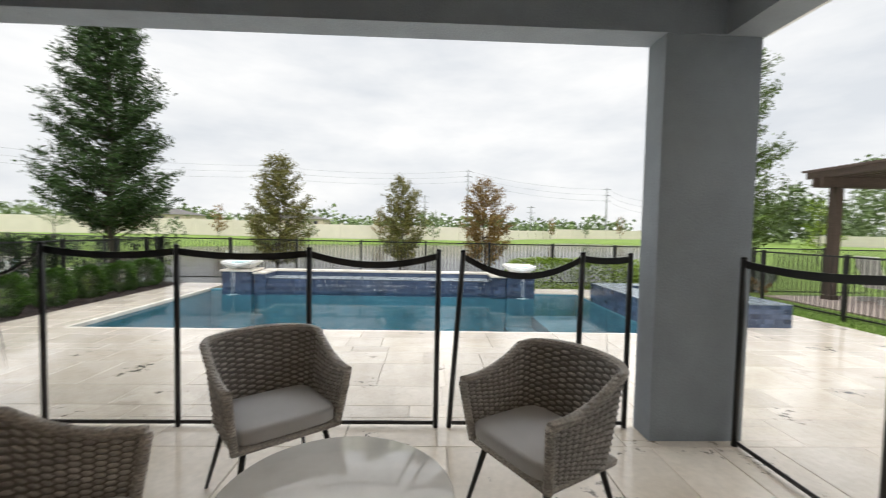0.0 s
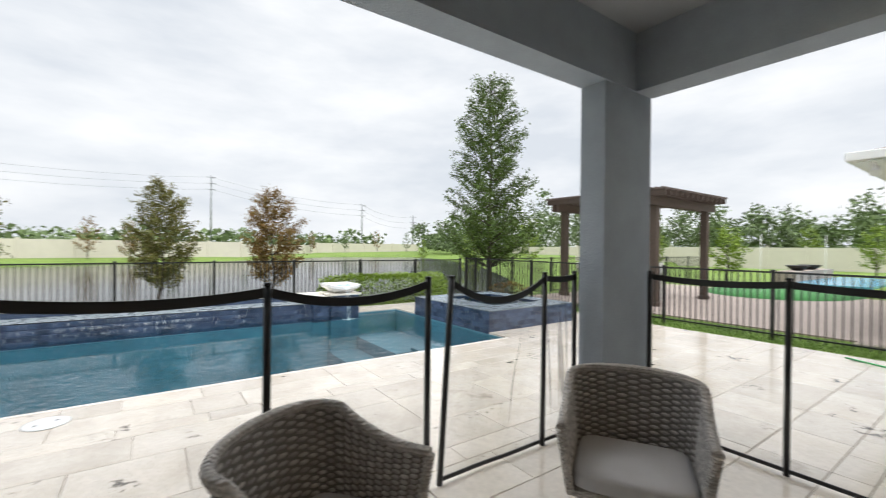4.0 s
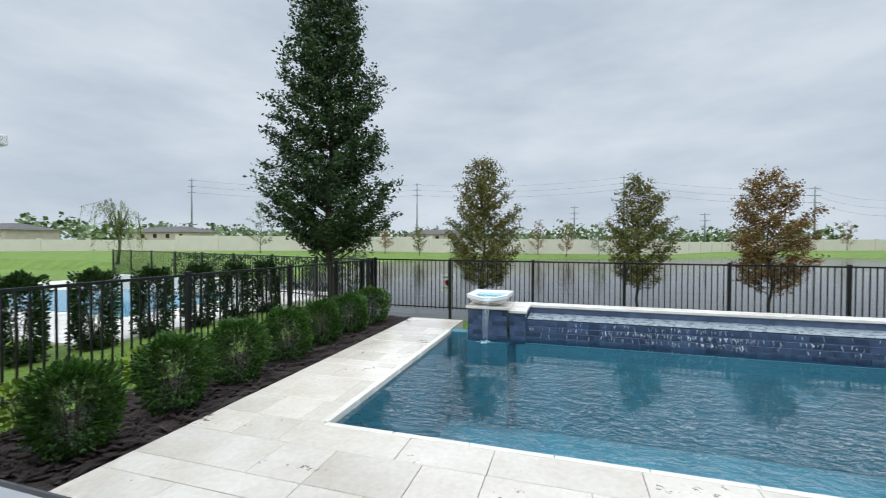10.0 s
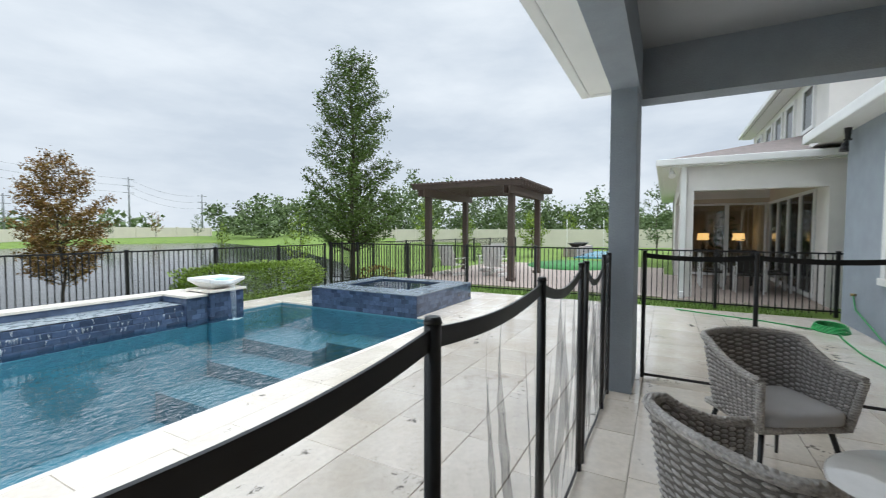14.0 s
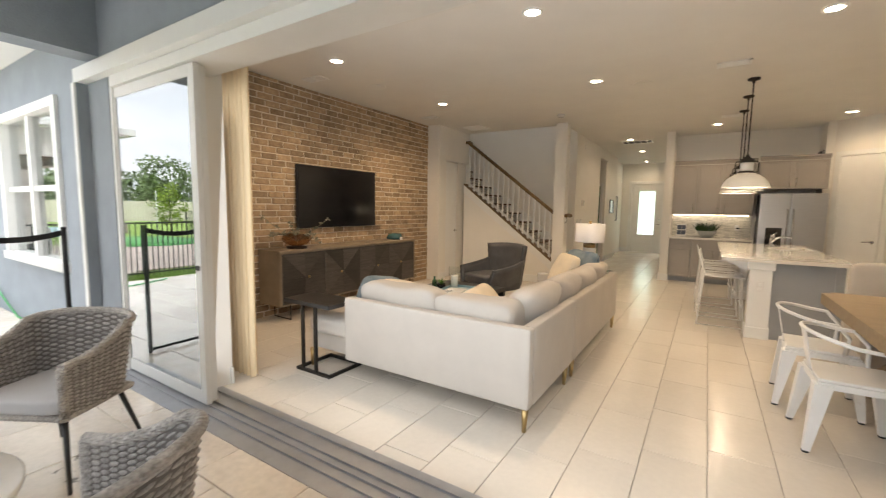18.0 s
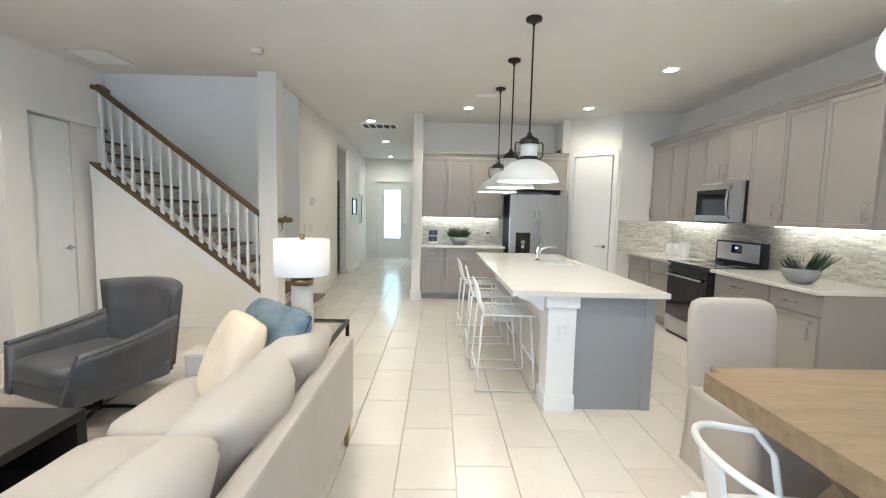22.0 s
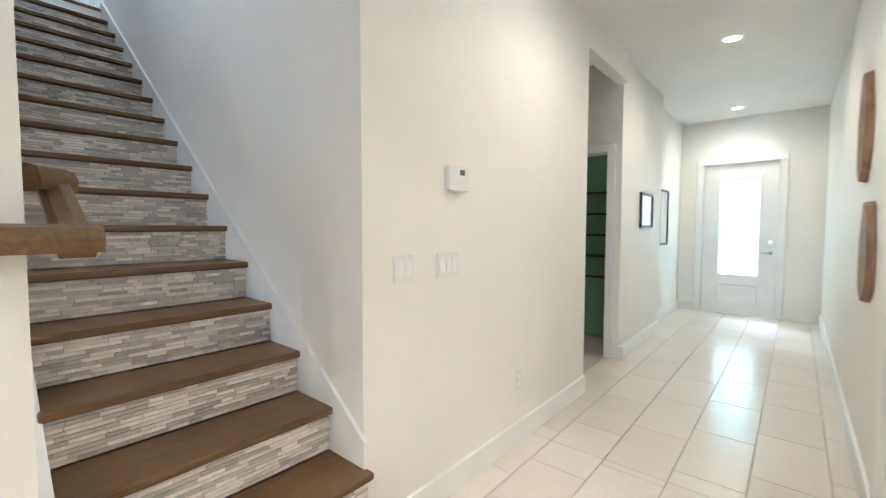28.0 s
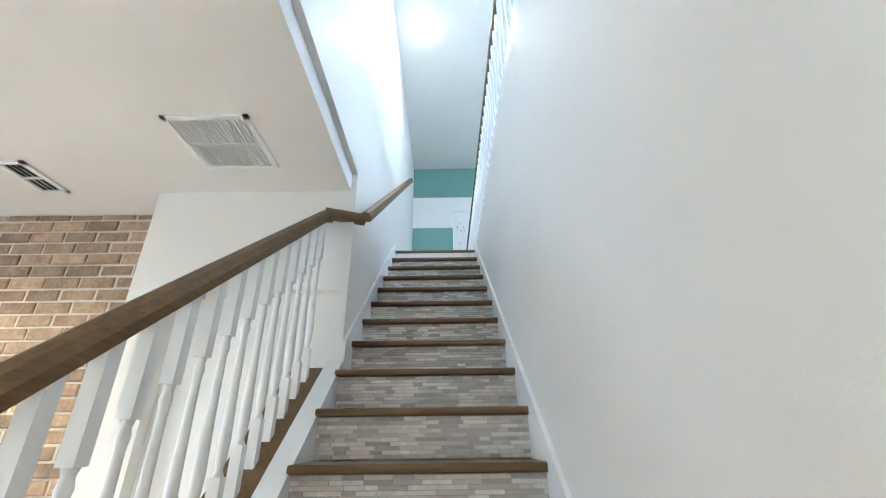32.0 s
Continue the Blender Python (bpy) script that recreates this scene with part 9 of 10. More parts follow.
for i, (x, y, r, h) in enumerate(((-5.86, 4.18, 0.30, 0.52), (-5.47, 4.78, 0.27, 0.60), (-5.50, 5.56, 0.28, 0.62), (-5.53, 6.32, 0.29, 0.62), (-5.53, 7.12, 0.29, 0.63), (-5.60, 7.95, 0.27, 0.60), (-5.58, 8.70, 0.30, 0.60), (-5.60, 9.50, 0.34, 0.62))):
    shrub("rounded glossy green shrub in the mulch bed", x, y, -0.02, r * 0.9, r * 0.9, h, 5600, 0.036, 30 + i, 0.62, group="shrubs along the deck")
for i, (x, y) in enumerate(((-6.2, 4.9), (-6.25, 5.9), (-6.2, 8.9))):
    shrub("loose light green shrub beside the fence", x, y, -0.05, 0.2, 0.2, 0.42, 260, 0.07, 60 + i, 0.9, "leaf_lime")
shrub("clipped hedge of yellow green leaves behind the pool", 4.6, 10.75, -0.12, 1.75, 0.42, 0.80, 15000, 0.052, 70, 0.25, "leaf_box", "hedge")
for i in range(6):
    shrub("tall clipped dark shrub behind the fence", -8.65 + 0.04 * i, 6.15 + 0.82 * i, -0.1, 0.235, 0.235, 1.08, 5200, 0.05, 80 + i, 0.35, "leaf_dark", group="tall shrubs behind the fence")
for i in range(7):
    shrub("clipped dark shrub of the next garden", -9.5 - 1.3 * i, 14.1 + 0.35 * i, -0.1, 0.55, 0.4, 1.0, 700, 0.08, 90 + i, 0.4, "leaf_dark", group="shrubs of the next garden")
shrub("row of low shrubs at the fence corner", 8.9, 10.6, -0.3, 0.6, 0.5, 0.6, 700, 0.07, 98, 0.6, "leaf_rust")

# grass blades on the near lawn strips
gv, gf = [], []
rr_ = random.Random(12)
for x0, x1, y0, y1, cnt in ((-7.9, -6.26, 2.5, 11.5, 9000), (7.16, 8.6, 0.2, 10.0, 9000), (-5.0, 7.0, 10.15, 11.6, 5000)):
    for i in range(cnt):
        x, y, a = rr_.uniform(x0, x1), rr_.uniform(y0, y1), rr_.uniform(0, 6.28)
        z, h, lx, ly = ground_z(x, y) if y > 10.4 else -0.09, rr_.uniform(0.04, 0.09), rr_.uniform(-0.03, 0.03), rr_.uniform(-0.03, 0.03)
        k = len(gv)
        gv += [(x - 0.006 * math.cos(a), y - 0.006 * math.sin(a), z), (x + 0.006 * math.cos(a), y + 0.006 * math.sin(a), z), (x + lx, y + ly, z + h)]
        gf.append((k, k + 1, k + 2))
field("grass", gv, gf, mat("grass_blade", (0.15, 0.26, 0.04), 0.6, var=0.3, scale=3, island=0.4), None, "wet blades of lawn grass")

# ---------------------------------------------------------------- pergola and neighbours
pg = thing("pergola", "dark brown timber pergola with a slatted roof", "pergola", pose(0, 0, -0.08))
for x in (10.1, 12.95):
    for y in (6.55, 9.4):
        p = part("post", one(x - 0.09, x + 0.09, y - 0.09, y + 0.09, 0, 2.78), M["pergola"], pg)
        part("post_base", one(x - 0.12, x + 0.12, y - 0.12, y + 0.12, 0, 0.12, 0.01), M["pergola"], p)
for y in (6.45, 6.65, 9.3, 9.5):
    part("beam", one(9.62, 13.33, y - 0.025, y + 0.025, 2.62, 2.84), M["pergola"], pg)
for i in range(13):
    x = 9.75 + i * 0.287
    part("rafter", one(x - 0.022, x + 0.022, 6.1, 9.8, 2.841, 2.99), M["pergola"], pg)
for i in range(26):
    y = 6.13 + i * 0.1456
    part("slat", one(9.6, 13.35, y - 0.02, y + 0.02, 2.991, 3.04), M["pergola"], pg)


def garden_chair(at):
    c = thing("garden_chair", "pale grey slatted garden chair under the pergola", "chair", at, "chairs under the pergola")
    m = M["white_stone"]
    for i in range(5):
        x = -0.25 + i * 0.125
        bm = B()
        r = box(bm, x - 0.055, x + 0.055, -0.012, 0.012, 0, 0.75)
        bmesh.ops.rotate(bm, verts=bm.verts, cent=(0, 0, 0), matrix=Matrix.Rotation(radians(18), 3, "X"))
        part("back_slat", bm, m, c, at=pose(0, -0.22, 0.32))
    for i in range(4):
        y = -0.18 + i * 0.14
        part("seat_slat", one(-0.28, 0.28, y, y + 0.12, 0.33, 0.355), m, c)
    for s in (-1, 1):
        part("arm", one(s * 0.33 - 0.06, s * 0.33 + 0.06, -0.35, 0.42, 0.56, 0.585), m, c)
        part("front_leg", one(s * 0.31 - 0.03, s * 0.31 + 0.03, 0.33, 0.37, 0, 0.56), m, c)
        part("rear_leg", one(s * 0.29 - 0.03, s * 0.29 + 0.03, -0.35, 0.3, 0.0, 0.10), m, c)
    return c


g1 = garden_chair(pose(10.9, 8.9, -0.06, 0, 0, -100))
copy_thing(g1, pose(11.3, 7.5, -0.06, 0, 0, -95))
copy_thing(g1, pose(12.7, 8.2, -0.06, 0, 0, 80))
solid("patio_next_door", one(8.9, 17.5, 2.53, 9.9, -0.3, -0.06), M["paver"], "brick paved patio of the neighbouring garden", "patio", "structure")
bm = B()
lathe(bm, [(3.0, -0.3), (3.0, -0.05), (0, -0.05)], (17.5, 6.0, 0), seg=40, squash=0.7)
solid("putting_green", bm, M["turf"], "bright green artificial putting green", "putting green", "structure")
for x, y in ((16.3, 6.2), (18.4, 5.0)):
    fl = thing("golf_flag", "thin white flag stick on the putting green", "flag", pose(x, y, -0.05))
    bm = B()
    cyl(bm, (0, 0, 0), (0, 0, 2.0), 0.012, None, 6)
    part("stick", bm, M["pvc"], fl)
np_ = thing("neighbour_pool", "far raised pool wall with dark bowls", "pool", pose(26.0, 7.5, -0.1))
part("pool_wall", one(-2.5, 3.5, -0.4, 0.4, 0, 0.55), M["paver"], np_)
part("pool_water", one(-3.5, 4.5, -3.0, -0.41, -0.05, 0.10), mat("far_pool_blue", (0.10, 0.30, 0.42), 0.2), np_)
for x in (-0.8, 1.2):
    bm = B()
    lathe(bm, [(0.2, 0.551), (0.5, 0.8), (0.45, 0.8), (0, 0.7)], (x, 0, 0), seg=16)
    part("bowl", bm, M["dark_metal"], np_, "dark bowl")


def hip_roof(bm, x0, x1, y0, y1, z, h, over=0.45):
    x0, x1, y0, y1 = x0 - over, x1 + over, y0 - over, y1 + over
    d = min(x1 - x0, y1 - y0) / 2
    if (x1 - x0) >= (y1 - y0):
        a, b = (x0 + d, (y0 + y1) / 2, z + h), (x1 - d, (y0 + y1) / 2, z + h)
        c = [(x0, y0, z), (x1, y0, z), (x1, y1, z), (x0, y1, z)]
        fs = [(c[0], c[1], b, a), (c[1], c[2], b), (c[2], c[3], a, b), (c[3], c[0], a)]
    else:
        a, b = ((x0 + x1) / 2, y0 + d, z + h), ((x0 + x1) / 2, y1 - d, z + h)
        c = [(x0, y0, z), (x1, y0, z), (x1, y1, z), (x0, y1, z)]
        fs = [(c[0], c[1], a), (c[1], c[2], b, a), (c[2], c[3], b), (c[3], c[0], a, b)]
    fs.append((c[3], c[2], c[1], c[0]))
    for f in fs:
        bm.faces.new([bm.verts.new(v) for v in f])


# house on the east side with its covered patio
nh = thing("neighbour_house", "cream house with a covered patio and lit rooms", "house", pose(0, 0, 0))
HX, HY, HR, HW = 9.12, 2.22, 14.5, -0.35    # front face, garden face, rear sliders and side wall of the patio
part("wall", one(HX, 22.0, -9.0, HW, -0.1, 2.9), M["stucco_white"], nh)
# Tan taken down to a third: the room's dimness is in the wall colour.
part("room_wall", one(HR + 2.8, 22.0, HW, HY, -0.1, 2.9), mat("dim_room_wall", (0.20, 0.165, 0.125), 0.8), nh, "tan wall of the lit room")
part("room_side", one(HR, HR + 2.8, HY - 0.25, HY, -0.1, 2.9), M["stucco_white"], nh)
part("room_floor", one(HR, HR + 2.8, HW, HY - 0.25, -0.1, -0.02), M["paver"], nh)
part("room_ceiling", one(HR, HR + 2.8, HW, HY - 0.25, 2.5, 2.9), M["ceil"], nh)
part("patio_header", one(HR, HR + 0.2, HW, HY - 0.25, 2.37, 2.5), M["patio_wall"], nh)
part("patio_jamb", one(HR, HR + 0.2, 1.81, HY - 0.25, -0.02, 2.37), M["patio_wall"], nh)
part("patio_beam", one(HX + 0.25, HR, HY - 0.25, HY, 2.34, 2.9), M["stucco_white"], nh)
part("patio_back", one(HX + 0.25, HR, HW + 0.001, HW + 0.012, 2.37, 2.85), M["patio_wall"], nh)
part("patio_beam", one(HX, HX + 0.25, HW, HY, 2.34, 2.9), M["stucco_white"], nh)
part("patio_column", one(HX, HX + 0.30, HY - 0.27, HY, -0.1, 2.339), M["stucco_white"], nh)
part("patio_ceiling", one(HX + 0.25, HR, HW, HY - 0.25, 2.85, 2.9), M["patio_wall"], nh)
part("patio_floor", one(HX - 0.6, HR, HW, HY + 0.3, -0.3, -0.05), M["paver"], nh)
bm = B()
hip_roof(bm, HX + 0.23, 22.0, -9.0, HY + 0.03, 3.03, 1.65)
part("roof", bm, M["roof_brown"], nh, "grey brown shingle roof")
bm = B()
box(bm, HX - 0.24, 22.4, HY + 0.38, HY + 0.50, 2.90, 3.05, 0.02)
box(bm, HX - 0.25, HX - 0.13, -9.4, HY + 0.50, 2.901, 3.051, 0.02)
part("gutter", bm, M["trim"], nh, "white gutter")
part("soffit", one(HX - 0.13, 22.0, HY, HY + 0.38, 2.88, 2.91), M["trim"], nh)
part("soffit", one(HX - 0.13, HX, -9.0, HY, 2.881, 2.911), M["trim"], nh)
bm = B()
box(bm, HX - 0.10, HX - 0.002, HY - 0.12, HY - 0.02, 0.08, 2.88, 0.012)
box(bm, HX - 0.22, HX - 0.01, HY - 0.115, HY - 0.025, -0.05, 0.079, 0.012)
part("downspout", bm, M["trim"], nh, "white downspout")
sp_ = thing("eave_spotlight", "white spotlight under the neighbouring eave", "flood light", pose(HX + 0.05, HY + 0.2, 2.86))
bm = B()
cyl(bm, (0, 0, 0.02), (0, 0, -0.06), 0.03, 0.03, 10)
part("stem", bm, M["trim"], sp_)
bm = B()
cyl(bm, (0, -0.02, -0.06), (-0.09, -0.03, -0.17), 0.05, 0.075, 14)
part("head", bm, M["trim"], sp_, "white lamp head")
for y0, y1 in ((-0.30, 0.75), (0.75, 1.81)):
    g = part("glass_door", one(HR + 0.08, HR + 0.09, y0, y1, 0.0, 2.36), M["glass"], nh, "sliding glass door")
    bm = B()
    for a, b, c, d in ((y0, y0 + 0.06, 0, 2.36), (y1 - 0.06, y1, 0, 2.36), (y0 + 0.06, y1 - 0.06, 0, 0.08), (y0 + 0.06, y1 - 0.06, 2.29, 2.36)):
        box(bm, HR + 0.05, HR + 0.12, a, b, c, d)
    part("door_frame", bm, M["trim"], g)
for k in range(4):
    x0, x1 = HR - 4.6 + 1.1 * k, HR - 3.5 + 1.1 * k
    g = part("glass_door", one(x0, x1, HW + 0.004, HW + 0.012, 0.0, 2.36), M["glass_dark"], nh, "dark sliding glass")
    bm = B()
    for a, b, c, d in ((x0, x0 + 0.06, 0, 2.36), (x1 - 0.06, x1, 0, 2.36), (x0 + 0.06, x1 - 0.06, 2.29, 2.36), (x0 + 0.06, x1 - 0.06, 0, 0.08)):
        box(bm, a, b, HW + 0.002, HW + 0.05, c, d)
    part("door_frame", bm, M["trim"], g)
part("upper_storey", one(10.6, 19.8, -9.0, -0.66, 3.2, 5.35), M["stucco_white"], nh, "pale upper storey")
bm = B()
hip_roof(bm, 10.6, 19.8, -9.0, -0.66, 5.46, 1.6, 0.45)
part("upper_roof", bm, M["roof_brown"], nh)
bm = B()
box(bm, 10.1, 20.3, -0.28, -0.16, 5.40, 5.54, 0.02)
part("upper_gutter", bm, M["trim"], nh, "white gutter")
part("upper_soffit", one(10.2, 20.2, -0.66, -0.28, 5.36, 5.39), M["trim"], nh)
for x in (11.6, 13.4, 14.8, 16.2, 18.0):
    w_ = part("window", one(x, x + 0.8, -0.662, -0.63, 4.05, 5.05), M["glass_dark"], nh, "upper window")
    for b in ((x - 0.09, x, 3.96, 5.14), (x + 0.8, x + 0.89, 3.96, 5.14), (x, x + 0.8, 3.96, 4.05), (x, x + 0.8, 5.05, 5.14)):
        part("window_frame", one(b[0], b[1], -0.661, -0.60, b[2], b[3]), M["trim"], w_)
far_lamp = lamp_mat("distant_lamp_glow", (1.0, 0.55, 0.18), 1.6)
for y in (0.15, 1.25):
    sdb = thing("console_table", "dark console table in the neighbouring room", "table", pose(16.7, y, -0.02), "furniture of the neighbouring room")
    part("tabletop", one(-0.3, 0.3, -0.5, 0.5, 0.76, 0.80), M["dark_metal"], sdb)
    for sx in (-0.25, 0.25):
        for sy in (-0.45, 0.45):
            part("leg", one(sx - 0.03, sx + 0.03, sy - 0.03, sy + 0.03, 0, 0.76), M["dark_metal"], sdb)
    fl_ = thing("far_lamp", "small table lamp with a glowing amber shade", "lamp", pose(16.7, y, 0.78), "lamps of the neighbouring room")
    bm = B()
    lathe(bm, [(0.07, 0.0), (0.05, 0.15), (0.02, 0.3), (0.02, 0.42), (0, 0.42)], seg=12)
    part("lamp_base", bm, M["dark_metal"], fl_)
    bm = B()
    lathe(bm, [(0.20, 0.34), (0.17, 0.60), (0, 0.60)], seg=16)
    part("shade", bm, far_lamp, fl_, "glowing amber shade")
fp = thing("indoor_plant", "tall leafy plant in the neighbouring room", "plant", pose(16.2, 0.75, -0.02))
bm = B()
lathe(bm, [(0.12, 0.0), (0.2, 0.35), (0.18, 0.35), (0, 0.33)], seg=14)
part("pot", bm, M["dark_metal"], fp)
rs_ = np.random.RandomState(44)
part("foliage", leaf_mesh("foliage", rs_.normal(size=(90, 3)) * [0.2, 0.22, 0.42] + [0, 0, 1.35], 0.26, 45), M["leaf_dark"], fp)
ptab = thing("patio_table", "dark patio table on the neighbouring patio", "table", pose(11.6, 0.7, -0.05))
part("tabletop", one(-0.7, 0.7, -0.4, 0.4, 0.70, 0.74), M["dark_metal"], ptab)
for x in (-0.6, 0.6):
    for y in (-0.3, 0.3):
        part("leg", one(x - 0.03, x + 0.03, y - 0.03, y + 0.03, 0, 0.70), M["dark_metal"], ptab)
for x, y, r in ((11.2, 1.4, 180), (12.0, 1.4, 180), (11.2, 0.05, 0), (12.0, 0.05, 0), (10.6, 0.7, -90)):
    pc = thing("patio_chair", "white framed dining chair on the neighbouring patio", "chair", pose(x, y, -0.05, 0, 0, r), "chairs on the neighbouring patio")
    part("seat", one(-0.25, 0.25, -0.25, 0.25, 0.42, 0.46), M["dark_metal"], pc)
    part("backrest", one(-0.25, 0.25, -0.25, -0.22, 0.50, 0.90), M["dark_metal"], pc)
    for sx in (-0.26, 0.26):
        for sy in (-0.24, 0.24):
            part("leg", one(sx - 0.02, sx + 0.02, sy - 0.02, sy + 0.02, 0, 0.62 if sy > 0 else 0.9), M["trim"], pc)

# house on the west side with pool equipment
lh = thing("neighbour_house", "pale green white stucco house with a shingle roof", "house", pose(-0.12, -0.02, 0.07))
M["stucco_mint"] = mat("mint_white_stucco", (0.77, 0.775, 0.765), 0.85, var=0.05, scale=2, bump=0.3, bscale=50)
part("wall", one(-20.0, -10.0, -12.0, 5.95, -0.3, 2.62), M["stucco_mint"], lh)
bm = B()
hip_roof(bm, -20.0, -10.0, -12.0, 5.95, 2.76, 2.4, 0.5)
part("roof", bm, M["shingle"], lh)
bm = B()
box(bm, -9.52, -9.40, -12.5, 6.42, 2.62, 2.77, 0.02)
box(bm, -20.5, -9.40, 6.42, 6.54, 2.621, 2.771, 0.02)
part("gutter", bm, M["trim"], lh, "white gutter")
part("soffit", one(-10.0, -9.52, -12.3, 6.42, 2.60, 2.63), M["trim"], lh)
bm = B()
tube(bm, [(-9.5, 6.1, 2.62), (-9.6, 6.0, 2.45), (-9.95, 5.88, 2.35), (-9.96, 5.86, 2.2), (-9.96, 5.86, 0.1), (-9.85, 5.86, 0.0)], 0.045, 8)
part("downspout", bm, M["trim"], lh, "white downspout")
xb = -10.115
eq = thing("control_box", "beige pool control box on the house wall", "electrical box", pose(xb, 5.50, 0.74))
part("housing", one(0, 0.13, -0.165, 0.165, 0, 0.46, 0.008), mat("beige_steel", (0.52, 0.49, 0.38), 0.5), eq)
bm = B()
lathe(bm, [(0.06, 0), (0.06, 0.002), (0.045, 0.002)], seg=18)
part("emblem", bm, M["bar_ink"], eq, "round dark emblem", at=pose(0.131, 0.02, 0.36, 0, 90))
eq2 = thing("junction_box", "grey electrical box on the house wall", "electrical box", pose(xb, 4.88, 0.83))
part("housing", one(0, 0.11, -0.085, 0.085, 0, 0.26, 0.008), M["tower_steel"], eq2)
cdts = thing("conduit", "grey conduits running down the house wall", "conduit", pose(xb, 0.32, -0.15))
bm = B()
tube(bm, [(0.05, 4.55, 0.98), (0.05, 4.55, 0.05)], 0.012, 6)
tube(bm, [(0.05, 5.15, 0.92), (0.05, 5.15, 0.1)], 0.012, 6)
tube(bm, [(0.05, 5.35, 0.92), (0.05, 5.36, 0.5), (0.05, 5.45, 0.42), (0.05, 5.55, 0.5), (0.05, 5.55, 0.62)], 0.012, 6)
tube(bm, [(0.05, 4.6, 0.98), (0.06, 4.75, 0.75), (0.06, 5.0, 0.72), (0.05, 5.1, 0.85)], 0.010, 6)
part("pipe", bm, M["tower_steel"], cdts)
eq3 = thing("outlet_box", "small beige outlet box on the house wall", "electrical box", pose(xb, 5.78, 0.38))
part("housing", one(0, 0.09, -0.07, 0.07, 0, 0.2, 0.006), mat("beige_plastic", (0.50, 0.48, 0.40), 0.5), eq3)
eq4 = thing("path_light", "black fitting on the house wall", "wall light", pose(xb, 5.90, 0.07))
part("housing", one(0, 0.12, -0.10, 0.10, 0, 0.11, 0.02), M["black"], eq4)
pp = thing("pool_pipework", "white pvc pool pipes with black valves", "pipework", pose(-9.45, 4.32, -0.08) @ Matrix.Diagonal((1, 1, 0.78, 1)))
for i, (a, b, z) in enumerate(((-1.2, 0.35, 0.34), (-1.4, 0.55, 0.42), (-0.9, 0.75, 0.50))):
    bm = B()
    tube(bm, [(0.10 * i, a, z), (0.10 * i, b - 0.06, z), (0.10 * i, b, z - 0.06), (0.10 * i, b, 0.0)], 0.04, 10)
    part("pipe", bm, M["pvc"], pp)
for x, y in ((0.0, -0.35), (0.1, -0.05), (0.22, 0.25)):
    bm = B()
    tube(bm, [(x, y, 0.0), (x, y, 0.45)], 0.045, 10)
    part("pipe", bm, M["pvc"], pp)
    bm = B()
    cyl(bm, (x, y, 0.45), (x, y, 0.58), 0.06, 0.05, 12)
    box(bm, x - 0.02, x + 0.02, y - 0.10, y + 0.06, 0.60, 0.63)
    cyl(bm, (x, y, 0.57), (x, y, 0.61), 0.02)
    part("valve", bm, M["black"], pp, "black valve")
solid("patio_west", one(-20.0, -8.6, 6.9, 13.4, -0.3, -0.05), M["coping"], "pale patio of the western garden", "patio", "structure")
wp = thing("neighbour_pool", "blue pool of the western garden", "pool", pose(-13.0, 10.3, -0.05))
part("pool_water", one(-3.5, 2.6, -1.6, 1.7, 0.0, 0.012), mat("bright_pool_blue", (0.06, 0.26, 0.38), 0.12), wp)
part("pool_wall", one(-3.5, 2.6, 1.71, 2.0, 0.0, 0.42), M["coping"], wp)

# ---------------------------------------------------------------- far wall, houses, poles
fw = thing("long_garden_wall", "long almond precast wall beyond the lake", "wall", pose(0, 0, 0))
WALL = [(-75, 20), (-48, 42), (-20, 56), (10, 66), (30, 94), (58, 96)]
for (ax, ay), (bx, by) in zip(WALL, WALL[1:]):
    d = Vector((bx - ax, by - ay, 0))
    ln = d.length
    m = Matrix.Translation((ax, ay, ground_z(ax, ay) - 0.1)) @ pose(0, 0, 0, 0, 0, math.degrees(math.atan2(d.y, d.x)))
    part("wall_panel", one(0, ln, -0.06, 0.06, -0.5, 1.95), M["vinyl"], fw, at=m)
    k = int(ln / 4)
    for i in range(k + 1):
        p = part("pilaster", one(-0.18, 0.18, -0.14, 0.14, -0.5, 2.1, 0.02), M["vinyl"], fw, at=m @ pose(ln * i / k, 0, 0))
vf = thing("vinyl_fence", "long cream vinyl privacy fence behind the gardens", "fence", pose(0, 0, 0))
for (ax, ay), (bx, by) in (((58, 60), (62, 20)), ((62, 20), (60, -25)), ((38, 30), (44, -8))):
    d = Vector((bx - ax, by - ay, 0))
    ln = d.length
    m = Matrix.Translation((ax, ay, -0.1)) @ pose(0, 0, 0, 0, 0, math.degrees(math.atan2(d.y, d.x)))
    part("fence_panel", one(0, ln, -0.03, 0.03, 0, 1.75), M["vinyl"], vf, at=m)
    for i in range(int(ln / 2.4)):
        part("fence_post", one(-0.07, 0.07, -0.07, 0.07, 0, 1.9), M["vinyl"], vf, at=m @ pose(2.4 * i, 0, 0))
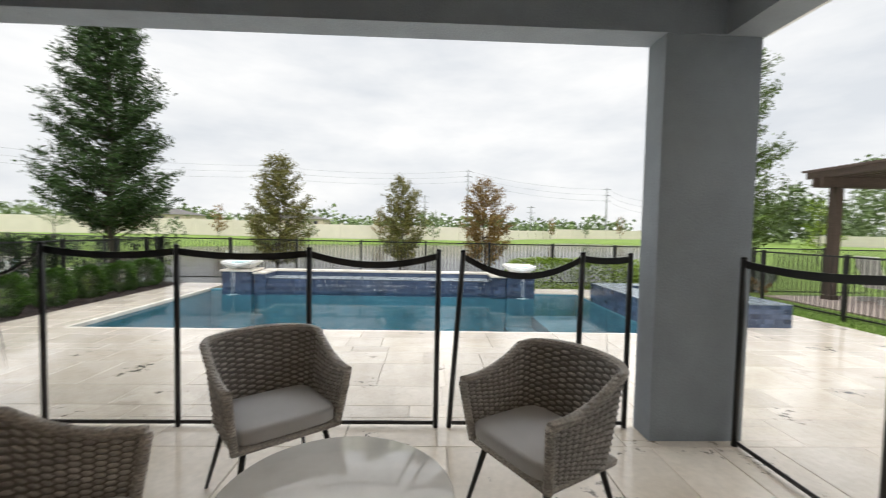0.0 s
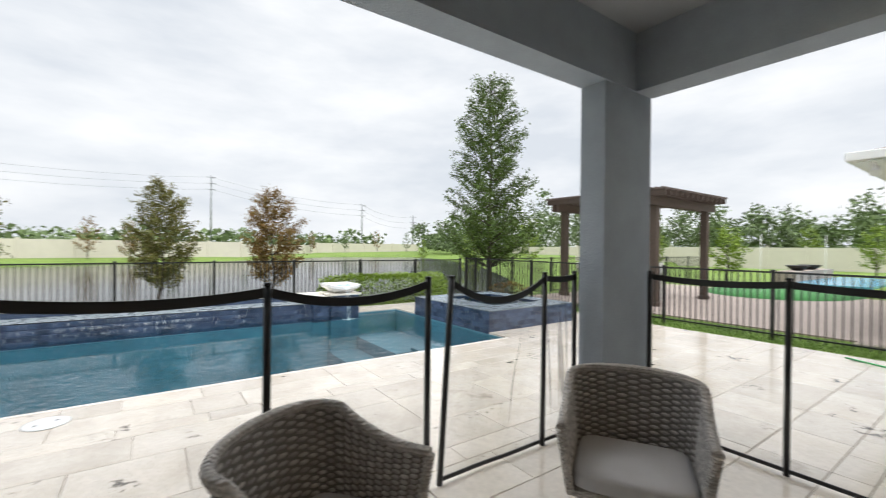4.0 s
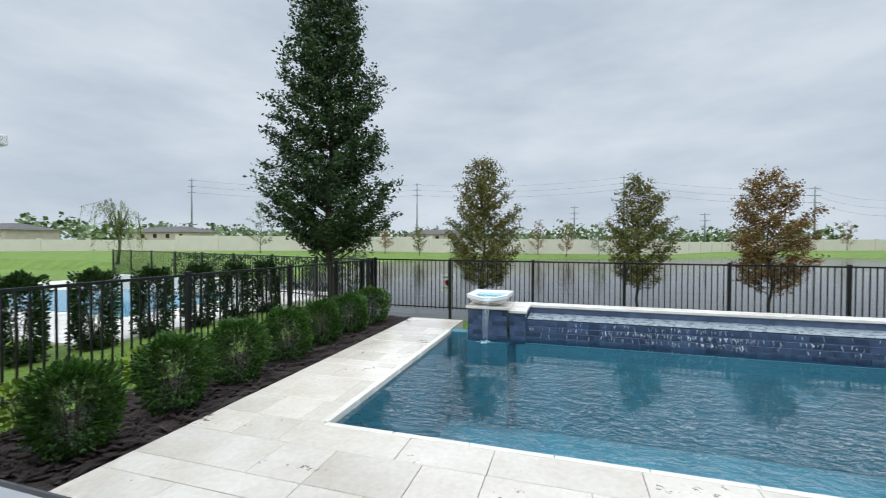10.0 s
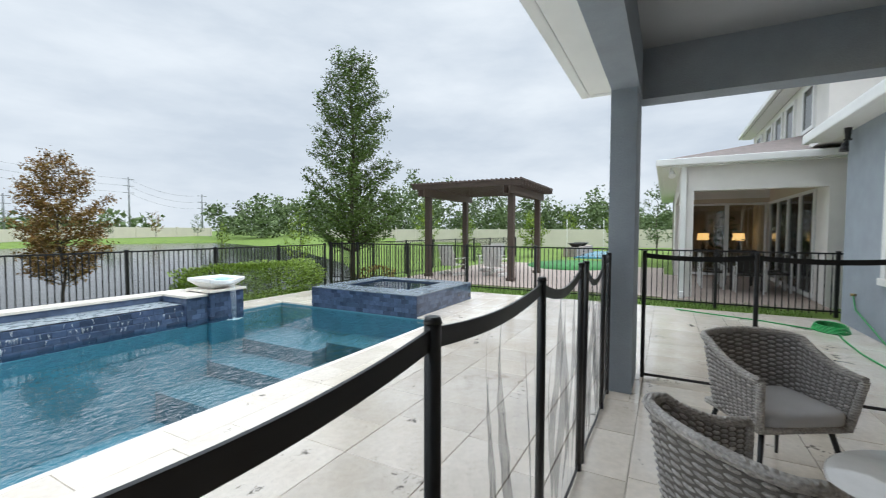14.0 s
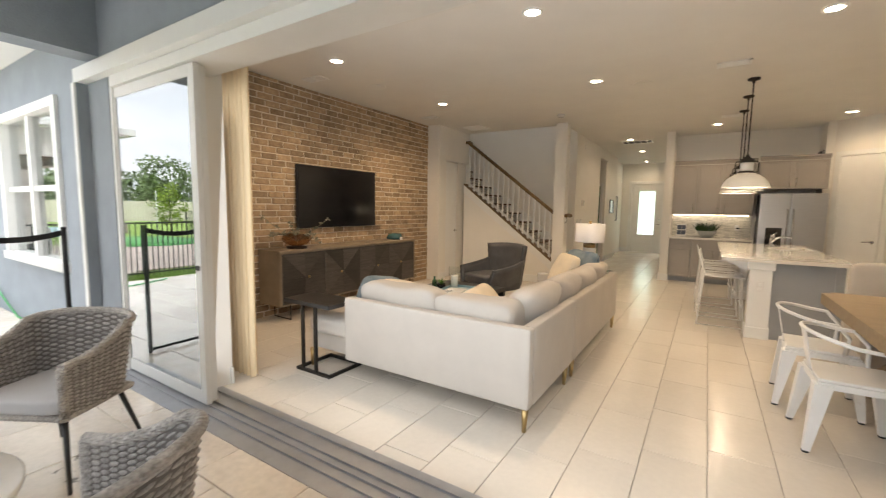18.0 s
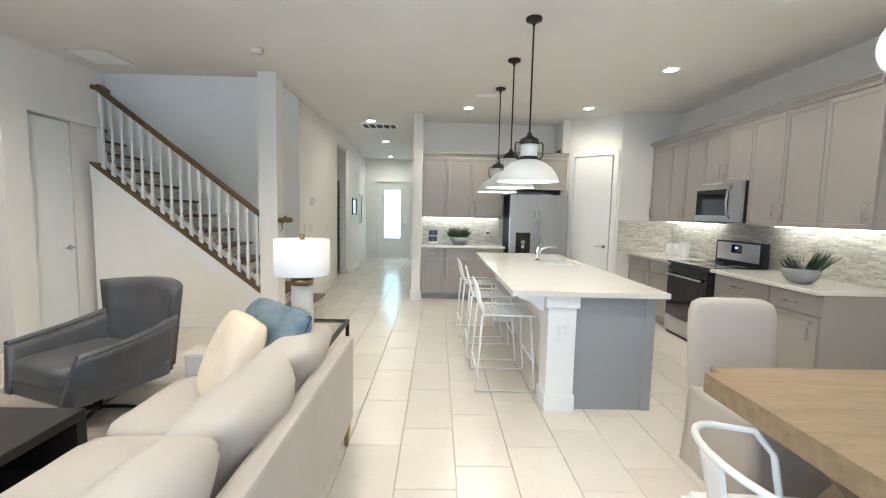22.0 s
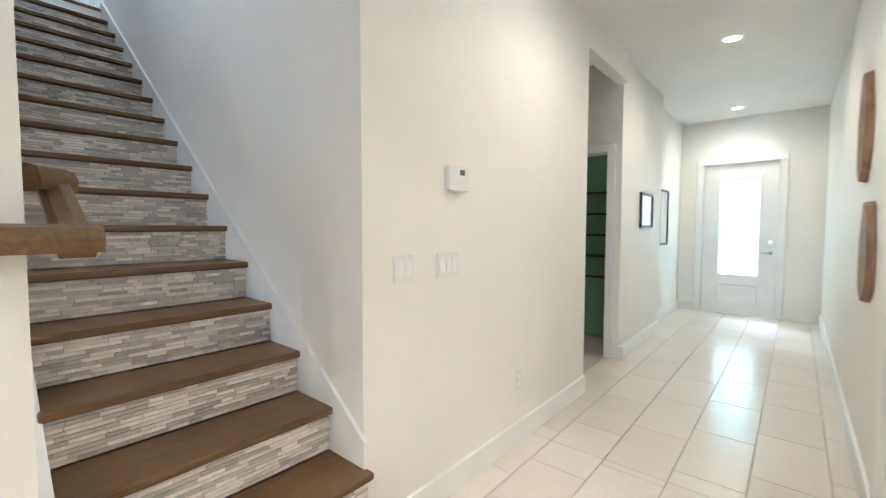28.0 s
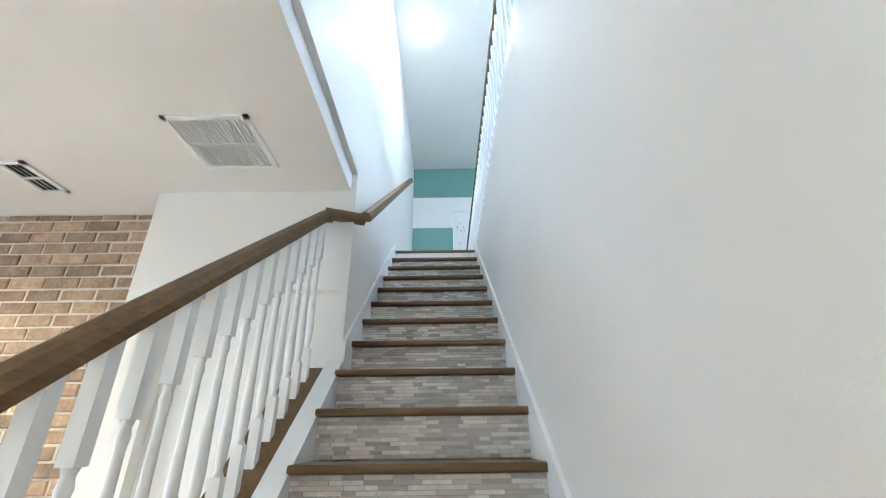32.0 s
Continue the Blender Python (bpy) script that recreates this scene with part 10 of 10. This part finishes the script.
for i, (x, y, w2, h, m2) in enumerate(((-72, 115, 20, 5.6, "far_wall"), (-108, 92, 22, 5.4, "far_wall"), (-44, 140, 22, 5.6, "far_wall"), (-128, 66, 20, 5.4, "far_wall"), (148, 11.5, 9, 5.4, "stucco_white"))):
    fh = thing("distant_house", "distant two storey house with a shallow roof" if h > 4 else "distant pale house with a grey roof", "house", pose(x, y, 0))
    part("wall", one(-w2 / 2, w2 / 2, -5, 5, -0.5, h * 0.7), M[m2], fh)
    bm = B()
    hip_roof(bm, -w2 / 2, w2 / 2, -5, 5, h * 0.7, h * 0.3)
    part("roof", bm, M["shingle"], fh)
    for k in range(5):
        part("window", one(-w2 / 2 + w2 * (k + 0.3) / 5, -w2 / 2 + w2 * (k + 0.6) / 5, -5.02, -5.0, h * 0.4, h * 0.6), M["black_glass"], fh)
poles = []
for x, y, h in ((-51, 134, 21), (-0.5, 142, 13), (35, 138, 10), (57, 130, 15.7), (72, 122, 12), (-110, 100, 20), (14, 142, 22)):
    up_ = thing("utility_pole", "tall grey transmission pole with cross arms", "utility pole", pose(x, y, 0), "transmission poles beyond the wall")
    bm = B()
    cyl(bm, (0, 0, -0.5), (0, 0, h), 0.28, 0.15, 8)
    part("shaft", bm, M["tower_steel"], up_)
    for zz in (h - 0.6, h - 2.4, h - 4.2):
        part("cross_arm", one(-1.3, 1.3, -0.06, 0.06, zz, zz + 0.14), M["tower_steel"], up_)
    poles.append((x, y, h))
line = [poles[5], poles[0], poles[6], poles[3], poles[4]]
wr = thing("power_lines", "thin overhead power lines between the poles", "power line", pose(0, 0, 0))
for zz in (0.5, 2.3, 4.1):
    bm = B()
    pts = []
    for (ax, ay, ah), (bx, by, bh) in zip(line, line[1:]):
        for i in range(8):
            u = i / 8
            pts.append((ax + (bx - ax) * u, ay + (by - ay) * u, (ah - zz) * (1 - u) + (bh - zz) * u - 6.0 * u * (1 - u)))
    tube(bm, pts, 0.03, 4)
    part("wire", bm, M["tower_steel"], wr)

# ---------------------------------------------------------------- laid pieces: floor tiles, bricks, deck stones
rects = []
for fx0, fy0, fx1, fy1 in FLOOR[:2]:
    i = 0
    for i in range(-30, 40):
        x0, x1 = -1.235 + 0.333 * i, -1.235 + 0.333 * (i + 1)
        if x1 < fx0 or x0 > fx1:
            continue
        for j in range(-30, 4):
            y0 = -1.40 + 0.62 * j + (i % 3) * 0.207
            r = (max(x0, fx0) + 0.002, max(y0, fy0) + 0.002, min(x1, fx1) - 0.002, min(y0 + 0.62, fy1) - 0.002)
            if r[2] - r[0] > 0.02 and r[3] - r[1] > 0.02:
                rects.append(r)
pieces(rects, 0.010, "floor_tile", lambda a, b, c, d: -2.3 < a < 0.5 and d > -11, floor, M["tile"], M["tile_far"], 300, "z", -0.010, 0.0025, 0.0006, "cream porcelain tiles in the rest of the room")
rects = []
zz, k = 0.004, 0
BH, BL = 0.068, 0.205
rb = random.Random(21)
while zz < CEIL - 0.02:
    y = -5.40 - (0.11 if k % 2 else 0) - rb.random() * 0.02
    while y < -0.36:
        ln = BL + rb.uniform(-0.012, 0.012)
        r = (max(y, -5.405), zz, min(y + ln, -0.345), min(zz + BH, CEIL - 0.004))
        if r[2] - r[0] > 0.03:
            rects.append(r)
        y += ln + 0.014
    zz += BH + 0.013
    k += 1
pieces(rects, 0.028, "brick", lambda a, b, c, d: -5.41 < a < -3.6 and b < 2.6, brick_wall, M["brick"], M["brick_far"], 300, "x", 2.957, 0.006, 0.012, "tumbled bricks of the rest of the wall")
pieces(deck_tiles, 0.022, "paving_stone", lambda a, b, c, d: -4.2 < a < 3.4 and b < 5.6, deck, M["travertine"], M["travertine_far"], 300, "z", -0.022, 0.003, 0.0015, "cream travertine stones of the rest of the deck")
